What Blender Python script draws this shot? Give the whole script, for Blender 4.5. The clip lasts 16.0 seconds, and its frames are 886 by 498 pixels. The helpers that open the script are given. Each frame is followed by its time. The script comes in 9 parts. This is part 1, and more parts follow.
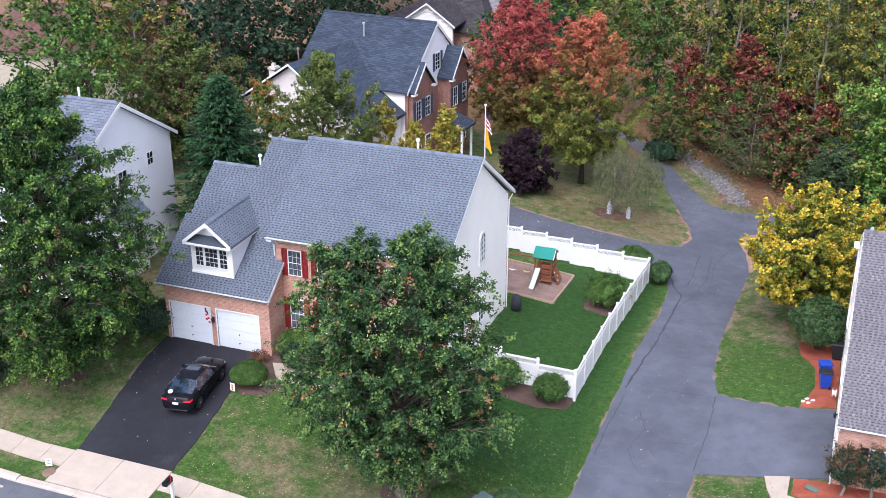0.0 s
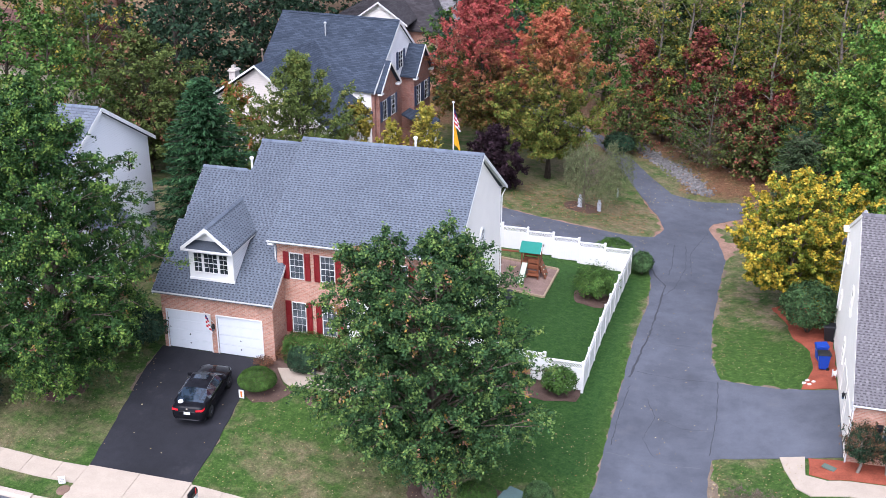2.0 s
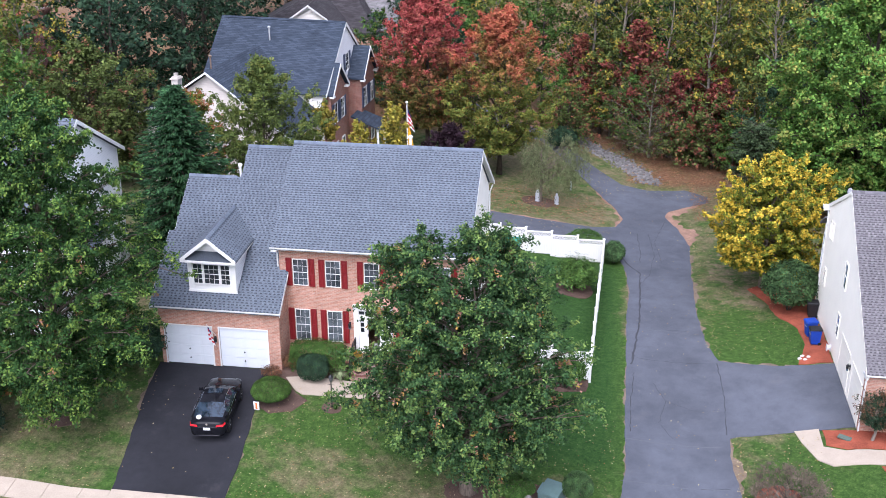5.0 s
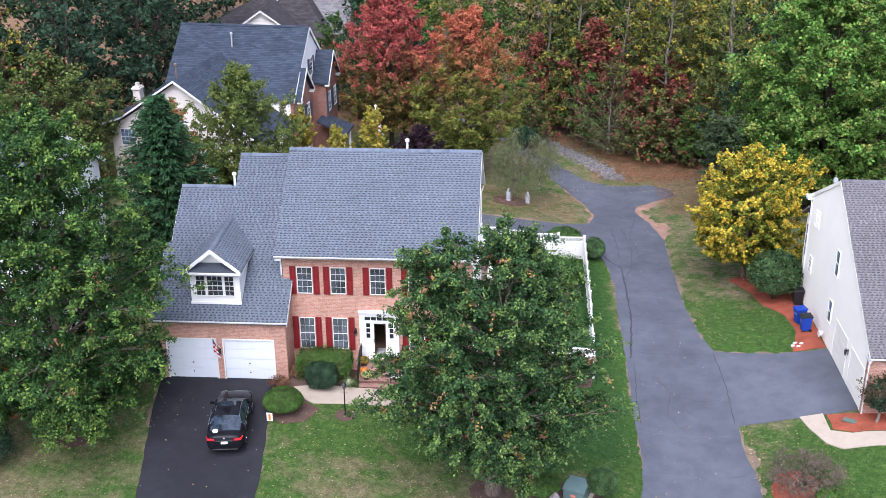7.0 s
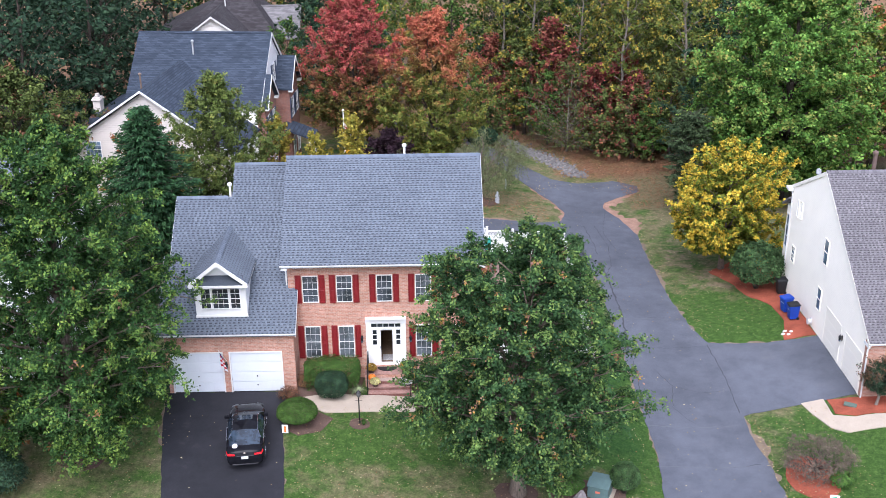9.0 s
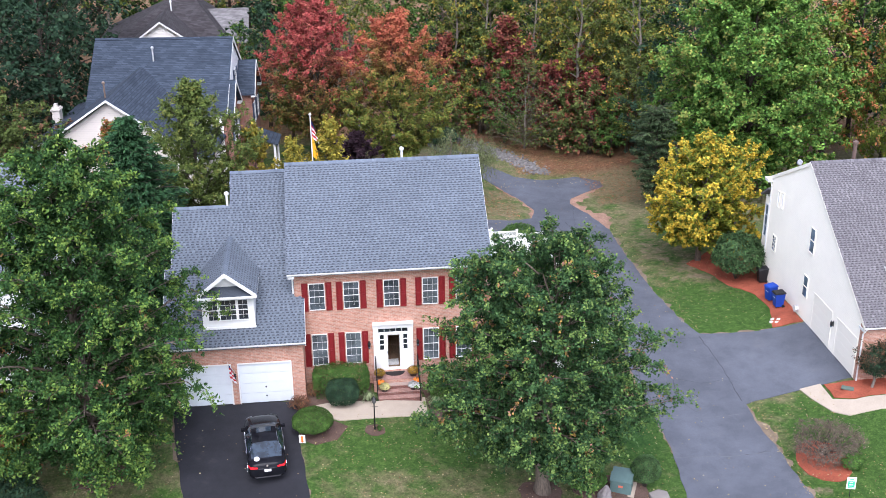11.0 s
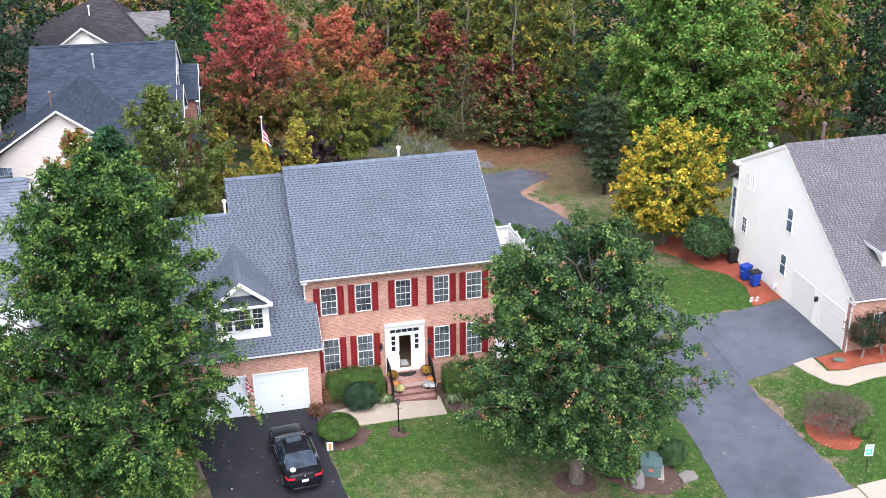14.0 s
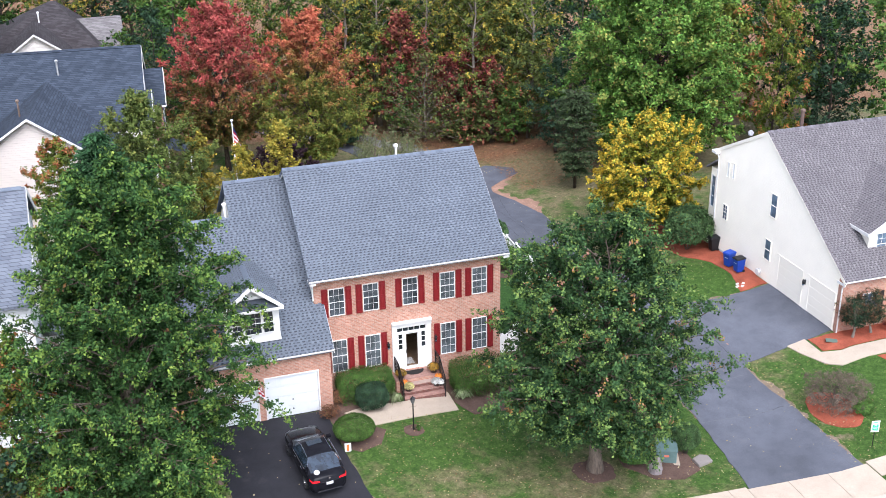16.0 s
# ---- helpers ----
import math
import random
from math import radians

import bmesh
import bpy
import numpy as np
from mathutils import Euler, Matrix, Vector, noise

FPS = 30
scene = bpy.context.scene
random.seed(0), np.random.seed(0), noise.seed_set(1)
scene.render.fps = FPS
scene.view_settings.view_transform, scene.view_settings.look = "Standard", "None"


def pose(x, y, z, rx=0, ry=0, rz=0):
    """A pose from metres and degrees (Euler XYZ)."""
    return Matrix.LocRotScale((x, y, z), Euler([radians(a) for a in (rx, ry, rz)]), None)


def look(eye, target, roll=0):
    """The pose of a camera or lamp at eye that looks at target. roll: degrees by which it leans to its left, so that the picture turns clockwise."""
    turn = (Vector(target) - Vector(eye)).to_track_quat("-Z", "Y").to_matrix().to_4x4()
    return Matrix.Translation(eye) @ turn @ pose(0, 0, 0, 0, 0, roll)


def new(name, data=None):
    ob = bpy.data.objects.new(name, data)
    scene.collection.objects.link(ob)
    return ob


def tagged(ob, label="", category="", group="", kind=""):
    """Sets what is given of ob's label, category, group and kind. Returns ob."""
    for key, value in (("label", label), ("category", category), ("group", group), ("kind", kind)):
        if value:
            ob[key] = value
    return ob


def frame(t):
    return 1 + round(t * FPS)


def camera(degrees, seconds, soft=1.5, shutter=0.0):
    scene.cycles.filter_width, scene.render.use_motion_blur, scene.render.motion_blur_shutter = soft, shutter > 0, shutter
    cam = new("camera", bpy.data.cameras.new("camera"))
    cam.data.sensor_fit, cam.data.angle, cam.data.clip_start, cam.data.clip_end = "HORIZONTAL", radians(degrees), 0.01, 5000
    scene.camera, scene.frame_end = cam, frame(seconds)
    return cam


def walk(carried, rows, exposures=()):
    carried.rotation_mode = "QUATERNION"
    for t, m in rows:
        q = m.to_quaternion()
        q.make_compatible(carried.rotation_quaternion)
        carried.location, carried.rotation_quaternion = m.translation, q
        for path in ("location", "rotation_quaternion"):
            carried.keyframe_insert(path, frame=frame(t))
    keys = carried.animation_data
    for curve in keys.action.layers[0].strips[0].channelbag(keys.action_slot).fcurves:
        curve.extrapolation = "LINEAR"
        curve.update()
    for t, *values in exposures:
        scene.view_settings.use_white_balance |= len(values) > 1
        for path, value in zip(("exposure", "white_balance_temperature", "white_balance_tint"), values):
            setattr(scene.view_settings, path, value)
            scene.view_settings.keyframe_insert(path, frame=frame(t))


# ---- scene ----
cam = camera(42.63, 16.0, soft=0.6)
ROWS = [
    (0.0, (26.321, -46.736, 28.777), (10.263, -3.890, 8.620), 0.09),
    (0.5, (25.136, -47.126, 28.766), (10.050, -3.936, 8.589), 0.10),
    (1.0, (23.986, -47.473, 28.719), (9.850, -3.966, 8.537), 0.11),
    (1.5, (22.864, -47.785, 28.649), (9.659, -3.983, 8.475), 0.10),
    (2.0, (21.765, -48.067, 28.566), (9.476, -3.991, 8.410), 0.09),
    (2.5, (20.684, -48.323, 28.479), (9.299, -3.994, 8.346), 0.07),
    (3.0, (19.614, -48.557, 28.395), (9.127, -3.994, 8.290), 0.04),
    (3.5, (18.551, -48.769, 28.319), (8.959, -3.993, 8.244), 0.00),
    (4.0, (17.492, -48.963, 28.257), (8.793, -3.991, 8.210), -0.05),
    (4.5, (16.433, -49.138, 28.210), (8.629, -3.991, 8.190), -0.10),
    (5.0, (15.371, -49.295, 28.182), (8.466, -3.992, 8.184), -0.16),
    (5.5, (14.302, -49.434, 28.171), (8.303, -3.993, 8.192), -0.23),
    (6.0, (13.226, -49.553, 28.179), (8.140, -3.996, 8.212), -0.30),
    (6.5, (12.140, -49.653, 28.205), (7.977, -3.999, 8.244), -0.36),
    (7.0, (11.043, -49.731, 28.246), (7.814, -4.002, 8.285), -0.43),
    (7.5, (9.935, -49.786, 28.300), (7.649, -4.003, 8.332), -0.49),
    (8.0, (8.816, -49.817, 28.365), (7.484, -4.003, 8.384), -0.54),
    (8.5, (7.686, -49.823, 28.438), (7.317, -3.999, 8.437), -0.59),
    (9.0, (6.546, -49.801, 28.515), (7.150, -3.991, 8.488), -0.64),
    (9.5, (5.397, -49.752, 28.594), (6.981, -3.979, 8.535), -0.67),
    (10.0, (4.242, -49.673, 28.670), (6.812, -3.961, 8.575), -0.70),
    (10.5, (3.083, -49.566, 28.741), (6.643, -3.938, 8.606), -0.71),
    (11.0, (1.922, -49.431, 28.803), (6.473, -3.909, 8.626), -0.72),
    (11.5, (0.765, -49.267, 28.854), (6.304, -3.875, 8.634), -0.72),
    (12.0, (-0.386, -49.077, 28.892), (6.135, -3.835, 8.629), -0.72),
    (12.5, (-1.526, -48.863, 28.916), (5.968, -3.791, 8.610), -0.71),
    (13.0, (-2.649, -48.628, 28.923), (5.803, -3.743, 8.580), -0.71),
    (13.5, (-3.751, -48.377, 28.915), (5.642, -3.694, 8.538), -0.71),
    (14.0, (-4.824, -48.114, 28.893), (5.485, -3.646, 8.489), -0.72),
    (14.5, (-5.862, -47.846, 28.857), (5.333, -3.601, 8.436), -0.74),
    (15.0, (-6.858, -47.581, 28.813), (5.189, -3.563, 8.385), -0.79),
    (15.5, (-7.804, -47.327, 28.763), (5.054, -3.536, 8.341), -0.87),
    (16.0, (-8.692, -47.095, 28.714), (4.930, -3.526, 8.313), -0.99),
]
walk(cam, [(t, look(eye, aim, roll)) for t, eye, aim, roll in ROWS], exposures=[(0.0, 1.53, 5800, 19), (8.0, 1.55, 5800, 18), (16.0, 1.66, 6000, 15)])
# ==== light ====
SUN_EL, SUN_AZ = 54.0, 184.0   # degrees: height, compass turn from +y towards +x
world = bpy.data.worlds.new("sky")
scene.world = world
world.use_nodes = True
wn, wl = world.node_tree.nodes, world.node_tree.links
sky = wn.new("ShaderNodeTexSky")
sky.sky_type = "NISHITA"
sky.sun_disc = False
sky.sun_elevation, sky.sun_rotation = radians(SUN_EL), radians(SUN_AZ)
sky.air_density, sky.dust_density, sky.ozone_density = 1.0, 1.2, 2.0
haze = wn.new("ShaderNodeHueSaturation")   # thin cloud takes the blue out of the sky
haze.inputs["Saturation"].default_value = 0.36
wl.new(sky.outputs["Color"], haze.inputs["Color"])
wl.new(haze.outputs["Color"], wn["Background"].inputs["Color"])
wn["Background"].inputs["Strength"].default_value = 0.135
sun_data = bpy.data.lights.new("sun", "SUN")
sun_data.energy, sun_data.angle, sun_data.color = 1.55, radians(45), (1.0, 0.96, 0.92)
sun = new("sun", sun_data)
sun_dir = Vector((math.sin(radians(SUN_AZ)) * math.cos(radians(SUN_EL)), math.cos(radians(SUN_AZ)) * math.cos(radians(SUN_EL)), math.sin(radians(SUN_EL))))
sun.matrix_world = look(sun_dir * 200, (0, 0, 0))


# ==== materials ====
class Mat:
    """A small builder of node materials."""

    def __init__(self, name, rough=0.8, metal=0.0, spec=0.3):
        self.m = bpy.data.materials.new(name)
        self.m.use_nodes = True
        self.n, self.l = self.m.node_tree.nodes, self.m.node_tree.links
        self.b = self.n["Principled BSDF"]
        self.b.inputs["Roughness"].default_value = rough
        self.b.inputs["Metallic"].default_value = metal
        self.b.inputs["Specular IOR Level"].default_value = spec
        self.c = None

    def set(self, sock, v):
        if isinstance(v, bpy.types.NodeSocket):
            self.l.new(v, sock)
        elif isinstance(v, tuple) and len(v) == 3 and sock.type == "RGBA":
            sock.default_value = (*v, 1)
        else:
            sock.default_value = v

    def coord(self, kind="Object", scale=(1, 1, 1), rot=(0, 0, 0)):
        if self.c is None:
            self.c = self.n.new("ShaderNodeTexCoord")
        mp = self.n.new("ShaderNodeMapping")
        mp.inputs["Scale"].default_value = scale
        mp.inputs["Rotation"].default_value = [radians(a) for a in rot]
        self.l.new(self.c.outputs[kind], mp.inputs["Vector"])
        return mp.outputs["Vector"]

    def pos(self, scale=(1, 1, 1)):
        g = self.n.new("ShaderNodeNewGeometry")
        mp = self.n.new("ShaderNodeMapping")
        mp.inputs["Scale"].default_value = scale
        self.l.new(g.outputs["Position"], mp.inputs["Vector"])
        return mp.outputs["Vector"]

    def noise(self, vec, scale, detail=4, rough=0.6, lac=2.0):
        t = self.n.new("ShaderNodeTexNoise")
        self.l.new(vec, t.inputs["Vector"])
        t.inputs["Scale"].default_value, t.inputs["Detail"].default_value, t.inputs["Roughness"].default_value = scale, detail, rough
        return t.outputs["Fac"]

    def voro(self, vec, scale, feature="F1"):
        t = self.n.new("ShaderNodeTexVoronoi")
        t.feature = feature
        self.l.new(vec, t.inputs["Vector"])
        t.inputs["Scale"].default_value = scale
        return t.outputs

    def island(self):
        return self.n.new("ShaderNodeNewGeometry").outputs["Random Per Island"]

    def obrand(self):
        return self.n.new("ShaderNodeObjectInfo").outputs["Random"]

    def ramp(self, fac, *stops):
        r = self.n.new("ShaderNodeValToRGB")
        e = r.color_ramp.elements
        while len(e) < len(stops):
            e.new(0.5)
        for el, (p, c) in zip(e, stops):
            el.position, el.color = p, (*c, 1) if isinstance(c, tuple) else (c, c, c, 1)
        self.set(r.inputs["Fac"], fac)
        return r.outputs["Color"]

    def mix(self, fac, a, b, mode="MIX"):
        x = self.n.new("ShaderNodeMix")
        x.data_type, x.blend_type = "RGBA", mode
        self.set(x.inputs[0], fac)
        self.set(x.inputs[6], a)
        self.set(x.inputs[7], b)
        return x.outputs[2]

    def math(self, op, a, b=0.0):
        x = self.n.new("ShaderNodeMath")
        x.operation = op
        self.set(x.inputs[0], a)
        self.set(x.inputs[1], b)
        return x.outputs[0]

    def axis(self, vec, k):
        s = self.n.new("ShaderNodeSeparateXYZ")
        self.l.new(vec, s.inputs[0])
        return s.outputs[k]

    def hsv(self, col, hue=0.5, sat=1.0, val=1.0):
        h = self.n.new("ShaderNodeHueSaturation")
        self.set(h.inputs["Color"], col)
        self.set(h.inputs["Hue"], hue)
        self.set(h.inputs["Saturation"], sat)
        self.set(h.inputs["Value"], val)
        return h.outputs["Color"]

    def color(self, v):
        self.set(self.b.inputs["Base Color"], v)
        return self

    def bump(self, height, strength=0.3, dist=0.02):
        bp = self.n.new("ShaderNodeBump")
        bp.inputs["Strength"].default_value, bp.inputs["Distance"].default_value = strength, dist
        self.set(bp.inputs["Height"], height)
        self.l.new(bp.outputs["Normal"], self.b.inputs["Normal"])
        return self

    def rough(self, v):
        self.set(self.b.inputs["Roughness"], v)
        return self


def tint(c, k):
    return tuple(min(1, v * k) for v in c)


def plain(name, c, rough=0.6, metal=0.0, spec=0.3, vary=0.12, scale=3.0, bump=0.0):
    """A painted or cast surface with faint dirt and grain."""
    m = Mat(name, rough, metal, spec)
    v = m.pos()
    f = m.mix(0.5, m.noise(v, scale, 5), m.noise(v, scale * 12, 3))
    m.color(m.ramp(f, (0.3, tint(c, 1 - vary)), (0.7, tint(c, 1 + vary))))
    if bump:
        m.bump(m.noise(v, scale * 25, 3), bump, 0.01)
    return m.m


def shingle_mat(name, dark, mid, light, courses=False):
    m = Mat(name, 0.92, 0, 0.2)
    v = m.pos()
    isl = m.ramp(m.math("FRACT", m.math("ADD", m.island(), m.obrand())), (0.0, dark), (0.35, mid), (0.7, mid), (1.0, light))
    grain = m.ramp(m.noise(v, 60, 3), (0.3, 0.8), (0.7, 1.2))
    stain = m.ramp(m.noise(v, 0.5, 5), (0.3, 0.9), (0.7, 1.08))
    m.color(m.mix(1.0, m.mix(1.0, isl, grain, "MULTIPLY"), stain, "MULTIPLY"))
    m.bump(m.noise(v, 90, 2), 0.4, 0.01)
    return m.m


def far_roof_mat(name, dark, light, slope=0.8):
    """Shingles too far off to tell apart: courses of tabs."""
    m = Mat(name, 0.92, 0, 0.2)
    v = m.pos()
    b = m.n.new("ShaderNodeTexBrick")
    z = m.math("MULTIPLY", m.axis(v, 2), 1.6)
    xy = m.math("ADD", m.axis(v, 0), m.axis(v, 1))
    cx = m.n.new("ShaderNodeCombineXYZ")
    m.l.new(xy, cx.inputs[0])
    m.l.new(z, cx.inputs[1])
    m.l.new(cx.outputs[0], b.inputs["Vector"])
    m.set(b.inputs["Color1"], dark)
    m.set(b.inputs["Color2"], light)
    m.set(b.inputs["Mortar"], tint(dark, 0.6))
    b.inputs["Scale"].default_value = 1.0
    b.inputs["Brick Width"].default_value, b.inputs["Row Height"].default_value = 0.45, 0.16
    b.inputs["Mortar Size"].default_value = 0.012
    stain = m.ramp(m.noise(v, 0.7, 5), (0.3, 0.85), (0.7, 1.12))
    m.color(m.mix(1.0, b.outputs["Color"], stain, "MULTIPLY"))
    return m.m


def brick_mat(name, c1, c2, mortar):
    m = Mat(name, 0.9, 0, 0.2)
    v = m.pos()
    cx = m.n.new("ShaderNodeCombineXYZ")
    m.l.new(m.math("ADD", m.axis(v, 0), m.axis(v, 1)), cx.inputs[0])
    m.l.new(m.axis(v, 2), cx.inputs[1])
    b = m.n.new("ShaderNodeTexBrick")
    m.l.new(cx.outputs[0], b.inputs["Vector"])
    m.set(b.inputs["Color1"], c1)
    m.set(b.inputs["Color2"], c2)
    m.set(b.inputs["Mortar"], mortar)
    b.inputs["Scale"].default_value = 1.0
    b.inputs["Brick Width"].default_value, b.inputs["Row Height"].default_value = 0.215, 0.075
    b.inputs["Mortar Size"].default_value, b.inputs["Mortar Smooth"].default_value = 0.008, 0.3
    big = m.ramp(m.noise(v, 1.1, 6), (0.3, 0.86), (0.72, 1.14))
    fine = m.ramp(m.noise(v, 9, 4), (0.3, 0.82), (0.7, 1.2))
    m.color(m.mix(1.0, m.mix(1.0, b.outputs["Color"], big, "MULTIPLY"), fine, "MULTIPLY"))
    m.bump(m.math("SUBTRACT", m.noise(v, 30, 3), b.outputs["Fac"]), 0.5, 0.01)
    return m.m


def siding_mat(name, c, lap=0.115, groove_k=0.5):
    m = Mat(name, 0.55, 0, 0.35)
    v = m.pos()
    z = m.math("FRACT", m.math("DIVIDE", m.axis(v, 2), lap))
    groove = m.ramp(z, (0.0, groove_k), (0.1, 1.0), (1.0, 1.0))
    dirt = m.ramp(m.noise(v, 0.8, 5), (0.3, 0.965), (0.7, 1.02))
    m.color(m.mix(1.0, m.mix(1.0, c, dirt, "MULTIPLY"), groove, "MULTIPLY"))
    m.bump(m.math("SUBTRACT", 1.0, z), 0.8, 0.02)
    return m.m


def leaf_mat(name, cols, top=None, span=(0, 1), gloss=0.08, trans=0.08, clump=1.2, second=None, share=0.5, spray=2.6, depth=0.42):
    """Foliage: each leaf its own tone out of cols; large patches drift in tone. top: tones that take over higher in the crown."""
    m = Mat(name, 0.6, 0, gloss)
    v = m.pos()
    isl = m.island()

    near = m.ramp(m.noise(v, spray * 1.3, 2, 0.5), (0.3, 0.0), (0.7, 1.0))
    tone = m.math("ADD", m.math("MULTIPLY", isl, 0.65), m.math("MULTIPLY", near, 0.35))

    def tones(cs):
        k = max(1, len(cs) - 1)
        return m.ramp(tone, *[(i / k, c) for i, c in enumerate(cs)])
    col = tones(cols)
    if top:
        z = m.axis(m.coord("Object"), 2)
        h = m.math("DIVIDE", m.math("SUBTRACT", z, span[0]), span[1] - span[0])
        h = m.math("ADD", h, m.math("MULTIPLY", m.math("SUBTRACT", m.noise(v, 0.5, 3), 0.5), 1.6))
        col = m.mix(m.ramp(h, (0.25, 0.0), (0.75, 1.0)), col, tones(top))
    if second:
        pick = m.math("ADD", m.noise(v, clump * 1.6, 4, 0.7), m.math("MULTIPLY", m.math("SUBTRACT", isl, 0.5), 0.12))
        col = m.mix(m.ramp(pick, (0.46 + 0.35 * (share - 0.5), 1.0), (0.54 + 0.35 * (share - 0.5), 0.0)), col, tones(second))
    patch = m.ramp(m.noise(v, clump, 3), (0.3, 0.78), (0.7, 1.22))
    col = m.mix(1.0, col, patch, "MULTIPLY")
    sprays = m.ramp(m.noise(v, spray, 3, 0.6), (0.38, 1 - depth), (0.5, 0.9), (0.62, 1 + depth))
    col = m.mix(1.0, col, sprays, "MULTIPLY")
    orand = m.obrand()
    col = m.hsv(col, m.math("ADD", 0.496, m.math("MULTIPLY", orand, 0.012)), 1.0, m.math("ADD", 0.7, m.math("MULTIPLY", orand, 0.16)))
    m.color(col)
    if trans:
        tr = m.n.new("ShaderNodeBsdfTranslucent")
        m.l.new(m.hsv(col, 0.49, 1.1, 1.25), tr.inputs["Color"])
        mx = m.n.new("ShaderNodeMixShader")
        mx.inputs[0].default_value = trans
        m.l.new(m.b.outputs[0], mx.inputs[1])
        m.l.new(tr.outputs[0], mx.inputs[2])
        m.l.new(mx.outputs[0], m.n["Material Output"].inputs["Surface"])
    return m.m


def grass_mat():
    m = Mat("lawn", 0.9, 0, 0.15)
    v = m.pos()
    big = m.noise(v, 0.13, 5, 0.6)
    mid = m.noise(v, 0.9, 5, 0.65)
    fine = m.mix(0.5, m.noise(v, 11, 4, 0.8), m.noise(v, 3.2, 5, 0.75))
    green = m.ramp(fine, (0.34, (0.017, 0.045, 0.008)), (0.5, (0.052, 0.11, 0.02)), (0.66, (0.13, 0.2, 0.045)))
    dry = m.ramp(fine, (0.36, (0.088, 0.08, 0.038)), (0.5, (0.175, 0.15, 0.08)), (0.64, (0.3, 0.25, 0.14)))
    px, py = m.axis(v, 0), m.axis(v, 1)
    # the watered yard behind the fence and beside it is lush, lawns elsewhere are thin in patches
    yard = m.math("MULTIPLY", step_band(m, px, 8.5, 17.0, 1.0), step_band(m, py, -7.0, 20.5, 2.0))
    side = m.math("MULTIPLY", step_band(m, px, 21.0, 27.0, 0.5), step_band(m, py, 4.5, 10.5, 2.0))
    front = m.math("MULTIPLY", step_band(m, px, -0.5, 9.0, 1.0), step_band(m, py, -7.5, -2.0, 2.0))
    wood = m.math("MAXIMUM", step_band(m, py, 24.0, 400.0, 3.0), m.math("MULTIPLY", step_band(m, px, -60.0, -4.5, 6.0), step_band(m, py, -14.0, 400.0, 2.0)))
    far_r = m.math("MULTIPLY", step_band(m, px, 21.0, 45.0, 0.6), step_band(m, py, 10.5, 60.0, 2.0))
    dryness = m.math("ADD", m.math("MULTIPLY", m.math("SUBTRACT", mid, 0.5), 2.3), m.math("MULTIPLY", m.math("SUBTRACT", big, 0.5), 1.4))
    dryness = m.math("ADD", dryness, 0.18)
    dryness = m.math("SUBTRACT", dryness, m.math("MULTIPLY", yard, 0.6))
    dryness = m.math("SUBTRACT", dryness, m.math("MULTIPLY", side, 0.6))
    dryness = m.math("SUBTRACT", dryness, m.math("MULTIPLY", front, 0.2))
    dryness = m.math("ADD", dryness, m.math("MULTIPLY", wood, 0.36))
    dryness = m.math("ADD", dryness, m.math("MULTIPLY", far_r, 0.12))
    tan = m.math("MULTIPLY", step_band(m, px, 2.0, 12.6, 1.6), step_band(m, py, -12.0, -6.6, 1.6))
    dryness = m.math("ADD", dryness, m.math("MULTIPLY", tan, 0.28))
    lush = m.math("MULTIPLY", step_band(m, px, 22.6, 30.0, 0.8), step_band(m, py, -11.5, -2.0, 1.0))
    dryness = m.math("SUBTRACT", dryness, m.math("MULTIPLY", lush, 0.3))
    lawn = m.ramp(fine, (0.34, (0.012, 0.04, 0.009)), (0.5, (0.027, 0.078, 0.016)), (0.66, (0.058, 0.125, 0.03)))
    green = m.mix(m.math("MULTIPLY", yard, 0.8), green, lawn)
    col = m.mix(m.ramp(dryness, (0.1, 0.0), (0.75, 1.0)), green, dry)
    litter = m.ramp(fine, (0.3, (0.085, 0.05, 0.03)), (0.5, (0.2, 0.105, 0.06)), (0.7, (0.34, 0.2, 0.12)))
    leafy = m.math("ADD", step_band(m, py, 44.0, 400.0, 4.0), m.math("MULTIPLY", step_band(m, px, 17.0, 80.0, 3.0), step_band(m, py, 37.0, 400.0, 2.0)))
    leafy = m.math("MULTIPLY", m.math("MINIMUM", leafy, 1.0), m.ramp(mid, (0.3, 0.5), (0.6, 1.0)))
    earth = m.ramp(fine, (0.3, (0.13, 0.09, 0.06)), (0.5, (0.24, 0.175, 0.12)), (0.7, (0.34, 0.26, 0.185)))
    worn = m.math("MULTIPLY", step_band(m, px, 21.4, 26.0, 1.0), step_band(m, py, 11.0, 25.0, 2.0))
    worn = m.math("ADD", worn, m.math("MULTIPLY", m.math("MULTIPLY", step_band(m, px, 21.9, 23.6, 0.6), step_band(m, py, -11.5, -2.0, 1.0)), 0.9))
    worn = m.math("ADD", worn, m.math("MULTIPLY", m.math("MULTIPLY", step_band(m, px, 4.0, 16.6, 1.0), step_band(m, py, 27.0, 36.0, 1.0)), 0.75))
    worn = m.math("ADD", worn, m.math("MULTIPLY", m.math("MULTIPLY", step_band(m, px, 6.5, 13.0, 2.0), step_band(m, py, -11.5, -6.0, 2.0)), 0.7))
    worn = m.math("ADD", worn, m.math("MULTIPLY", m.math("MULTIPLY", step_band(m, px, -13.0, -5.6, 1.0), step_band(m, py, -11.5, -2.0, 1.0)), 0.62))
    bare = m.ramp(m.math("ADD", m.noise(v, 0.75, 7, 0.72), m.math("MULTIPLY", m.math("SUBTRACT", worn, 1.0), 0.3)), (0.5, 0.0), (0.62, 0.85))
    col = m.mix(bare, col, earth)
    m.color(m.mix(leafy, col, litter))
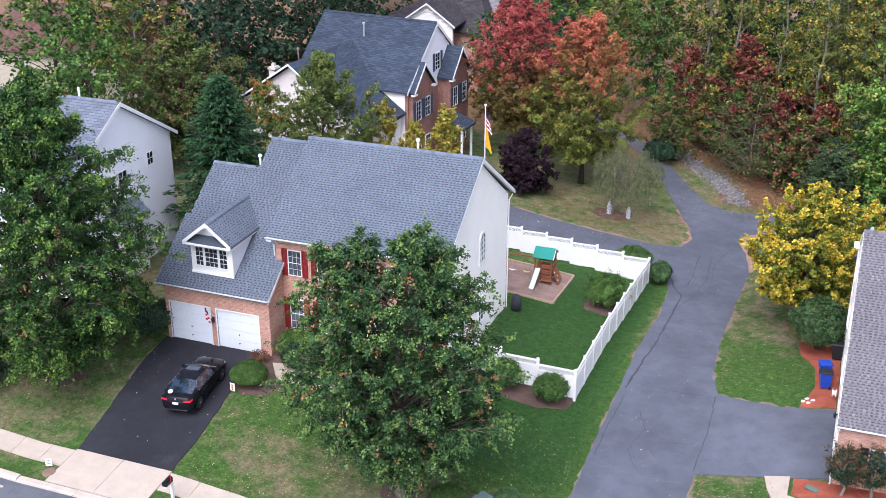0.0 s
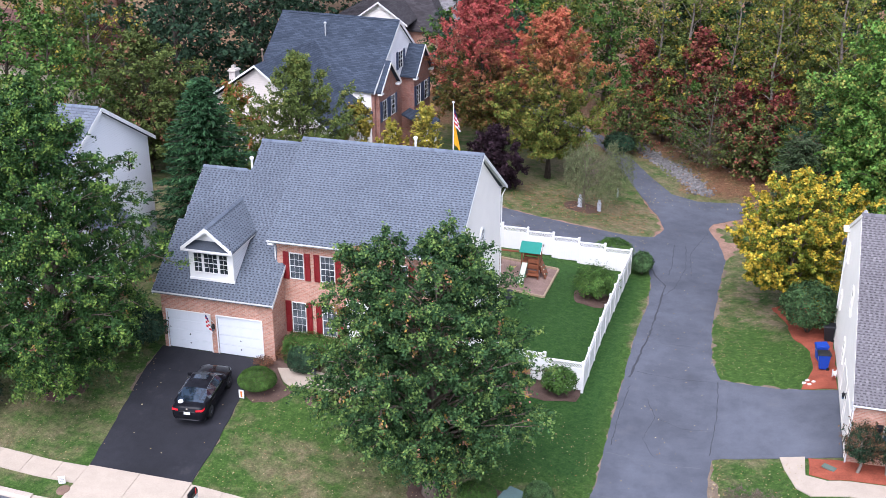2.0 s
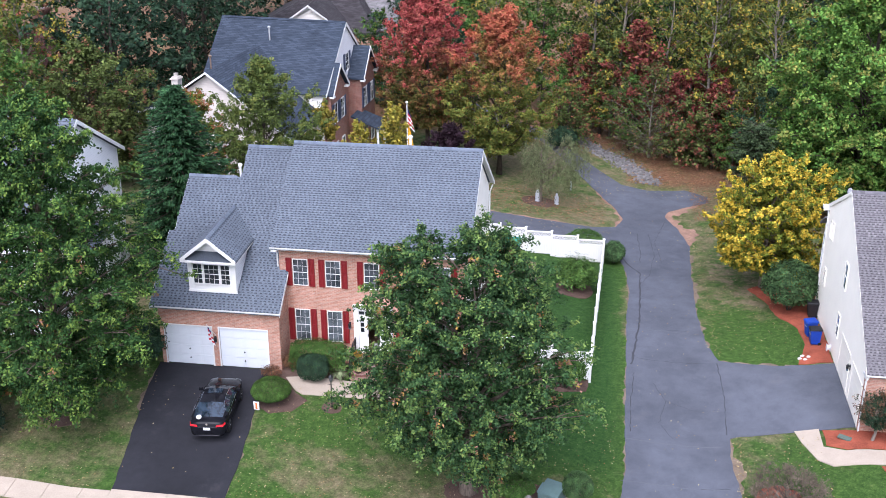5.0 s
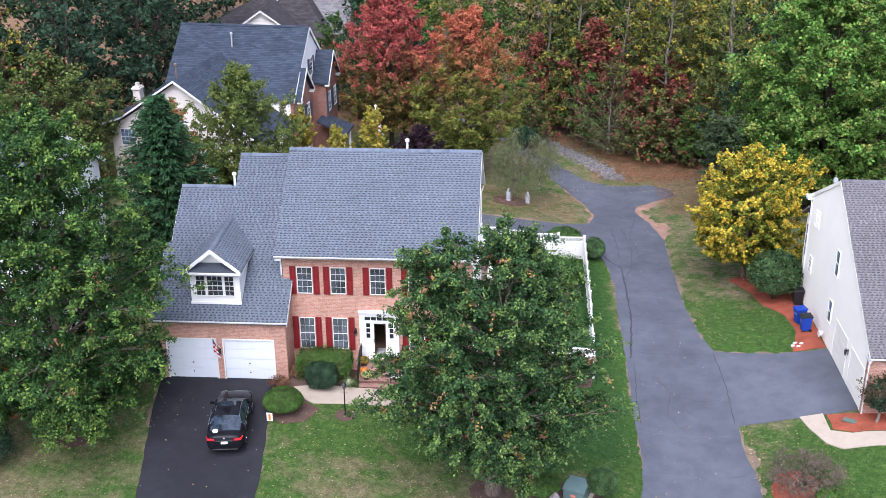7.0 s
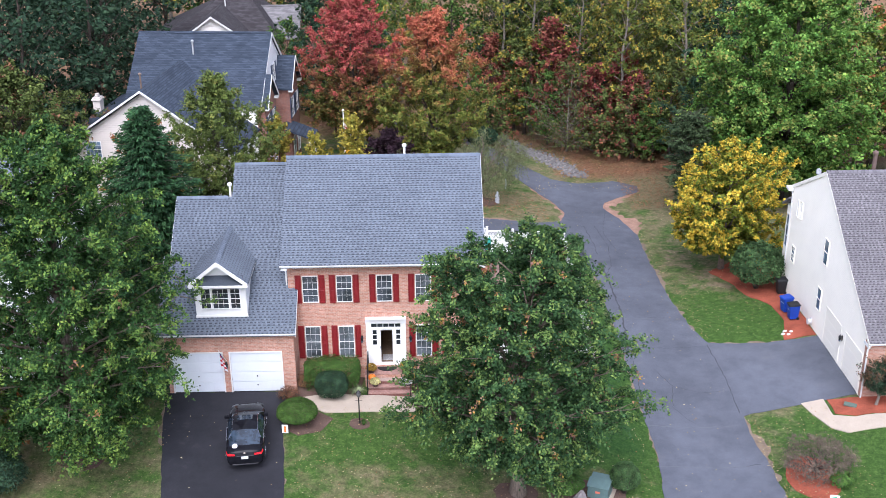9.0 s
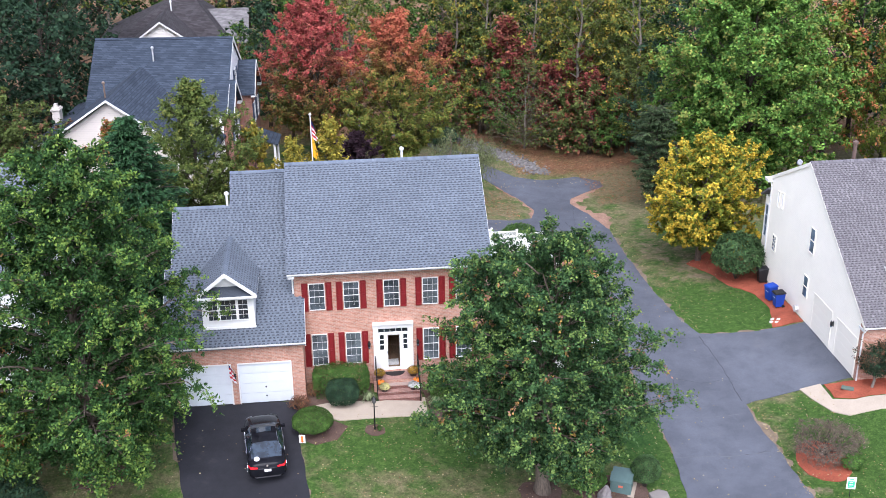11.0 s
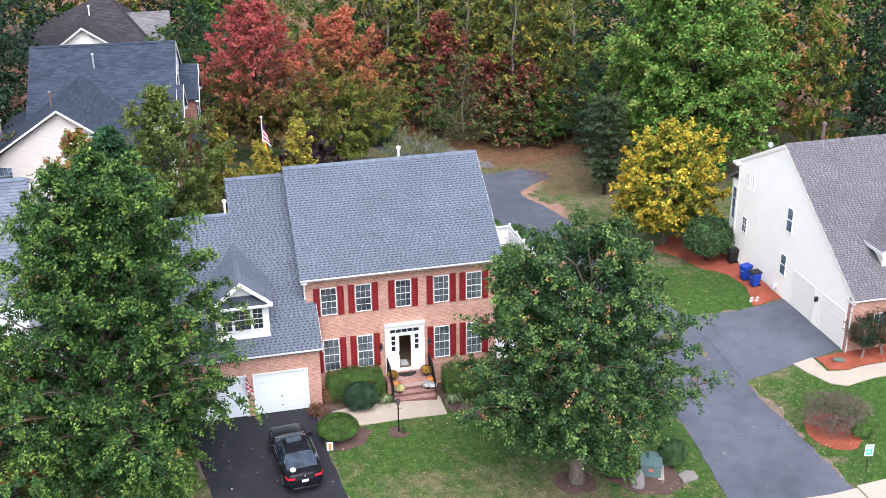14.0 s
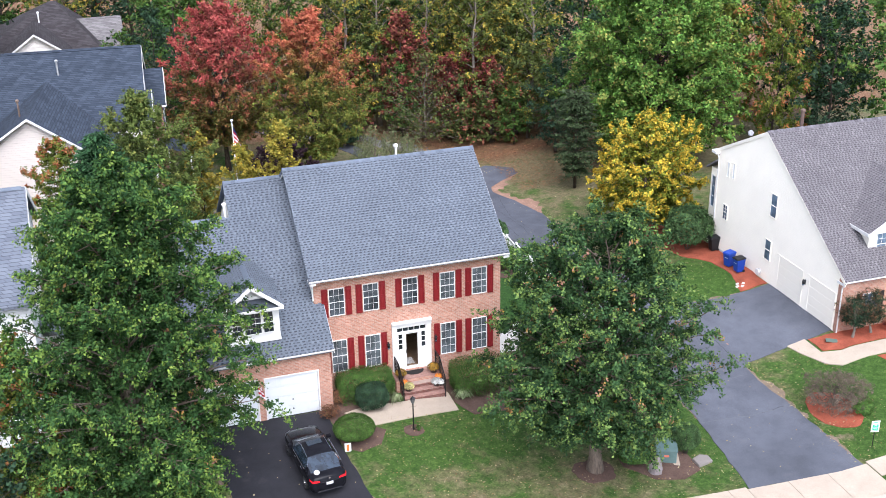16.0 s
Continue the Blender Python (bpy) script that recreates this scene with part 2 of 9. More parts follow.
    m.bump(m.noise(v, 24, 4, 0.8), 1.0, 0.08)
    return m.m


def step_band(m, val, lo, hi, soft):
    """1 between lo and hi, fading over soft."""
    a = m.math("DIVIDE", m.math("SUBTRACT", val, lo), soft)
    b = m.math("DIVIDE", m.math("SUBTRACT", hi, val), soft)
    r = m.math("MINIMUM", a, b)
    x = m.n.new("ShaderNodeClamp")
    m.l.new(r, x.inputs["Value"])
    return x.outputs[0]


def asphalt_mat(name, c, patch=0.25):
    m = Mat(name, 0.85, 0, 0.3)
    v = m.pos()
    f = m.ramp(m.noise(v, 45, 4, 0.8), (0.3, tint(c, 0.75)), (0.55, c), (0.8, tint(c, 1.4)))
    big = m.ramp(m.noise(v, 0.22, 5, 0.55), (0.3, 1 - patch), (0.7, 1 + patch))
    worn = m.ramp(m.noise(v, 1.1, 5, 0.65), (0.38, 1 - patch * 0.5), (0.5, 1.0), (0.68, 1 + patch * 0.45))
    dust = m.ramp(m.noise(v, 0.55, 6, 0.7), (0.6, 0.0), (0.78, 0.35))
    m.color(m.mix(dust, m.mix(1.0, m.mix(1.0, f, big, "MULTIPLY"), worn, "MULTIPLY"), tuple(0.5 * a + b for a, b in zip(c, (0.085, 0.075, 0.065)))))
    m.bump(m.noise(v, 70, 3), 0.4, 0.01)
    return m.m


def ground_mat(name, c, scale=16.0, bump=0.8):
    m = Mat(name, 0.95, 0, 0.1)
    v = m.pos()
    f = m.mix(0.45, m.noise(v, scale, 5, 0.75), m.noise(v, 1.2, 4))
    m.color(m.ramp(f, (0.3, tint(c, 0.5)), (0.5, c), (0.72, tint(c, 1.6))))
    m.bump(m.noise(v, scale * 1.6, 4, 0.8), bump, 0.05)
    return m.m


def glass_mat(name, c=(0.02, 0.025, 0.03)):
    m = Mat(name, 0.06, 0, 0.35)
    v = m.pos()
    m.color(m.ramp(m.noise(v, 1.4, 2), (0.35, tint(c, 0.5)), (0.7, tint(c, 1.7))))
    return m.m


def bark_mat(name, c):
    m = Mat(name, 0.95, 0, 0.1)
    v = m.pos((1, 1, 0.25))
    f = m.noise(v, 14, 5, 0.7)
    m.color(m.ramp(f, (0.3, tint(c, 0.5)), (0.7, tint(c, 1.4))))
    m.bump(f, 0.8, 0.05)
    return m.m


GRASS = grass_mat()
ASPHALT = asphalt_mat("asphalt_worn", (0.087, 0.093, 0.112), 0.22)
TARMAC = asphalt_mat("asphalt_sealed", (0.021, 0.021, 0.026), 0.3)
STREET = asphalt_mat("asphalt_street", (0.096, 0.100, 0.112))
CONCRETE = plain("concrete", (0.39, 0.325, 0.255), 0.9, vary=0.15, scale=1.5, bump=0.3)
KERB = plain("kerb_concrete", (0.41, 0.35, 0.285), 0.9, vary=0.18, scale=2.0, bump=0.3)
MULCH = ground_mat("mulch_brown", (0.115, 0.075, 0.06))
RED_MULCH = ground_mat("mulch_red", (0.31, 0.085, 0.05))
CHIPS = ground_mat("wood_chips", (0.27, 0.18, 0.145))
DIRT = ground_mat("bare_earth", (0.19, 0.145, 0.105), 12.0, 0.6)
RED_EARTH = ground_mat("bare_red_earth", (0.27, 0.165, 0.12), 9.0, 0.5)
BRICK = brick_mat("brick_salmon", (0.475, 0.255, 0.185), (0.375, 0.178, 0.122), (0.45, 0.35, 0.29))
BRICK_DARK = brick_mat("brick_dark_red", (0.29, 0.13, 0.095), (0.21, 0.095, 0.07), (0.29, 0.21, 0.18))
WHITE = plain("white_paint", (0.70, 0.69, 0.67), 0.5, vary=0.05)
VINYL = plain("white_vinyl", (0.71, 0.695, 0.67), 0.4, vary=0.05)
TAN_SIDING = siding_mat("tan_cream_siding", (0.60, 0.54, 0.49), 0.16, 0.72)
CREAM = siding_mat("cream_siding", (0.80, 0.755, 0.69), groove_k=0.9)
WHITE_SIDING = siding_mat("white_siding", (0.72, 0.72, 0.73), 0.13)
RH_SIDING = siding_mat("cream_siding_pale", (0.93, 0.87, 0.76), groove_k=0.9)
SHINGLE = shingle_mat("shingle_blue_grey", (0.104, 0.122, 0.148), (0.126, 0.144, 0.172), (0.148, 0.167, 0.196))
SLOT = shingle_mat("shingle_slot_grey", (0.042, 0.05, 0.062), (0.054, 0.063, 0.078), (0.075, 0.086, 0.104))
SHINGLE_BROWN = shingle_mat("shingle_brown_grey", (0.128, 0.118, 0.126), (0.155, 0.144, 0.151), (0.190, 0.176, 0.182))
SLOT_BROWN = shingle_mat("shingle_slot_brown", (0.059, 0.054, 0.057), (0.080, 0.074, 0.077), (0.109, 0.101, 0.105))
FAR_SLATE = far_roof_mat("roof_dark_slate", (0.029, 0.038, 0.054), (0.050, 0.063, 0.086))
FAR_BLACK = far_roof_mat("roof_charcoal", (0.035, 0.03, 0.032), (0.06, 0.055, 0.058))
FAR_BROWN = far_roof_mat("roof_red_brown", (0.09, 0.045, 0.038), (0.14, 0.075, 0.062))
FAR_BLUE = far_roof_mat("roof_blue_grey", (0.105, 0.118, 0.145), (0.15, 0.165, 0.195))
FAR_GREY = far_roof_mat("roof_grey", (0.128, 0.120, 0.120), (0.192, 0.180, 0.180))
SHUTTER = plain("shutter_dark_red", (0.17, 0.012, 0.014), 0.5, vary=0.15)
SHUTTER_BLUE = plain("shutter_slate_blue", (0.045, 0.06, 0.10), 0.5)
SHUTTER_BLACK = plain("shutter_black", (0.015, 0.015, 0.017), 0.5)
GLASS = glass_mat("window_glass")
GLASS_MID = glass_mat("window_glass_grey", (0.055, 0.065, 0.075))
GLASS_BLIND = glass_mat("window_glass_blind", (0.078, 0.09, 0.097))
GLASS_BLUE = glass_mat("window_glass_pale", (0.10, 0.14, 0.19))
DARK = plain("dark_metal", (0.012, 0.012, 0.013), 0.4, 0.3)
CHROME = plain("chrome", (0.7, 0.7, 0.72), 0.15, 1.0, vary=0.05)
BARK = bark_mat("bark_grey", (0.16, 0.125, 0.10))
BARK_DARK = bark_mat("bark_dark", (0.07, 0.055, 0.045))
PALE_BARK = bark_mat("bark_pale_grey", (0.2, 0.17, 0.14))


# ==== building helpers ====
class Shape:
    """Collects faces for one mesh."""

    def __init__(self):
        self.v, self.f = [], []

    def poly(self, pts, *faces):
        k = len(self.v)
        self.v += [tuple(p) for p in pts]
        self.f += [tuple(k + i for i in f) for f in faces]
        return self

    def box(self, x0, x1, y0, y1, z0, z1):
        p = [(x, y, z) for z in (z0, z1) for y in (y0, y1) for x in (x0, x1)]
        return self.poly(p, (0, 2, 3, 1), (4, 5, 7, 6), (0, 1, 5, 4), (2, 6, 7, 3), (0, 4, 6, 2), (1, 3, 7, 5))

    def prism(self, pts, off):
        """A flat outline pushed along off."""
        n = len(pts)
        o = Vector(off)
        q = [Vector(p) for p in pts] + [Vector(p) + o for p in pts]
        return self.poly(q, tuple(range(n - 1, -1, -1)), tuple(range(n, 2 * n)), *[(i, (i + 1) % n, n + (i + 1) % n, n + i) for i in range(n)])

    def tube(self, pts, radii, sides=7):
        """A tapered tube along points."""
        k = len(self.v)
        pts = [Vector([float(c) for c in p]) for p in pts]
        for i, p in enumerate(pts):
            d = (pts[min(i + 1, len(pts) - 1)] - pts[max(i - 1, 0)]).normalized()
            a = d.cross(Vector((0.31, 0.95, 0.05))).normalized()
            b = d.cross(a)
            for s in range(sides):
                w = 2 * math.pi * s / sides
                self.v.append(tuple(p + float(radii[i]) * (a * math.cos(w) + b * math.sin(w))))
        for i in range(len(pts) - 1):
            for s in range(sides):
                t = (s + 1) % sides
                self.f.append((k + i * sides + s, k + i * sides + t, k + (i + 1) * sides + t, k + (i + 1) * sides + s))
        self.f.append(tuple(k + s for s in range(sides - 1, -1, -1)))
        self.f.append(tuple(k + (len(pts) - 1) * sides + s for s in range(sides)))
        return self

    def lathe(self, prof, x=0, y=0, z=0, sides=16):
        """Rings (radius, height) turned about an upright axis."""
        k = len(self.v)
        for r, h in prof:
            for s in range(sides):
                w = 2 * math.pi * s / sides
                self.v.append((x + r * math.cos(w), y + r * math.sin(w), z + h))
        for i in range(len(prof) - 1):
            for s in range(sides):
                t = (s + 1) % sides
                self.f.append((k + i * sides + s, k + i * sides + t, k + (i + 1) * sides + t, k + (i + 1) * sides + s))
        self.f.append(tuple(k + s for s in range(sides - 1, -1, -1)))
        self.f.append(tuple(k + (len(prof) - 1) * sides + s for s in range(sides)))
        return self

    def moved(self, m):
        self.v = [tuple(m @ Vector(p)) for p in self.v]
        return self

    def add(self, other):
        k = len(self.v)
        self.v += other.v
        self.f += [tuple(k + i for i in f) for f in other.f]
        return self

    def mesh(self, name, mat, smooth=False, bevel=0.0):
        me = bpy.data.meshes.new(name)
        me.from_pydata(self.v, [], self.f)
        if bevel:
            bm = bmesh.new()
            bm.from_mesh(me)
            bmesh.ops.remove_doubles(bm, verts=bm.verts, dist=1e-5)
            bmesh.ops.bevel(bm, geom=bm.edges[:], offset=bevel, segments=2, affect="EDGES", profile=0.6)
            bm.to_mesh(me)
            bm.free()
        if mat:
            me.materials.append(mat)
        if smooth:
            me.shade_smooth()
        me.update()
        return me


SPLIT = {"side_wall", "roof", "soffit", "rake_board", "cheek_wall", "cornice", "inner_wall", "eave_return", "chrome_trim", "jamb", "eave_board", "side_panel", "stake", "bench", "pane", "glazing_bar", "brick_side", "foundation", "pilaster"}


def pieces(shape):
    """The separate solids that a shape is made of, as shapes."""
    root = list(range(len(shape.v)))

    def find(i):
        while root[i] != i:
            root[i] = root[root[i]]
            i = root[i]
        return i
    for f in shape.f:
        a = find(f[0])
        for i in f[1:]:
            root[find(i)] = a
    groups = {}
    for f in shape.f:
        groups.setdefault(find(f[0]), []).append(f)
    out = []
    for fs in groups.values():
        used = sorted({i for f in fs for i in f})
        at = {i: n for n, i in enumerate(used)}
        s = Shape()
        s.v, s.f = [shape.v[i] for i in used], [tuple(at[i] for i in f) for f in fs]
        out.append(s)
    return sorted(out, key=lambda s: -len(s.f))


def part(name, shape, material, parent=None, label="", smooth=False, bevel=0.0):
    """Links a shape (or a mesh) as one object, under a thing or a part if one is given; a shape of several solids gives one part for each where that suits."""
    if name in SPLIT and parent and not isinstance(shape, bpy.types.Mesh):
        many = pieces(shape)
        if many:
            shape = many[0]
        for extra in many[1:]:
            ob = new(name, extra.mesh(name, material, smooth, bevel))
            ob.parent = parent
            if label:
                tagged(ob, label)
    me = shape if isinstance(shape, bpy.types.Mesh) else shape.mesh(name, material, smooth, bevel)
    ob = new(name, me)
    if parent:
        ob.parent = parent
    if label:
        tagged(ob, label)
    return ob


def thing(name, label, category, at=(0, 0, 0), rz=0, group="", kind=""):
    ob = new(name)
    ob.matrix_basis = pose(*at, 0, 0, rz)
    return tagged(ob, label, category, group, kind)


def ease(v, *knots):
    """Straight interpolation through knots (value, result)."""
    if v <= knots[0][0]:
        return knots[0][1]
    for (a, p), (b, q) in zip(knots, knots[1:]):
        if v <= b:
            return p + (q - p) * (v - a) / (b - a)
    return knots[-1][1]


def height(x, y):
    """The lie of the land: level at the garage, falling to the shared drive and away to the back."""
    a = ease(x, (-30, .8), (-9, .2), (-6.5, 0), (.5, 0), (10, -.9), (15, -1.5), (21, -1.7), (25, -1.35), (27.6, -0.85), (45, -.6))
    f = ease(x, (5, 1), (15, 0))
    b = ease(y, (-60, -2.2), (-14, -.85), (-7, -.25), (-4, 0), (8, 0), (20, -1.15), (31, -1.95), (45, -2.4), (80, -2.4), (140, -1))
    return a + b * (f if y < 0 else 1)


def drape(name, outline, mat, lift=0.03, step=0.7, skirt=0.12, dens=0.5, label="", category="", kind="structure", wobble=0.0, seed=1):
    """A sheet that lies on the land within an outline, with a small edge down to it."""
    from mathutils.geometry import delaunay_2d_cdt
    rnd = random.Random(seed)
    pts = []
    n = len(outline)
    for i in range(n):
        a, b = Vector(outline[i]), Vector(outline[(i + 1) % n])
        k = max(1, int((b - a).length / dens))
        nrm = Vector((-(b - a).y, (b - a).x)).normalized()
        for j in range(k):
            w = rnd.uniform(-wobble, wobble) if j else 0
            pts.append(a.lerp(b, j / k) + nrm * w)
    m = len(pts)
    xs, ys = [p.x for p in pts], [p.y for p in pts]
    inner = []
    y = min(ys) + step / 2
    while y < max(ys):
        cuts = sorted(pts[i].x + (y - pts[i].y) * (pts[(i + 1) % m].x - pts[i].x) / (pts[(i + 1) % m].y - pts[i].y)
                      for i in range(m) if (pts[i].y > y) != (pts[(i + 1) % m].y > y))
        for a, b in zip(cuts[::2], cuts[1::2]):
            x = a + step / 2
            while x < b - step / 3:
                inner.append(Vector((x, y)))
                x += step
        y += step
    co, _, faces, *_ = delaunay_2d_cdt(pts + inner, [], [tuple(range(m))], 1, 1e-4)
    s = Shape()
    s.v = [(p.x, p.y, height(p.x, p.y) + lift) for p in co]
    s.f = [tuple(f) for f in faces]
    k = len(s.v)
    s.v += [(p.x, p.y, height(p.x, p.y) + lift) for p in pts] + [(p.x, p.y, height(p.x, p.y) + lift - skirt) for p in pts]
    s.f += [(k + i, k + m + i, k + m + (i + 1) % m, k + (i + 1) % m) for i in range(m)]
    ob = part(name, s, mat)
    return tagged(ob, label, category or name.replace("_", " "), "", kind)


def ring(cx, cy, rx, ry, n=22, wob=0.08, seed=0, turn=0):
    r = random.Random(seed)
    out = []
    for i in range(n):
        a = 2 * math.pi * i / n
        k = 1 + r.uniform(-wob, wob)
        x, y = rx * k * math.cos(a), ry * k * math.sin(a)
        c, s = math.cos(radians(turn)), math.sin(radians(turn))
        out.append((cx + x * c - y * s, cy + x * s + y * c))
    return out


# ==== land, drives and paving ====
gx = [-400, -250, -160, -110, -80, -60, -45] + [-36 + 0.75 * i for i in range(112)] + [56, 70, 90, 130, 200, 300, 400]
gy = [-300, -200, -120, -80, -55, -40] + [-30 + 0.75 * i for i in range(120)] + [66, 78, 95, 120, 160, 220, 320, 500]
land = Shape()
land.v = [(x, y, height(x, y)) for y in gy for x in gx]
land.f = [(j * len(gx) + i, j * len(gx) + i + 1, (j + 1) * len(gx) + i + 1, (j + 1) * len(gx) + i) for j in range(len(gy) - 1) for i in range(len(gx) - 1)]
tagged(part("ground", land, GRASS, smooth=True), "sloping lawns with green and dry brown patches", "ground", kind="structure")

drape("road_shared_drive", [(16.3, -11.7), (22.2, -11.8), (22.0, -6.3), (21.8, -3.6), (21.9, -2.1), (22.4, -1.9), (25.0, -1.5), (27.7, -1.4), (27.7, 4.7), (26, 4.8), (23.4, 5.1), (21.9, 5.5),
      (21.3, 7.8), (21.1, 12.2), (21.2, 19.5), (21.4, 24.5), (20.8, 28.0), (19.9, 31.0), (20.2, 32.2), (21.3, 33.2), (23.3, 34.3), (23.3, 35.6), (21.6, 37.4), (18.7, 36.8), (16.6, 37.8), (15.2, 40.4),
      (12.6, 45.0), (9.5, 49.5), (2, 56), (-1, 54), (5.5, 49.0), (9.6, 46.8), (10.8, 44.6), (13.2, 39.2), (14.6, 35.8), (16.3, 31.7), (16.8, 29.6), (16.3, 27.6), (14.5, 27.0), (10.6, 26.8), (7.1, 27.1), (3.0, 28.0),
      (-2, 30.0), (-3.4, 28.0), (2.5, 24.6), (8, 23.3), (14.5, 22.6), (16.4, 21.6), (16.9, 19.3), (17.2, 15), (17.0, 9), (17.0, 3), (17.0, -5.8), (16.7, -8.5)],
      ASPHALT, 0.03, 0.9, label="worn grey asphalt shared driveway with cracks", category="road", wobble=0.05)
drape("road_house_drive", [(-6.35, -1.66), (-0.45, -1.66), (-0.35, -5.0), (0.1, -8.5), (0.25, -11.5), (-4.75, -11.5), (-5.1, -9.3), (-5.9, -5.0)], TARMAC, 0.035, 0.9,
      label="freshly sealed black asphalt driveway of the house", category="driveway", wobble=0.03)
drape("road_street", [(-60, -14.35), (60, -14.35), (60, -24), (-60, -24)], STREET, 0.04, 1.5, dens=1.5, label="grey asphalt street along the front", category="street")


def slab_row(name, x0, x1, y0, y1, step, lift, label, gap=0.009, skip=()):
    """Concrete slabs laid side by side along x, each a piece with its joint."""
    base = thing(name, label, "pavement", kind="structure")
    x = x0
    i = 0
    while x < x1 - 0.05:
        b = min(x + step, x1)
        if i not in skip:
            s = Shape()
            n = 3
            for j in range(n):
                p, q = x + gap + (b - x - 2 * gap) * j / n, x + gap + (b - x - 2 * gap) * (j + 1) / n
                top = [(p, y0, height(p, y0) + lift), (q, y0, height(q, y0) + lift), (q, y1, height(q, y1) + lift), (p, y1, height(p, y1) + lift)]
                s.prism([(a[0], a[1], a[2] - 0.12) for a in top], (0, 0, 0.12))
            part("slab", s, CONCRETE, base)
        x = b
        i += 1
    return base


slab_row("pavement_west", -42, -4.75, -12.75, -11.6, 1.5, 0.04, "pale concrete pavement slabs along the street")
slab_row("pavement_apron", -4.75, 0.3, -13.85, -11.5, 2.52, 0.045, "pale concrete apron slabs of the house driveway")
slab_row("pavement_middle", 0.3, 16.2, -12.75, -11.6, 1.5, 0.04, "pale concrete pavement slabs along the street")
slab_row("pavement_shared_apron", 16.2, 22.4, -13.85, -11.75, 2.05, 0.045, "pale concrete apron slabs of the shared driveway")
slab_row("pavement_east", 22.4, 50, -12.75, -11.6, 1.5, 0.04, "pale concrete pavement slabs along the street")
for a, b, low in ((-60, -6.0, 0.1), (-6.0, 1.6, 0.03), (1.6, 15.0, 0.1), (15.0, 23.6, 0.03), (23.6, 60, 0.1)):
    k = Shape()
    n = max(2, int((b - a) / 1.5))
    for i in range(n):
        p, q = a + (b - a) * i / n, a + (b - a) * (i + 1) / n
        zp, zq = height(p, -14) + 0.02, height(q, -14) + 0.02
        sec = lambda x, z: [(x, -14.9, z - 0.1), (x, -14.9, z - 0.01), (x, -14.25, z), (x, -14.15, z + low), (x, -13.9, z + low + 0.01), (x, -13.9, z - 0.1)]  # noqa: E731
        u, w = sec(p + 0.006, zp), sec(q - 0.006, zq)
        k.poly(u + w, *[(j, (j + 1) % 6, 6 + (j + 1) % 6, 6 + j) for j in range(6)], (5, 4, 3, 2, 1, 0), (6, 7, 8, 9, 10, 11))
    tagged(part("kerb", k, KERB), "pale concrete kerb and gutter along the street", "kerb", "kerbs", "structure")

drape("path_front_walk", [(0.35, -2.25), (1.1, -3.3), (1.5, -3.55), (3.5, -3.2), (5.75, -2.95), (5.75, -1.3), (3.4, -1.75), (1.6, -1.8)], CONCRETE, 0.05, 0.6, label="pale concrete front walk to the steps", category="path")
drape("path_neighbour_walk", [(24.9, -1.45), (26.0, -1.4), (26.0, -2.9), (26.9, -3.35), (36, -3.2), (36, -4.45), (26.2, -4.5), (25.6, -3.9), (25.1, -2.4)], CONCRETE, 0.05, 0.6, label="pale concrete walk of the neighbouring house", category="path")
drape("bed_hedge", [(-0.4, -2.0), (-0.3, -4.9), (0.4, -5.4), (1.4, -5.0), (1.9, -4.0), (1.2, -3.5), (0.4, -2.3), (3.0, -1.8), (3.2, 0.0), (0.0, 0.0)], MULCH, 0.025, 0.5, label="brown mulch bed under the hedges", category="mulch bed", wobble=0.05)
drape("bed_facade_east", [(5.8, -1.3), (5.8, -2.2), (6.4, -3.5), (9.2, -3.3), (9.4, 0.0), (5.6, 0.0)], MULCH, 0.025, 0.5, label="brown mulch bed along the brick front", category="mulch bed", wobble=0.05)
drape("bed_lamp", ring(3.15, -4.25, 0.48, 0.44, 18, 0.06, 3), MULCH, 0.03, 0.3, label="round brown mulch ring round the lamp post", category="mulch bed")
drape("bed_front_tree", ring(10.15, -8.85, 0.95, 0.85, 22, 0.1, 5), MULCH, 0.03, 0.5, label="round brown mulch ring under the tree", category="mulch bed")
drape("bed_utility_box", [(11.8, -7.4), (11.6, -8.8), (12.6, -10.0), (13.9, -10.3), (15.0, -9.8), (15.0, -8.4), (14.0, -7.6)], MULCH, 0.03, 0.5, label="brown mulch bed round the utility box", category="mulch bed", wobble=0.06)
drape("bed_fence", [(9.6, 1.7), (10.5, 0.6), (13.5, 0.5), (15.0, 1.1), (15.1, 2.3), (9.6, 2.5)], MULCH, 0.03, 0.5, label="brown mulch bed in front of the fence", category="mulch bed", wobble=0.06)
drape("bed_yard_shrub", ring(13.85, 14.0, 1.2, 1.5, 20, 0.1, 7), MULCH, 0.03, 0.5, label="brown mulch bed round the yard shrub", category="mulch bed")
drape("bed_neighbour_side", [(27.6, 4.85), (25.9, 4.9), (26.5, 7.0), (26.4, 9.1), (25.5, 11.4), (25.2, 13.6), (24.4, 16.0), (26.5, 17.5), (28.2, 14.5), (27.6, 11.0)], RED_MULCH, 0.03, 0.6, label="red mulch bed along the neighbouring house", category="mulch bed", wobble=0.06)
drape("bed_neighbour_front", [(26.15, -1.5), (27.7, -1.75), (36, -1.75), (36, -3.1), (27.0, -3.25), (26.15, -2.8)], RED_MULCH, 0.03, 0.6, label="red mulch bed at the neighbour's front", category="mulch bed", wobble=0.04)
drape("bed_neighbour_path", [(28.2, -4.6), (36, -4.6), (36, -6.4), (30, -6.3), (28.4, -5.4)], RED_MULCH, 0.03, 0.6, label="red mulch bed beside the neighbour's walk", category="mulch bed", wobble=0.04)
drape("bed_round", ring(23.6, -7.5, 1.15, 1.65, 24, 0.04, 9), RED_MULCH, 0.03, 0.5, label="round red mulch bed under the dark shrub", category="mulch bed")
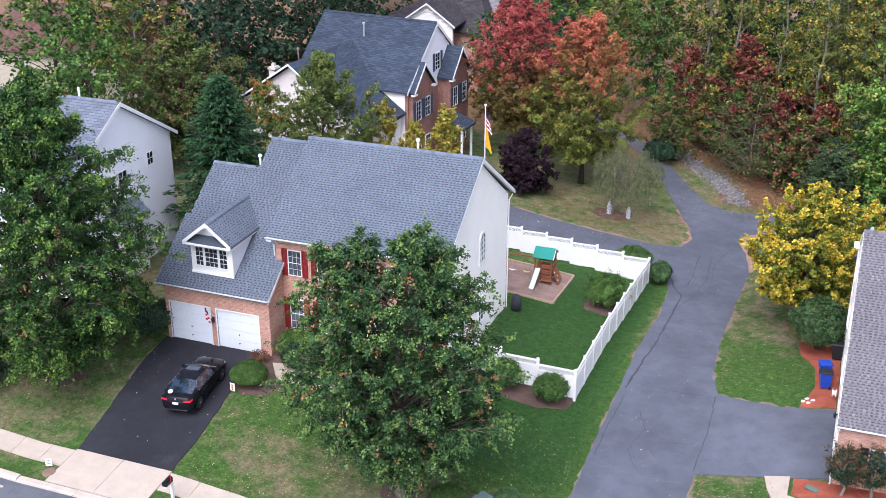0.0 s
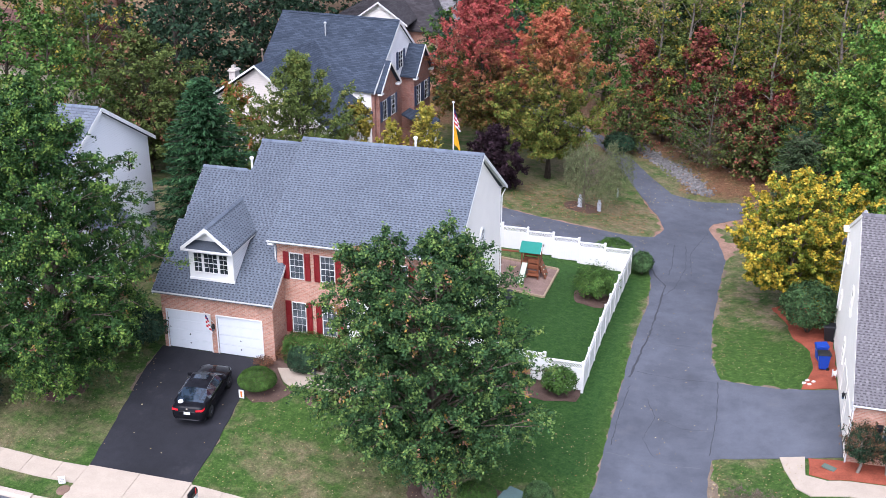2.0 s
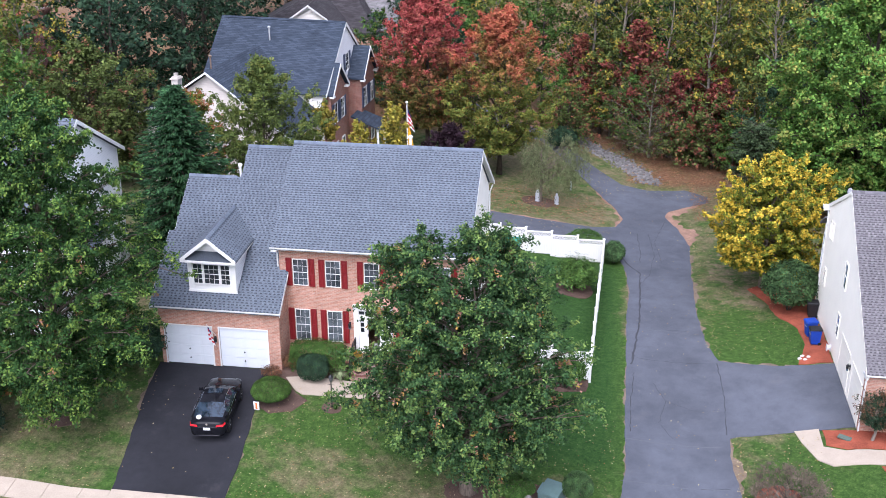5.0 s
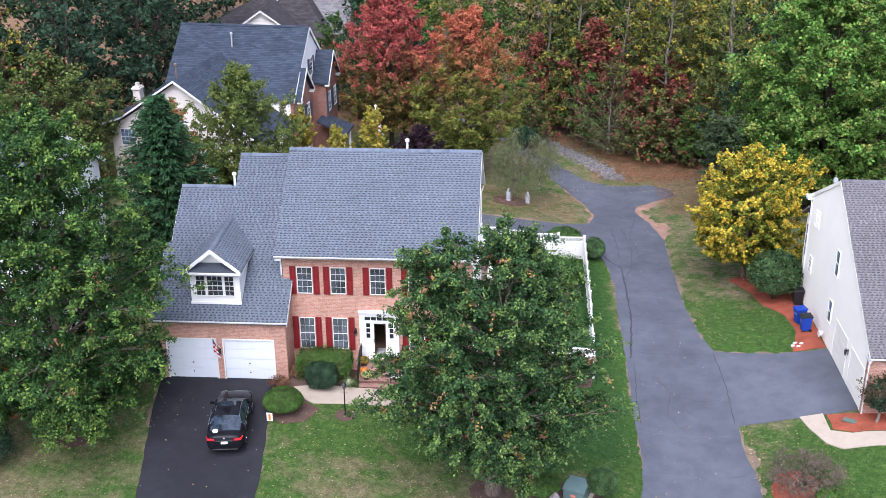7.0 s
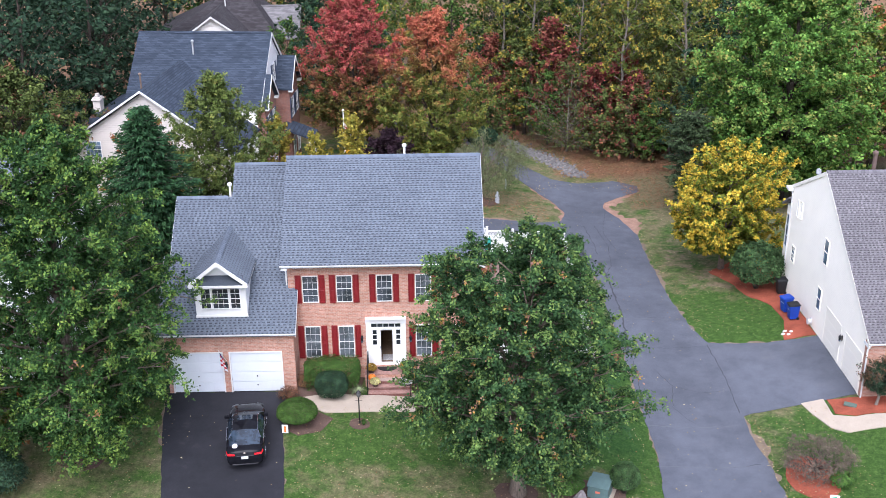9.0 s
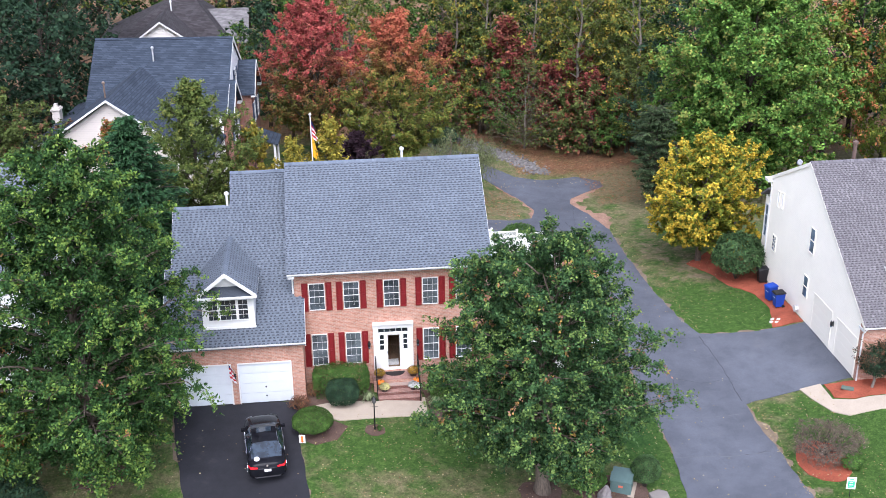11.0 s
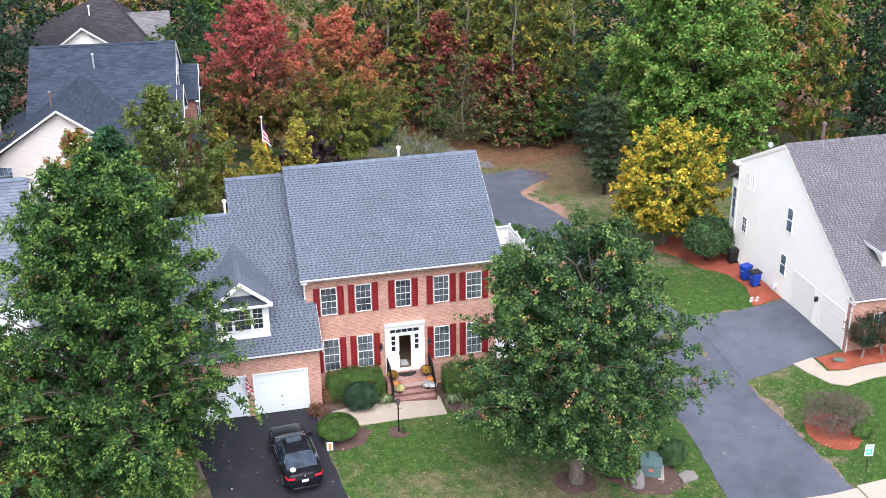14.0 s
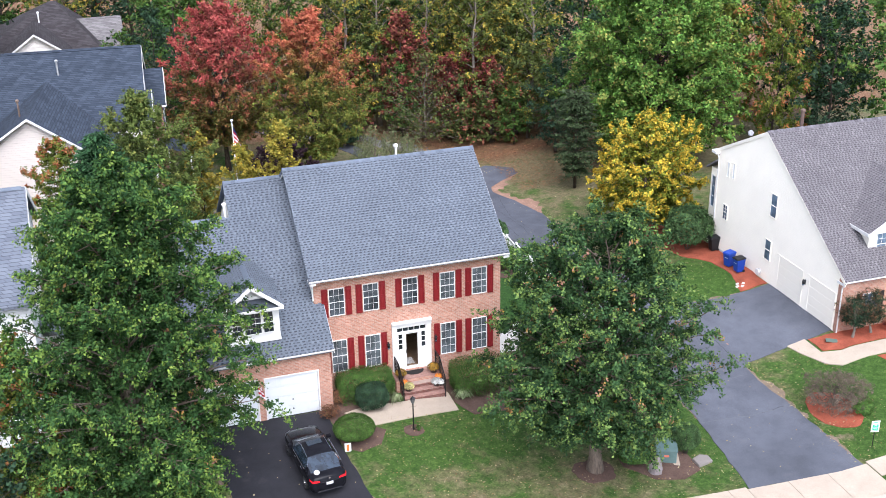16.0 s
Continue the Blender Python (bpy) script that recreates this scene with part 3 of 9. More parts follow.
drape("bed_left_tree", ring(-9, -6.8, 1.15, 1.0, 22, 0.12, 11), MULCH, 0.03, 0.6, label="bare brown mulch under the big tree", category="mulch bed")
drape("bed_weeping_tree", ring(10.5, 31.0, 1.3, 1.2, 18, 0.1, 12), MULCH, 0.03, 0.5, label="brown mulch ring under the weeping tree", category="mulch bed")
def verge_strip(line, w0, w1, seed, label="thin ragged strip of bare earth along the asphalt edge", mat=DIRT):
    """Bare earth along an edge line: its inner side runs under the asphalt, its outer side wanders."""
    r = random.Random(seed)
    ph = [r.uniform(0, 6.28) for _ in range(4)]
    pts = []
    for a, b in zip(line, line[1:]):
        a, b = Vector(a), Vector(b)
        n = max(1, int((b - a).length / 0.22))
        pts += [(a.lerp(b, k / n), (b - a).normalized()) for k in range(n)]
    outer, inner = [], []
    for k, (p, d) in enumerate(pts):
        nrm = Vector((d.y, -d.x))
        f = 0.5 + 0.25 * math.sin(k * 0.21 + ph[0]) + 0.2 * math.sin(k * 0.57 + ph[1]) + 0.2 * math.sin(k * 1.3 + ph[2]) + 0.2 * math.sin(k * 0.093 + ph[3])
        taper = min(1.0, k / 9, (len(pts) - 1 - k) / 9)
        outer.append(p + nrm * (w0 + (w1 - w0) * max(0.0, min(1.0, f)) + r.uniform(-0.06, 0.06)) * taper)
        inner.append(p - nrm * 0.12)
    s = Shape()
    for p, q in zip(outer, inner):
        s.v += [(p.x, p.y, height(p.x, p.y) + 0.008), (q.x, q.y, height(q.x, q.y) + 0.012)]
    s.f = [(2 * k, 2 * k + 1, 2 * k + 3, 2 * k + 2) for k in range(len(outer) - 1)]
    return tagged(part("verge", s, mat), label, "verge", kind="structure")


verge_strip([(25.9, 4.85), (23.4, 5.1), (21.9, 5.5), (21.3, 7.8), (21.1, 12.2), (21.2, 19.5), (21.4, 24.5)], -0.12, 0.32, 1)
verge_strip([(21.4, 24.5), (20.8, 28.0), (19.9, 31.0), (20.2, 32.2), (21.3, 33.2), (23.3, 34.3)], 0.25, 1.2, 2, "bare reddish earth on the inside of the drive's bend", RED_EARTH)
verge_strip([(22.4, -1.9), (21.9, -2.1), (21.8, -3.6), (22.0, -6.3), (22.2, -11.5)][::-1], -0.08, 0.5, 3)
verge_strip([(14.6, 35.8), (16.3, 31.7), (16.8, 29.6), (16.3, 27.6), (14.5, 27.0), (10.6, 26.8), (7.1, 27.1), (3.0, 28.0)], -0.05, 0.4, 4, mat=RED_EARTH)
verge_strip([(16.7, -8.5), (17.0, -5.8), (17.0, 3), (17.0, 9), (17.2, 15), (16.9, 19.3)][::-1], -0.08, 0.12, 5)
verge_strip([(-5.1, -9.3), (-5.9, -5.0), (-6.35, -1.66)][::-1], -0.1, 0.2, 6)
verge_strip([(-0.35, -5.0), (0.1, -8.5), (0.25, -11.5)][::-1], -0.2, 0.1, 7)


# ==== house parts ====
MESHES = {}


def cached(key, make):
    if key not in MESHES:
        MESHES[key] = make()
    return MESHES[key]


def wall_cells(u0, u1, z0, z1, holes, thick):
    """An upright wall in the x-z plane (its face at y = 0, its body behind), with openings (x0, x1, z0, z1) that go through."""
    s = Shape()
    us = sorted({u0, u1, *[h[0] for h in holes], *[h[1] for h in holes]})
    zs = sorted({z0, z1, *[h[2] for h in holes], *[h[3] for h in holes]})
    nu, nz = len(us) - 1, len(zs) - 1
    full = lambda a, c: 0 <= a < nu and 0 <= c < nz and not any(h[0] <= us[a] and us[a + 1] <= h[1] and h[2] <= zs[c] and zs[c + 1] <= h[3] for h in holes)  # noqa: E731
    at = {}

    def v(i, k, y):
        if (i, k, y) not in at:
            at[i, k, y] = len(s.v)
            s.v.append((us[i], thick if y else 0.0, zs[k]))
        return at[i, k, y]
    for a in range(nu):
        for c in range(nz):
            if not full(a, c):
                continue
            s.f.append((v(a, c, 0), v(a + 1, c, 0), v(a + 1, c + 1, 0), v(a, c + 1, 0)))
            s.f.append((v(a, c + 1, 1), v(a + 1, c + 1, 1), v(a + 1, c, 1), v(a, c, 1)))
            for (da, dc), (p, q) in (((-1, 0), ((0, 1), (0, 0))), ((1, 0), ((1, 0), (1, 1))), ((0, -1), ((0, 0), (1, 0))), ((0, 1), ((1, 1), (0, 1)))):
                if not full(a + da, c + dc):
                    s.f.append((v(a + p[0], c + p[1], 0), v(a + p[0], c + p[1], 1), v(a + q[0], c + q[1], 1), v(a + q[0], c + q[1], 0)))
    return s


def window_mesh(w, h, cols, rows, bar, sash=True):
    f = 0.03
    xs = [-w / 2 + w * i / cols for i in range(cols + 1)]
    zs = [h * j / rows for j in range(rows + 1)]
    gap = lambda j: (0.014 if sash and j * 2 == rows else bar / 2) if 0 < j < rows else 0.0  # noqa: E731
    holes = [(xs[i] + (bar / 2 if i else 0), xs[i + 1] - (bar / 2 if i < cols - 1 else 0), zs[j] + gap(j), zs[j + 1] - gap(j + 1)) for i in range(cols) for j in range(rows)]
    s = wall_cells(-w / 2 - f, w / 2 + f, -f, h + f, holes, 0.07)
    s.v = [(x, y - 0.03 if y > 0.01 else (y - 0.06 if abs(x) > w / 2 - 1e-4 or z > h - 1e-4 or z < 1e-4 else y - 0.035), z) for x, y, z in s.v]
    return s


def window(parent, at, w, h, rz=0, cols=3, rows=4, mat=None, glass=None, shutters=None, bar=0.007, sw=0.32, name="window"):
    """A window with its frame and glazing bars, one pane sheet behind them and, if asked, a pair of louvred shutters."""
    mat, glass = mat or WHITE, glass or GLASS
    key = ("w", round(w, 3), round(h, 3), cols, rows, mat.name, bar)
    ob = part(name, cached(key, lambda: window_mesh(w, h, cols, rows, bar).mesh("window", mat)), None, parent)
    ob.matrix_basis = pose(*at, 0, 0, rz)
    part("pane", cached(("p", round(w, 3), round(h, 3), glass.name), lambda: Shape().box(-w / 2, w / 2, -0.02, -0.012, 0, h).mesh("pane", glass)), None, ob)
    if shutters:
        for side in (-1, 1):
            sh = part("shutter", cached(("s", round(h, 3), shutters.name, sw), lambda: shutter_mesh(sw, h + 0.12, shutters)), None, parent)
            sh.matrix_basis = pose(*at, 0, 0, rz) @ pose(side * (w / 2 + 0.08 + sw / 2), -0.035, -0.06)
    return ob


def shutter_mesh(w, h, mat):
    s = Shape().box(-w / 2, -w / 2 + 0.05, -0.03, 0.03, 0, h).box(w / 2 - 0.05, w / 2, -0.03, 0.03, 0, h)
    for a, b in ((0, 0.08), (h / 2 - 0.04, h / 2 + 0.04), (h - 0.08, h)):
        s.box(-w / 2 + 0.05, w / 2 - 0.05, -0.03, 0.03, a, b)
    for a, b in ((0.08, h / 2 - 0.04), (h / 2 + 0.04, h - 0.08)):
        s.box(-w / 2 + 0.05, w / 2 - 0.05, -0.005, 0.03, a, b)
        s.poly([(-w / 2 + 0.09, -0.02, a + 0.05), (w / 2 - 0.09, -0.02, a + 0.05), (w / 2 - 0.09, -0.02, b - 0.05), (-w / 2 + 0.09, -0.02, b - 0.05),
                (-w / 2 + 0.05, -0.005, a + 0.01), (w / 2 - 0.05, -0.005, a + 0.01), (w / 2 - 0.05, -0.005, b - 0.01), (-w / 2 + 0.05, -0.005, b - 0.01)],
               (0, 1, 2, 3), (4, 5, 1, 0), (5, 6, 2, 1), (6, 7, 3, 2), (7, 4, 0, 3))
    return s.mesh("shutter", mat)


def slope_slab(corners, thick=0.14):
    """A roof plane: an outline in space, with its thickness below."""
    return Shape().prism([(c[0], c[1], c[2] - thick) for c in corners], (0, 0, thick))


TAB_W = (0.08, 0.1, 0.13)
COURSE = 0.142


def tab(w, thick, course=COURSE):
    """One shingle's raised tab; local x along the eave, y up the slope, z out of it."""
    g = 0.004
    return Shape().poly([(g, 0, thick), (w - g, 0, thick), (w - g, course + 0.01, 0.004), (g, course + 0.01, 0.004), (g, 0, 0), (w - g, 0, 0)],
                        (0, 1, 2, 3), (4, 5, 1, 0), (4, 0, 3), (5, 2, 1))


def shingle_plane(parent, frame_m, length, run, inside, mat, seed, parts=0, slot=None):
    """Courses of laminated shingles over a roof plane: raised tabs with darker slots between them. frame_m takes (along, up the slope, out) into the world; inside(a, b) says where the plane is."""
    r = random.Random(seed)
    s, dark = Shape(), Shape()
    made = 0
    rows = int(run / COURSE)
    for j in range(rows):
        x = -0.3 + r.uniform(0, 0.23)
        raised = True
        while x < length:
            w = r.choice(TAB_W) if raised else nxt - x
            if raised:
                nxt = x + w + r.choice((0.09, 0.11, 0.14))
            a, b = max(0.0, x), min(length, x + w)
            if b - a > 0.03 and inside((a + b) / 2, (j + 0.5) * COURSE):
                if raised and made < parts and a == x and b == x + w:
                    ob = part("shingle", cached(("tab", w, mat.name), lambda: tab(w, 0.022).mesh("shingle", mat)), None, parent)
                    ob.matrix_basis = frame_m @ Matrix.Translation((a, j * COURSE, 0.004))
                    made += 1
                else:
                    t = tab(b - a, 0.022, COURSE) if raised else tab(b - a, 0.008, COURSE * 0.38)
                    t.v = [(p[0] + a, p[1] + j * COURSE, p[2] + 0.004) for p in t.v]
                    (s if raised else dark).add(t)
            x += w
            raised = not raised
    tagged(part("shingle_field", s.moved(frame_m), mat, parent), kind="stuff")
    tagged(part("shingle_slot", dark.moved(frame_m), slot or SLOT, parent), kind="stuff")


def frame_of(origin, along, up):
    a, u = Vector(along).normalized(), Vector(up).normalized()
    n = a.cross(u)
    m = Matrix((a, u, n)).transposed().to_4x4()
    m.translation = Vector(origin)
    return m


def gable_wall(points, off):
    return Shape().prism(points, off)


# ==== the house ====
house = thing("house", "two-storey brick house with blue-grey shingle roof and red shutters", "house")
Z1, Z2, ZR, YR = 6.24, 6.20, 9.88, 4.78      # eaves, ridge
XL, XR, YB = -0.32, 8.95, 9.95               # main block
COLS = (0.74, 2.39, 4.33, 6.21, 7.84)
UP, LO = (4.06, 1.36), (1.02, 1.66)
WW = 0.70
DOOR = (3.62, 5.06, 0.45, 2.98)
holes = [(c - WW / 2, c + WW / 2, UP[0], UP[0] + UP[1]) for c in COLS] + [(c - WW / 2, c + WW / 2, LO[0], LO[0] + LO[1]) for i, c in enumerate(COLS) if i != 2] + [DOOR]
part("front_wall", wall_cells(XL, XR, -1.2, 6.1, holes, 0.3), BRICK, house, "salmon-red brick front wall")
for i, c in enumerate(COLS):
    window(house, (c, 0, UP[0]), WW, UP[1], shutters=SHUTTER, sw=0.29, glass=GLASS_BLIND if i > 2 else GLASS_MID)
    if i != 2:
        window(house, (c, 0, LO[0]), WW, LO[1], shutters=SHUTTER, sw=0.29, glass=GLASS_BLIND)
# floors and inner walls close the shell behind the glass
inner = Shape().box(XL + 0.3, XR - 0.3, 2.6, 2.8, -1, 6.0).box(XL + 0.3, XR - 0.3, 0.3, 2.6, 3.1, 3.3).box(XL + 0.3, XR - 0.3, 0.3, 2.6, 0.3, 0.45).box(XL + 0.3, XR - 0.3, 0.3, 2.6, 5.95, 6.05)
part("inner_wall", inner, plain("inner_plaster", (0.20, 0.13, 0.08), 0.8), house, "tan plaster hallway walls and floor")
east = gable_wall([(XR, 0.3, -3.2), (XR, YB, -3.2), (XR, YB, 6.1), (XR, YR, ZR - 0.2), (XR, 0.3, 6.1 + 0.3 * 0.69), (XR, 0.0, 6.1), (XR, 0.0, 6.0), (XR, 0.3, 6.0)], (-0.25, 0, 0))
part("gable_wall", east, CREAM, house, "cream siding gable wall")
part("back_wall", Shape().box(XL, XR - 0.26, YB - 0.3, YB, -3.2, 6.1), CREAM, house)
west = gable_wall([(XL, 0.3, -1), (XL, YB - 0.3, -1), (XL, YB - 0.3, 6.1), (XL, YR, ZR - 0.2), (XL, 0.3, 6.3)], (0.25, 0, 0))
part("gable_wall", west, CREAM, house, "cream siding gable wall")
# arched window and a square one in the east gable
aw = Shape()
N = 12
arc = lambda r, x: [(x, r * math.cos(math.pi * k / N), 1.25 + r * math.sin(math.pi * k / N)) for k in range(N + 1)]  # noqa: E731
for rin, rout in ((0.40, 0.48),):
    o, i_ = arc(rout, 0.05), arc(rin, 0.05)
    for k in range(N):
        aw.prism([o[k], o[k + 1], i_[k + 1], i_[k]], (-0.1, 0, 0))
aw.box(-0.05, 0.05, -0.48, -0.40, 0, 1.25).box(-0.05, 0.05, 0.40, 0.48, 0, 1.25).box(-0.05, 0.06, -0.5, 0.5, -0.08, 0)
for y in (-0.13, 0.13):
    aw.box(0.0, 0.035, y - 0.012, y + 0.012, 0, 1.6)
for z in (0.32, 0.64, 0.96, 1.25):
    aw.box(0.0, 0.035, -0.4, 0.4, z - 0.012, z + 0.012)
a_win = part("arched_window", aw, WHITE, house, "white-framed arched window")
a_win.matrix_basis = pose(XR + 0.03, 5.45, 3.85)
part("pane", Shape().prism([(0.0, -0.4, 0.0), (0.0, 0.4, 0.0)] + arc(0.40, 0.0), (-0.02, 0, 0)), GLASS_MID, a_win)
window(house, (XR + 0.03, 5.3, 0.4), 0.8, 1.4, 90, 2, 4, glass=GLASS_MID)
window(house, (XR + 0.03, 2.2, 0.6), 0.8, 1.4, 90, 2, 4, glass=GLASS_MID)

# roof of the main block
main_roof = part("roof", slope_slab([(-0.60, -0.54, Z1), (9.20, -0.54, Z1), (9.20, YR, ZR), (-0.60, YR, ZR)]).add(
    slope_slab([(9.20, 10.45, Z2), (-0.60, 10.45, Z2), (-0.60, YR, ZR), (9.20, YR, ZR)])), SHINGLE, house, "blue-grey asphalt shingle roof")
RUN = math.hypot(YR + 0.54, ZR - Z1)
shingle_plane(main_roof, frame_of((-0.60, -0.56, Z1), (1, 0, 0), (0, YR + 0.54, ZR - Z1)), 9.8, RUN, lambda a, b: True, SHINGLE, 5, 220)
shingle_plane(main_roof, frame_of((9.20, 10.47, Z2), (-1, 0, 0), (0, YR - 10.45, ZR - Z2)), 9.8, math.hypot(10.45 - YR, ZR - Z2), lambda a, b: True, SHINGLE, 6)


def ridge_caps(parent, a, b, mat, spread=0.16, step=0.2, drop=0.09):
    """Folded cap shingles along a ridge."""
    a, b = Vector(a), Vector(b)
    n = int((b - a).length / step)
    d = (b - a).normalized()
    side = Vector((0, 0, 1)).cross(d).normalized()
    for i in range(n):
        p, q = a + d * step * i, a + d * step * (i + 1.04)
        up, lo = Vector((0, 0, 0.05)), Vector((0, 0, 0.028))
        s = Shape().poly([p + side * spread - Vector((0, 0, drop)) + lo, p + up, p - side * spread - Vector((0, 0, drop)) + lo,
                q + side * spread - Vector((0, 0, drop)), q + lo, q - side * spread - Vector((0, 0, drop))], (0, 1, 4, 3), (1, 2, 5, 4), (0, 2, 1))
        cap = part("ridge_cap", s, mat, parent)
    return cap


RIDGE = shingle_mat("ridge_cap_grey", (0.10, 0.118, 0.145), (0.125, 0.145, 0.178), (0.145, 0.168, 0.203))
ridge_caps(main_roof, (-0.60, YR, ZR + 0.03), (9.2, YR, ZR + 0.03), RIDGE)
part("ridge_vent", Shape().prism([(-0.1, YR - 0.17, ZR - 0.08), (-0.1, YR, ZR + 0.05), (-0.1, YR + 0.17, ZR - 0.08)], (8.8, 0, 0)), RIDGE, main_roof, "dark grey ridge vent")


def gutter(parent, a, b):
    """A white K-shaped gutter along an eave, open above."""
    a, b = Vector(a), Vector(b)
    d = (b - a).normalized()
    n = Vector((d.y, -d.x, 0)).normalized()
    z = Vector((0, 0, 1))
    sec = [n * 0.0, n * 0.0 - z * 0.065, n * 0.055 - z * 0.065, n * 0.08, n * 0.068, n * 0.047 - z * 0.055, n * 0.012 - z * 0.055, n * 0.012]
    k = len(sec)
    s = Shape().poly([a + p for p in sec] + [b + p for p in sec], *[(i, (i + 1) % k, k + (i + 1) % k, k + i) for i in range(k)], tuple(range(k - 1, -1, -1)), tuple(range(k, 2 * k)))
    return part("gutter", s, WHITE, parent, "white gutter")


def downpipe(parent, pts, w=0.04):
    return part("downspout", Shape().tube(pts, [w] * len(pts), 6), WHITE, parent, "white downspout")


gutter(house, (-0.60, -0.55, Z1 - 0.02), (9.2, -0.55, Z1 - 0.02))
part("soffit", Shape().box(-0.58, 9.18, -0.52, 0.0, 6.08, 6.11).box(XL, XR, YB, 10.4, 6.05, 6.08), WHITE, house)
part("frieze_board", Shape().box(XL, XR, -0.025, 0.0, 6.0, 6.08), WHITE, house)
for x, n in ((9.215, 1), (-0.57, -1)):
    s = Shape()
    for ya, za, yb, zb in ((-0.54, Z1, YR, ZR), (10.45, Z2, YR, ZR)):
        s.prism([(x, ya, za - 0.02), (x, yb, zb - 0.02), (x, yb, zb - 0.24), (x, ya, za - 0.22)], (-0.04 * n, 0, 0))
        s.prism([(x - 0.25 * n, ya, za - 0.16), (x - 0.25 * n, yb, zb - 0.16), (x, yb, zb - 0.16), (x, ya, za - 0.16)], (0, 0, 0.015))
    s.box(min(x, x - 0.3 * n), max(x, x - 0.3 * n), -0.54, 0.0, 5.98, 6.08)
    part("rake_board", s, WHITE, house, "white rake board")
downpipe(house, [(9.12, 10.3, 6.0), (9.0, 10.0, 5.7), (9.0, 10.0, -2.0)])
downpipe(house, [(-0.45, -0.5, 6.1), (-0.38, -0.06, 5.75), (-0.38, -0.06, 5.0)])

# connecting block and garage wing
SL = 0.763
gz = lambda y: 3.34 + SL * (y + 1.9)  # noqa: E731
GY, MY = 4.2, 5.78
gar_roof = part("roof", slope_slab([(-6.50, -1.9, 3.34), (0.12, -1.9, 3.34), (0.12, 0.0, gz(0)), (-0.34, 0.0, gz(0)), (-0.34, MY, gz(MY)), (-3.4, MY, gz(MY)), (-3.4, GY, gz(GY)), (-6.2, GY, gz(GY)), (-6.2, 1.5, gz(1.5)), (-6.50, 1.5, gz(1.5))], 0.16).add(
    slope_slab([(-3.4, GY, gz(GY)), (-3.4, 9.0, gz(GY) - 0.7 * 4.8), (-6.2, 9.0, gz(GY) - 0.7 * 4.8), (-6.2, GY, gz(GY))])).add(
    slope_slab([(-0.34, MY, gz(MY)), (-0.34, 10.3, gz(MY) - 0.7 * 4.5), (-3.4, 10.3, gz(MY) - 0.7 * 4.5), (-3.4, MY, gz(MY))])), SHINGLE, house, "blue-grey asphalt shingle garage roof")
gin = lambda a, b: ((x := a - 6.50), (y := -1.9 + b * 0.795)) and not (x > -0.36 and y > 0) and not (x < -3.4 and y > GY) and not (x < -6.2 and y > 1.5)  # noqa: E731
shingle_plane(gar_roof, frame_of((-6.50, -1.92, 3.34), (1, 0, 0), (0, 1, SL)), 6.62, (MY + 1.9) / 0.795, gin, SHINGLE, 9, 70)
ridge_caps(gar_roof, (-6.2, GY, gz(GY) + 0.03), (-3.4, GY, gz(GY) + 0.03), RIDGE)
ridge_caps(gar_roof, (-3.4, MY, gz(MY) + 0.03), (-0.4, MY, gz(MY) + 0.03), RIDGE)
part("gable_wall", gable_wall([(-3.2, GY - 2.0, gz(GY - 2) - 0.2), (-3.2, MY, gz(MY) - 0.2), (-3.2, 10, gz(MY) - 0.7 * 4.2 - 0.2), (-3.2, 10, 0)], (0.2, 0, 0)), CREAM, house, "cream siding gable wall")
part("gable_wall", gable_wall([(-6.05, -1.4, -0.3), (-6.05, -1.4, gz(-1.4) - 0.17), (-6.05, GY, gz(GY) - 0.2), (-6.05, 8.7, gz(GY) - 0.7 * 4.5 - 0.2), (-6.05, 8.7, -1.5)], (0.2, 0, 0)), CREAM, house, "cream siding gable wall")
GD = ((-5.93, -3.53), (-3.12, -0.68))
gfront = wall_cells(-6.2, -0.02, -0.3, 3.25, [(a, b, -0.3, 2.2) for a, b in GD], 0.25)
gfront.v = [(x, y - 1.62, z) for x, y, z in gfront.v]
part("garage_wall", gfront, BRICK, house, "salmon-red brick garage wall")
part("garage_side_wall", Shape().prism([(-0.02, -1.37, -0.5), (-0.02, 0.0, -0.5), (-0.02, 0.0, gz(0) - 0.17), (-0.02, -1.37, gz(-1.37) - 0.17)], (-0.22, 0, 0)), BRICK, house)
part("garage_back_wall", Shape().box(-6.0, -0.4, 8.4, 8.7, -1.5, 4.3), CREAM, house)


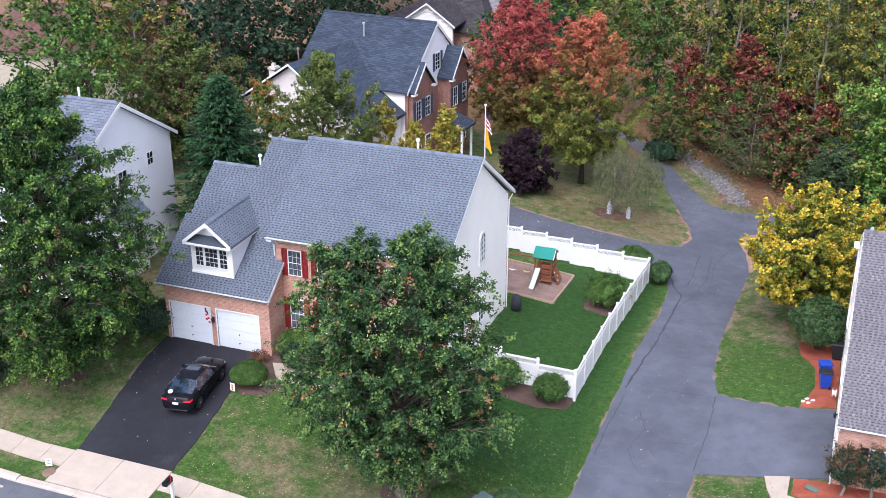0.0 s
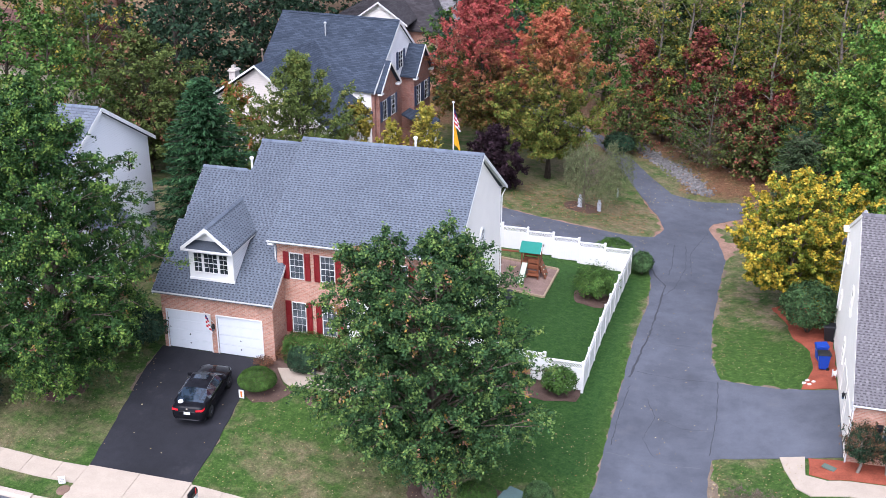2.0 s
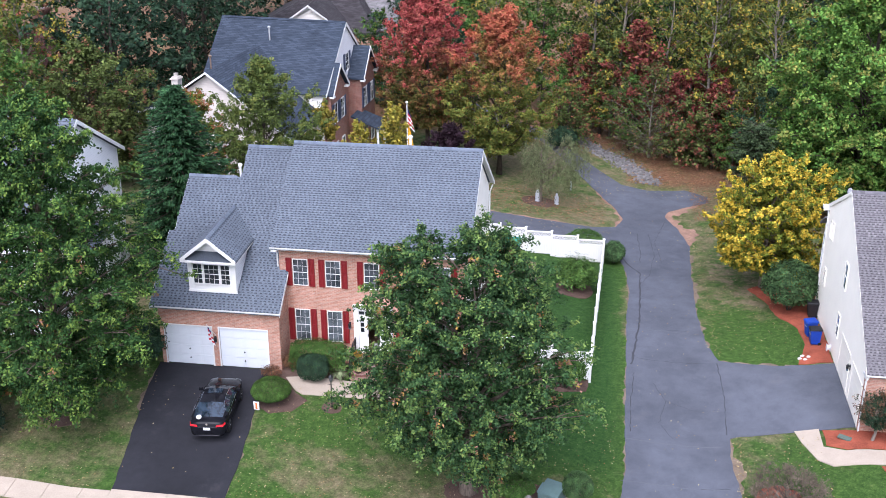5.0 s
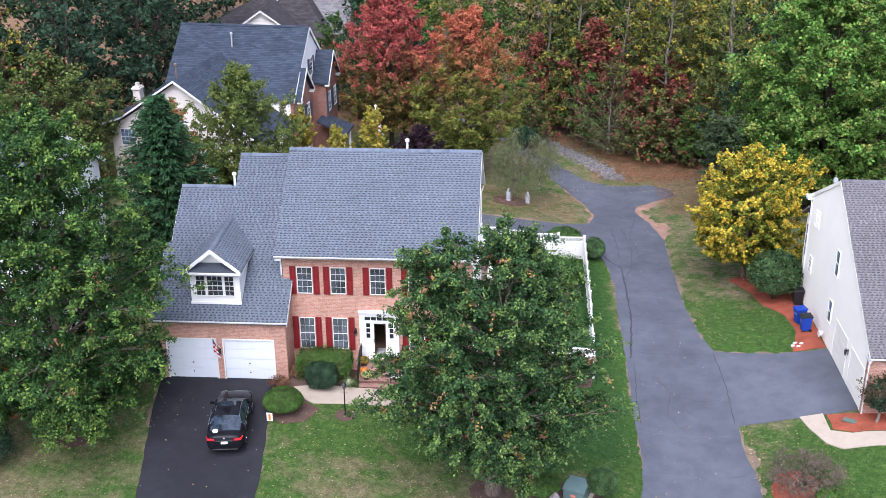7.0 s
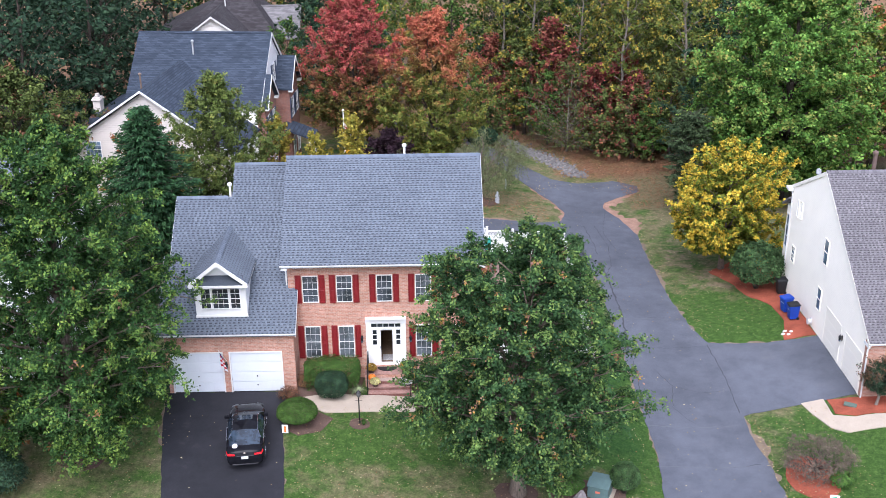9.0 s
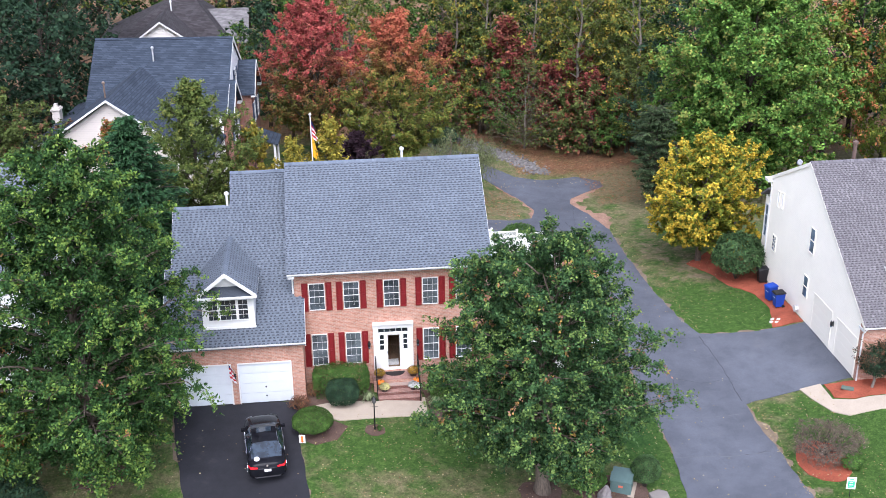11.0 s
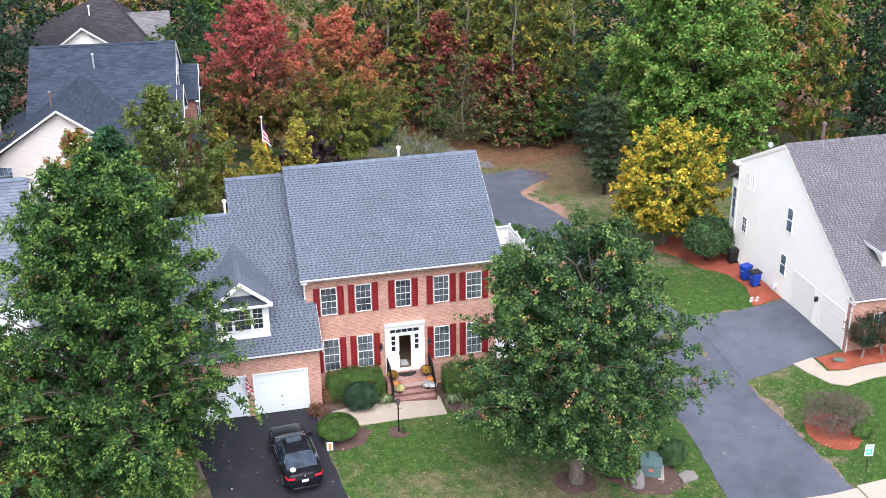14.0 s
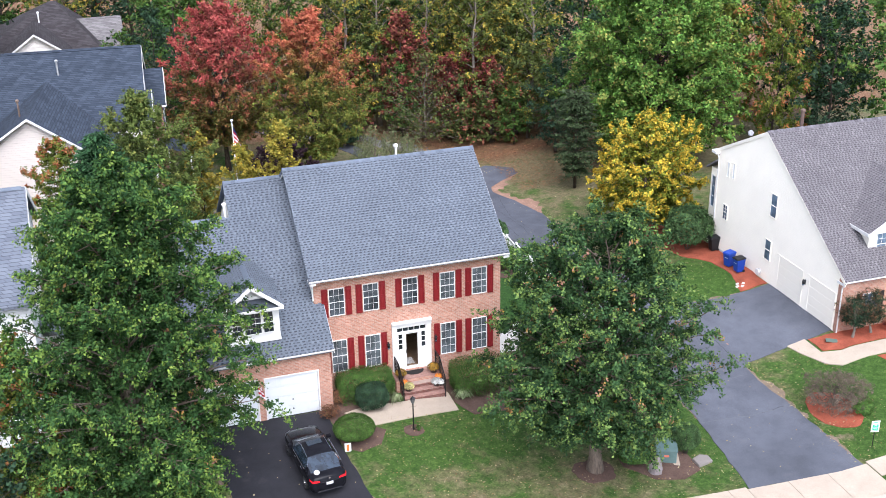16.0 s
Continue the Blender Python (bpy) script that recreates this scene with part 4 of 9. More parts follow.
def garage_door(parent, x0, x1, z1, y, mat, rz=None, jamb=None):
    """A sectional door: four rows of raised panels, with two handles and its jamb."""
    w = x1 - x0
    s = Shape().box(0, w, 0.06, 0.1, 0, z1)
    for r in range(4):
        a, b = z1 * r / 4 + 0.012, z1 * (r + 1) / 4 - 0.012
        s.box(0, w, 0.03, 0.06, a, b)
        for c in range(4):
            p, q = w * c / 4 + 0.05, w * (c + 1) / 4 - 0.05
            s.poly([(p, 0.03, a + 0.05), (q, 0.03, a + 0.05), (q, 0.03, b - 0.05), (p, 0.03, b - 0.05), (p + 0.05, 0.024, a + 0.1), (q - 0.05, 0.024, a + 0.1), (q - 0.05, 0.024, b - 0.1), (p + 0.05, 0.024, b - 0.1)],
                   (4, 5, 6, 7), (0, 1, 5, 4), (1, 2, 6, 5), (2, 3, 7, 6), (3, 0, 4, 7))
    d = part("garage_door", s, mat, parent, "white panelled garage door")
    d.matrix_basis = pose(x0, y, 0.02) if rz is None else rz
    part("jamb", Shape().box(-0.06, 0, -0.05, 0.1, 0, z1 + 0.06).box(w, w + 0.06, -0.05, 0.1, 0, z1 + 0.06).box(0, w, -0.05, 0.1, z1, z1 + 0.06), jamb or WHITE, d)
    for x, z in ((w / 2, 0.35), (w / 2, 0.85)):
        part("handle", Shape().box(x - 0.035, x + 0.035, -0.01, 0.03, z, z + 0.025).box(x - 0.01, x + 0.01, -0.015, 0.03, z - 0.03, z + 0.05), DARK if not jamb else jamb, d, "small dark handle" if not jamb else "")
    part("weather_strip", Shape().box(0.01, w - 0.01, 0.0, 0.08, -0.02, 0.012), DARK, d)
    return d


GDOOR = plain("garage_door_white", (0.63, 0.655, 0.68), 0.45, vary=0.04)
for a, b in GD:
    garage_door(house, a, b, 2.16, -1.60, GDOOR)
gutter(house, (-6.5, -1.91, 3.32), (0.12, -1.91, 3.32))
part("soffit", Shape().box(-6.48, 0.1, -1.88, -1.62, 3.17, 3.2), WHITE, house)
part("rake_board", Shape().prism([(0.135, -1.9, 3.32), (0.135, 0, gz(0) - 0.02), (0.135, 0, gz(0) - 0.22), (0.135, -1.9, 3.12)], (-0.04, 0, 0)), WHITE, house, "white rake board")
part("rake_board", Shape().prism([(-6.515, -1.9, 3.32), (-6.515, 1.5, gz(1.5) - 0.02), (-6.515, 1.5, gz(1.5) - 0.22), (-6.515, -1.9, 3.12)], (0.04, 0, 0)).prism([(-6.215, 1.5, gz(1.5) - 0.02), (-6.215, GY, gz(GY) - 0.02), (-6.215, GY, gz(GY) - 0.22), (-6.215, 1.5, gz(1.5) - 0.22)], (0.04, 0, 0)), WHITE, house, "white rake board")

# dormer over the garage
DX0, DX1, DYF, DZ0, DZ1, DP = -4.60, -2.17, -1.22, 3.92, 5.62, 6.95
dormer = part("dormer", wall_cells(DX0, DX1, DZ0, DZ1 + 0.1, [(-4.30, -3.87, 4.40, 5.42), (-3.75, -3.02, 4.40, 5.42), (-2.90, -2.47, 4.40, 5.42)], 0.12), WHITE, house, "white gabled dormer over the garage")
dormer.matrix_basis = pose(0, DYF, 0)
for x0, x1, c in ((-4.30, -3.87, 2), (-3.75, -3.02, 3), (-2.90, -2.47, 2)):
    window(dormer, ((x0 + x1) / 2, 0.0, 4.40), x1 - x0, 1.02, 0, c, 4, bar=0.009)
ck = Shape()
for x in (DX0, DX1 - 0.1):
    ck.prism([(x, 0.12, DZ0 + 0.1), (x, (DZ1 + 0.1 - 3.34) / SL - 1.9 - DYF, DZ1 + 0.1), (x, 0.12, DZ1 + 0.1)], (0.1, 0, 0))
part("cheek_wall", ck, WHITE_SIDING, dormer, "white siding dormer cheeks")
part("backing", Shape().box(DX0 + 0.1, DX1 - 0.1, 0.5, 0.55, 4.0, 5.7), plain("attic_dark", (0.03, 0.03, 0.035), 0.8), dormer)
XM = (DX0 + DX1) / 2
yb = (DP - 3.34) / SL - 1.9 + 0.1
droof = part("roof", Shape(), SHINGLE, dormer, "shingled dormer roof")
for sgn in (-1, 1):
    xe = XM + sgn * 1.40
    ze = DZ1 + 0.19
    ybe = (ze - 3.34) / SL - 1.9
    cs = [(xe, DYF - 0.42, ze), (XM, DYF - 0.42, DP), (XM, yb, DP), (xe, ybe, ze)]
    part("roof_slope", slope_slab([(p[0], p[1] - DYF, p[2]) for p in (cs if sgn > 0 else cs)], 0.1), SHINGLE, droof)
    ln = yb - DYF + 0.42
    fr = frame_of((xe, (DYF - 0.42 if sgn > 0 else yb) - DYF, ze), (0, sgn, 0), (XM - xe, 0, DP - ze))
    rl = math.hypot(XM - xe, DP - ze)
    ok = (lambda a, b, ln=ln, rl=rl, yb=yb, ybe=ybe: a < ln - (yb - ybe) * (1 - b / rl)) if sgn > 0 else (lambda a, b, ln=ln, rl=rl, yb=yb, ybe=ybe: a > (yb - ybe) * (1 - b / rl))
    shingle_plane(droof, fr, ln, rl, ok, SHINGLE, 20 + sgn)
    part("rake_board", Shape().prism([(xe, -0.43, ze + 0.02), (XM, -0.43, DP + 0.02), (XM, -0.43, DP - 0.2), (xe, -0.43, ze - 0.18)], (0, 0.05, 0)), WHITE, dormer)
    part("eave_board", Shape().box(min(xe, xe - 0.22 * sgn), max(xe, xe - 0.22 * sgn), -0.4, ybe - DYF, ze - 0.16, ze - 0.1), WHITE, dormer)
ridge_caps(droof, (XM, -0.42, DP + 0.03), (XM, yb - DYF, DP + 0.03), RIDGE, 0.14)
part("pent_roof", Shape().prism([(XM - 1.15, -0.4, DZ1 + 0.12), (XM - 1.15, -0.02, DZ1 + 0.5), (XM - 1.15, -0.02, DZ1 + 0.12)], (2.3, 0, 0)), SLOT, dormer, "small shingled pent roof under the dormer gable")
part("tympanum", Shape().prism([(XM - 1.2, 0.0, DZ1 + 0.2), (XM + 1.2, 0.0, DZ1 + 0.2), (XM, 0.0, DP - 0.12)], (0, 0.1, 0)), WHITE, dormer)
part("cornice", Shape().box(XM - 1.38, XM + 1.38, -0.42, 0.0, DZ1 + 0.02, DZ1 + 0.13).box(DX0 - 0.03, DX1 + 0.03, -0.03, 0, DZ0, DZ0 + 0.12), WHITE, dormer)

# front door with its surround
ent = part("door_surround", wall_cells(3.36, 5.32, 0.45, 2.88, [(3.68, 3.88, 1.6, 2.46), (4.0, 4.72, 0.45, 2.50), (4.84, 5.04, 1.6, 2.46), (3.62, 5.06, 2.58, 2.80)], 0.1).moved(pose(0, -0.04, 0)), WHITE, house, "white pilastered door surround with transom")
part("pilaster", Shape().box(3.36, 3.6, -0.10, -0.042, 0.45, 2.86).box(5.08, 5.32, -0.10, -0.042, 0.45, 2.86), WHITE, ent)
part("entablature", Shape().prism([(3.34, -0.04, 2.87), (3.34, -0.13, 2.87), (3.34, -0.13, 3.04), (3.34, -0.24, 3.10), (3.34, -0.24, 3.17), (3.34, -0.002, 3.17), (3.34, -0.002, 2.885), (3.34, -0.04, 2.885)], (2.0, 0, 0)), WHITE, ent)
tr = Shape()
for i in range(1, 5):
    x = 3.62 + 1.44 * i / 5
    tr.box(x - 0.015, x + 0.015, 0.0, 0.06, 2.58, 2.80)
for x0, x1 in ((3.68, 3.88), (4.84, 5.04)):
    for k in range(1, 3):
        z = 1.6 + 0.86 * k / 3
        tr.box(x0, x1, 0.0, 0.06, z - 0.015, z + 0.015)
part("glazing_bar", tr, WHITE, ent)
part("pane", Shape().box(3.62, 5.06, 0.05, 0.07, 2.58, 2.80).box(3.68, 3.88, 0.05, 0.07, 1.6, 2.46).box(4.84, 5.04, 0.05, 0.07, 1.6, 2.46), GLASS, ent)
door = part("front_door", Shape().box(4.0, 4.07, 0.0, 0.05, 0.47, 2.5).box(4.65, 4.72, 0.0, 0.05, 0.47, 2.5).box(4.07, 4.65, 0.0, 0.05, 2.42, 2.5).box(4.07, 4.65, 0.0, 0.05, 0.47, 0.62), WHITE, house, "white full-view storm door")
clear = Mat("storm_glass", 0.05, 0, 0.5)
clear.b.inputs["Transmission Weight"].default_value = 1.0
clear.b.inputs["IOR"].default_value = 1.1
pn = part("pane", Shape().box(4.07, 4.65, 0.02, 0.028, 0.62, 2.42), clear.m, door)
pn.visible_shadow = False
part("handle", Shape().box(4.04, 4.07, -0.05, 0.0, 1.4, 1.55), DARK, door)
# a white inner runner by the threshold and a brown floor show through the storm door
part("threshold", Shape().box(3.62, 5.06, -0.12, 0.3, 0.41, 0.47), BRICK, house)
part("hall_rug", Shape().box(4.1, 4.62, 0.5, 1.1, 0.455, 0.47), plain("rug_pale", (0.5, 0.5, 0.5), 0.9, vary=0.3, scale=14), house)


def lantern(parent, at, rz=0):
    s = Shape().box(-0.05, 0.05, -0.03, 0.0, -0.1, 0.2).box(-0.02, 0.02, -0.12, -0.02, 0.12, 0.16)
    s.lathe([(0.05, -0.12), (0.075, 0.1), (0.09, 0.12), (0.02, 0.22), (0.01, 0.27)], 0, -0.13, 0, 8)
    ob = part("wall_lantern", s, DARK, parent, "black coach lantern")
    ob.matrix_basis = pose(*at, 0, 0, rz)
    part("lamp_glass", Shape().lathe([(0.055, -0.1), (0.068, 0.08)], 0, -0.13, 0, 8), GLASS_BLUE, ob)


for at in ((3.15, 0, 1.95), (5.55, 0, 1.95), (-3.33, -1.62, 1.5)):
    lantern(house, at)

# porch of brick with steps
porch = thing("porch_steps", "brick front porch with dark red brick steps", "steps", kind="structure")
part("landing", Shape().box(3.28, 5.52, -0.85, -0.002, -0.8, 0.41), BRICK, porch)
STEP = brick_mat("brick_riser", (0.17, 0.07, 0.055), (0.13, 0.055, 0.045), (0.2, 0.14, 0.12))
TREAD = brick_mat("brick_tread", (0.33, 0.19, 0.155), (0.26, 0.145, 0.12), (0.33, 0.25, 0.21))
for i in range(3):
    y0 = -0.85 - 0.27 * (i + 1)
    zt = 0.41 - 0.19 * (i + 1)
    part("step", Shape().box(3.46, 5.56, y0, -0.853 - 0.27 * i, -0.9, zt - 0.05), STEP, porch, bevel=0.008)
    part("tread", Shape().box(3.45, 5.57, y0 - 0.02, -0.853 - 0.27 * i, zt - 0.047, zt), TREAD, porch, bevel=0.006)
part("paving", Shape().box(3.26, 5.54, -0.87, -0.13, 0.412, 0.43), TREAD, porch)
mat_ob = part("doormat", Shape().prism([(-0.5 * math.cos(math.pi * k / 12) * 1.0, -0.42 * math.sin(math.pi * k / 12), 0) for k in range(13)], (0, 0, 0.02)), plain("doormat_black", (0.02, 0.017, 0.016), 0.95, vary=0.3, scale=30))
mat_ob.location = (4.36, -0.15, 0.432)
tagged(mat_ob, "half-round black rubber doormat before the door", "doormat")
for x in (3.42, 5.5):
    rail = thing("handrail", "black wrought-iron porch handrail", "handrail", group="porch handrails")
    pts = [(x, -0.1, 0.43 + 0.9), (x, -0.85, 0.43 + 0.9), (x, -1.7, -0.2 + 0.85)]
    part("top_rail", Shape().tube(pts, [0.025] * 3, 6), DARK, rail)
    part("bottom_rail", Shape().tube([(p[0], p[1], p[2] - 0.8) for p in pts], [0.015] * 3, 6), DARK, rail)
    for k in range(16):
        y = -0.12 - 1.56 * k / 15
        zt = ease(-y, (0.85, 1.33), (1.7, 0.65))
        th = 0.02 if k in (0, 7, 15) else 0.009
        zb = zt - 0.82 if th < 0.02 else min(zt - 0.85, height(x, y) if y < -0.9 else 0.42)
        part("baluster" if th < 0.02 else "post", Shape().box(x - th, x + th, y - th, y + th, zb, zt), DARK, rail)


def vent_pipe(parent, x, y, z, h, mat, label, cap=True):
    s = Shape().lathe([(0.12, -0.12), (0.07, 0.05), (0.06, 0.1), (0.06, h)], x, y, z, 10)
    if cap:
        s.lathe([(0.11, 0), (0.12, 0.1), (0.05, 0.16)], x, y, z + h, 10)
    return part("vent_pipe", s, mat, parent, label)


vent_pipe(main_roof, 5.35, 5.5, 9.35, 0.75, WHITE, "white roof vent pipe with cap")
vent_pipe(gar_roof, -3.55, 4.6, 7.7, 0.75, WHITE, "white roof vent pipe with cap")


# ==== neighbouring houses ====
def gable_house_roof(parent, x0, x1, y0, y1, yr, ze0, ze1, zr, mat, name="roof", caps=None, t=0.14, label=""):
    ob = part(name, slope_slab([(x0, y0, ze0), (x1, y0, ze0), (x1, yr, zr), (x0, yr, zr)], t).add(slope_slab([(x1, y1, ze1), (x0, y1, ze1), (x0, yr, zr), (x1, yr, zr)], t)), mat, parent, label)
    ridge_caps(ob, (x0, yr, zr + 0.02), (x1, yr, zr + 0.02), caps or mat)
    return ob


# right: pale house with a tall gable and a brown-grey roof
rh = thing("neighbour_house", "cream-sided house with brown-grey roof, side garage and brick front", "house")
RX, RY0, RYR, RY1 = 27.65, -1.75, 6.4, 11.3
RZ0, RZR, RZ1 = 2.35, 8.05, 5.45
RH_TRIM = plain("cream_trim", (0.86, 0.81, 0.71), 0.5, vary=0.04)
RIDGE_BROWN = shingle_mat("ridge_cap_brown", (0.08, 0.075, 0.08), (0.14, 0.13, 0.14), (0.18, 0.17, 0.18))
part("gable_wall", gable_wall([(RX, RY0 + 0.25, -2), (RX, RY1, -2.4), (RX, RY1, RZ1 - 0.05), (RX, RYR, RZR - 0.17), (RX, RY0 + 0.25, RZ0 + 0.12)], (0.25, 0, 0)), RH_SIDING, rh, "cream siding gable wall")
part("foundation", Shape().box(RX - 0.02, RX + 0.2, 4.6, RY1 + 0.01, -2.6, -0.95), plain("foundation_grey", (0.55, 0.54, 0.52), 0.9), rh)
part("front_wall", wall_cells(RX, 46, -2, 2.3, [(29.1, 30.0, -0.4, 1.25), (33.5, 34.4, -0.4, 1.25)], 0.25).moved(pose(0, RY0, 0)), BRICK, rh, "salmon brick front wall")
for x in (29.55, 33.95):
    window(rh, (x, RY0, -0.4), 0.9, 1.65, 0, 3, 4, shutters=SHUTTER_BLACK, glass=GLASS_BLUE)
part("back_wall", Shape().box(RX + 0.25, 46, RY1 - 0.25, RY1, -2.4, RZ1 - 0.1), RH_SIDING, rh)
part("inner_wall", Shape().box(28, 45.9, 1.0, 1.2, -2, 2.3), plain("inner_plaster_dark", (0.10, 0.09, 0.08), 0.8), rh)
part("gable_wall", gable_wall([(46, RY0 + 0.25, -2), (46, RY1, -2), (46, RY1, RZ1 - 0.05), (46, RYR, RZR - 0.17), (46, RY0 + 0.25, RZ0 + 0.12)], (-0.25, 0, 0)), RH_SIDING, rh)
rroof = gable_house_roof(rh, RX - 0.05, 46.2, RY0 - 0.3, RY1 + 0.3, RYR, RZ0 - 0.03, RZ1 - 0.1, RZR, SHINGLE_BROWN, caps=RIDGE_BROWN, label="brown-grey asphalt shingle roof")
rs = Vector((0, RYR - RY0 + 0.3, RZR - RZ0 + 0.03))
shingle_plane(rroof, frame_of((RX - 0.05, RY0 - 0.32, RZ0 - 0.03), (1, 0, 0), rs), 13.0, rs.length, lambda a, b: True, SHINGLE_BROWN, 31, slot=SLOT_BROWN)
s = Shape()
for ya, za, yb2, zb in ((RY0 - 0.3, RZ0 - 0.03, RYR, RZR), (RY1 + 0.3, RZ1 - 0.1, RYR, RZR)):
    s.prism([(RX - 0.06, ya, za - 0.0), (RX - 0.06, yb2, zb - 0.0), (RX - 0.06, yb2, zb - 0.22), (RX - 0.06, ya, za - 0.2)], (0.05, 0, 0))
part("rake_board", s, RH_TRIM, rh, "cream rake board")
part("eave_return", Shape().box(RX - 0.06, RX + 0.02, RY0 - 0.3, RY0 + 0.35, RZ0 - 0.32, RZ0 - 0.2).box(RX - 0.3, RX + 0.02, RY1 - 0.1, RY1 + 0.45, RZ1 - 0.32, RZ1 - 0.15), WHITE, rh)
gutter(rh, (RX - 0.05, RY0 - 0.31, RZ0 - 0.05), (46, RY0 - 0.31, RZ0 - 0.05))
downpipe(rh, [(RX + 0.05, RY0 - 0.3, RZ0 - 0.15), (RX + 0.02, RY0 - 0.05, RZ0 - 0.5), (RX + 0.02, RY0 - 0.05, -1.15), (RX - 0.1, RY0 - 0.5, -1.3)])
downpipe(rh, [(RX - 0.05, RY1 + 0.2, RZ1 - 0.2), (RX - 0.04, RY1 - 0.05, RZ1 - 0.6), (RX - 0.04, RY1 - 0.05, -1.5), (RX - 0.3, RY1 - 0.3, -1.75)])
LOUVRE = plain("louvre_white", (0.75, 0.75, 0.75), 0.5)
for y, z, w, h, c, r, gl in ((5.02, 3.3, 0.58, 1.38, 1, 2, GLASS_BLUE), (5.18, 0.55, 0.56, 1.22, 1, 2, GLASS_BLUE), (10.05, 1.2, 0.5, 0.95, 2, 4, GLASS_BLUE), (10.1, 4.0, 0.22, 0.95, 1, 1, LOUVRE), (9.5, 4.1, 0.22, 0.95, 1, 1, LOUVRE)):
    window(rh, (RX, y, z), w, h, -90, c, r, mat=RH_TRIM, glass=gl)
GD_CREAM = plain("garage_door_cream", (0.92, 0.86, 0.75), 0.5, vary=0.02)
for y0, y1 in ((1.65, 3.95), (-1.35, 0.95)):
    garage_door(rh, 0, y1 - y0, 2.12, 0, GD_CREAM, pose(RX - 0.012, y1, -0.82, 0, 0, -90) @ Matrix.Diagonal((1, 0.2, 1, 1)), GD_CREAM)
lantern(rh, (RX, 1.35, 0.75), -90)
part("roof_vent", Shape().tube([(30.4, 7.2, 7.4), (30.4, 7.2, 8.75)], [0.11, 0.11], 8).lathe([(0.16, 0), (0.16, 0.12), (0.04, 0.2)], 30.4, 7.2, 8.7, 8), plain("vent_rust", (0.12, 0.08, 0.065), 0.7), rh, "rusty brown roof vent")
dish = part("satellite_dish", Shape().lathe([(0.0, 0.0), (0.12, 0.016), (0.24, 0.07), (0.25, 0.08), (0.12, 0.03), (0.0, 0.015)], sides=16), plain("dish_grey", (0.4, 0.4, 0.42), 0.5), rh, "grey satellite dish", smooth=True)
dish.matrix_basis = pose(RX + 0.4, 8.7, 7.2, 75, 0, -60) @ Matrix.Scale(0.75, 4)
part("mast", Shape().tube([(0, 0, 0), (0, -0.25, -0.3), (0, -0.25, -0.75)], [0.02, 0.02, 0.02], 6), DARK, dish)
# front dormer of the neighbour
nd = part("dormer", gable_wall([(29.95, -0.55, 2.6), (36.4, -0.55, 2.6), (36.4, -0.55, 4.3), (33.2, -0.55, 6.25), (29.95, -0.55, 4.3)], (0, 0.12, 0)), RH_SIDING, rh, "cream-sided gable dormer")
part("cheek_wall", Shape().prism([(29.95, -0.43, 2.7), (29.95, 1.0, 4.3), (29.95, -0.43, 4.3)], (0.12, 0, 0)), RH_SIDING, nd)
for x in (30.75, 31.6):
    window(nd, (x, -0.55, 2.85), 0.6, 1.25, 0, 2, 4, glass=GLASS_BLUE)
part("roof", slope_slab([(29.65, -0.85, 4.3), (33.2, -0.85, 6.45), (33.2, 4.3, 6.45), (29.65, 1.0, 4.3)], 0.12).add(slope_slab([(36.75, -0.85, 4.3), (36.75, 1.0, 4.3), (33.2, 4.3, 6.45), (33.2, -0.85, 6.45)], 0.12)), SHINGLE_BROWN, nd)
dl = math.hypot(3.55, 2.15)
shingle_plane(nd, frame_of((29.65, 4.3, 4.3), (0, -1, 0), (3.55, 0, 2.15)), 5.15, dl, lambda a, b: a > 3.3 * (1 - b / dl), SHINGLE_BROWN, 33, slot=SLOT_BROWN)
part("fascia", Shape().box(29.62, 29.67, -0.85, 1.0, 4.12, 4.3), WHITE, nd)
part("rake_board", Shape().prism([(29.65, -0.86, 4.3), (33.2, -0.86, 6.45), (33.2, -0.86, 6.22), (29.65, -0.86, 4.07)], (0, -0.04, 0)), WHITE, nd)
# shallow rear bay
part("rear_bay", Shape().box(RX + 0.06, RX + 4, RY1, RY1 + 0.85, -2.6, 4.0), RH_SIDING, rh, "cream-sided rear bay")
part("bay_roof", slope_slab([(RX - 0.2, RY1, 4.75), (RX + 4, RY1, 4.75), (RX + 4, RY1 + 1.1, 4.0), (RX - 0.2, RY1 + 1.1, 4.0)], 0.12), SHINGLE_BROWN, rh)
window(rh, (RX + 0.06, RY1 + 0.42, 1.5), 0.4, 2.0, -90, 1, 3, glass=GLASS_BLUE)

# left: white-sided house, gable towards the drive
lh = thing("white_house", "white-sided two-storey house with grey roof", "house")
LX, LYR, LY0, LY1, LZR, LZE = -12.6, 4.6, -0.6, 9.8, 10.6, 7.4
part("gable_wall", gable_wall([(LX, LY0, -1), (LX, LY1 - 0.3, -1), (LX, LY1 - 0.3, LZE), (LX, LYR, LZR - 0.2), (LX, LY0, LZE)], (-0.25, 0, 0)), WHITE_SIDING, lh, "white siding gable wall")
part("front_wall", Shape().box(-26, LX - 0.25, LY0, LY0 + 0.25, -1, LZE), WHITE_SIDING, lh)
part("back_wall", Shape().box(-26, LX - 0.25, LY1 - 0.55, LY1 - 0.3, -1, LZE), WHITE_SIDING, lh)
part("gable_wall", gable_wall([(-26, LY0, -1), (-26, LY1 - 0.3, -1), (-26, LY1 - 0.3, LZE), (-26, LYR, LZR - 0.2), (-26, LY0, LZE)], (0.25, 0, 0)), WHITE_SIDING, lh)
gable_house_roof(lh, -26.3, LX + 0.3, LY0 - 0.4, LY1 + 0.1, LYR, LZE - 0.05, LZE - 0.05, LZR, FAR_BLUE, caps=RIDGE, label="grey shingle roof")
s = Shape()
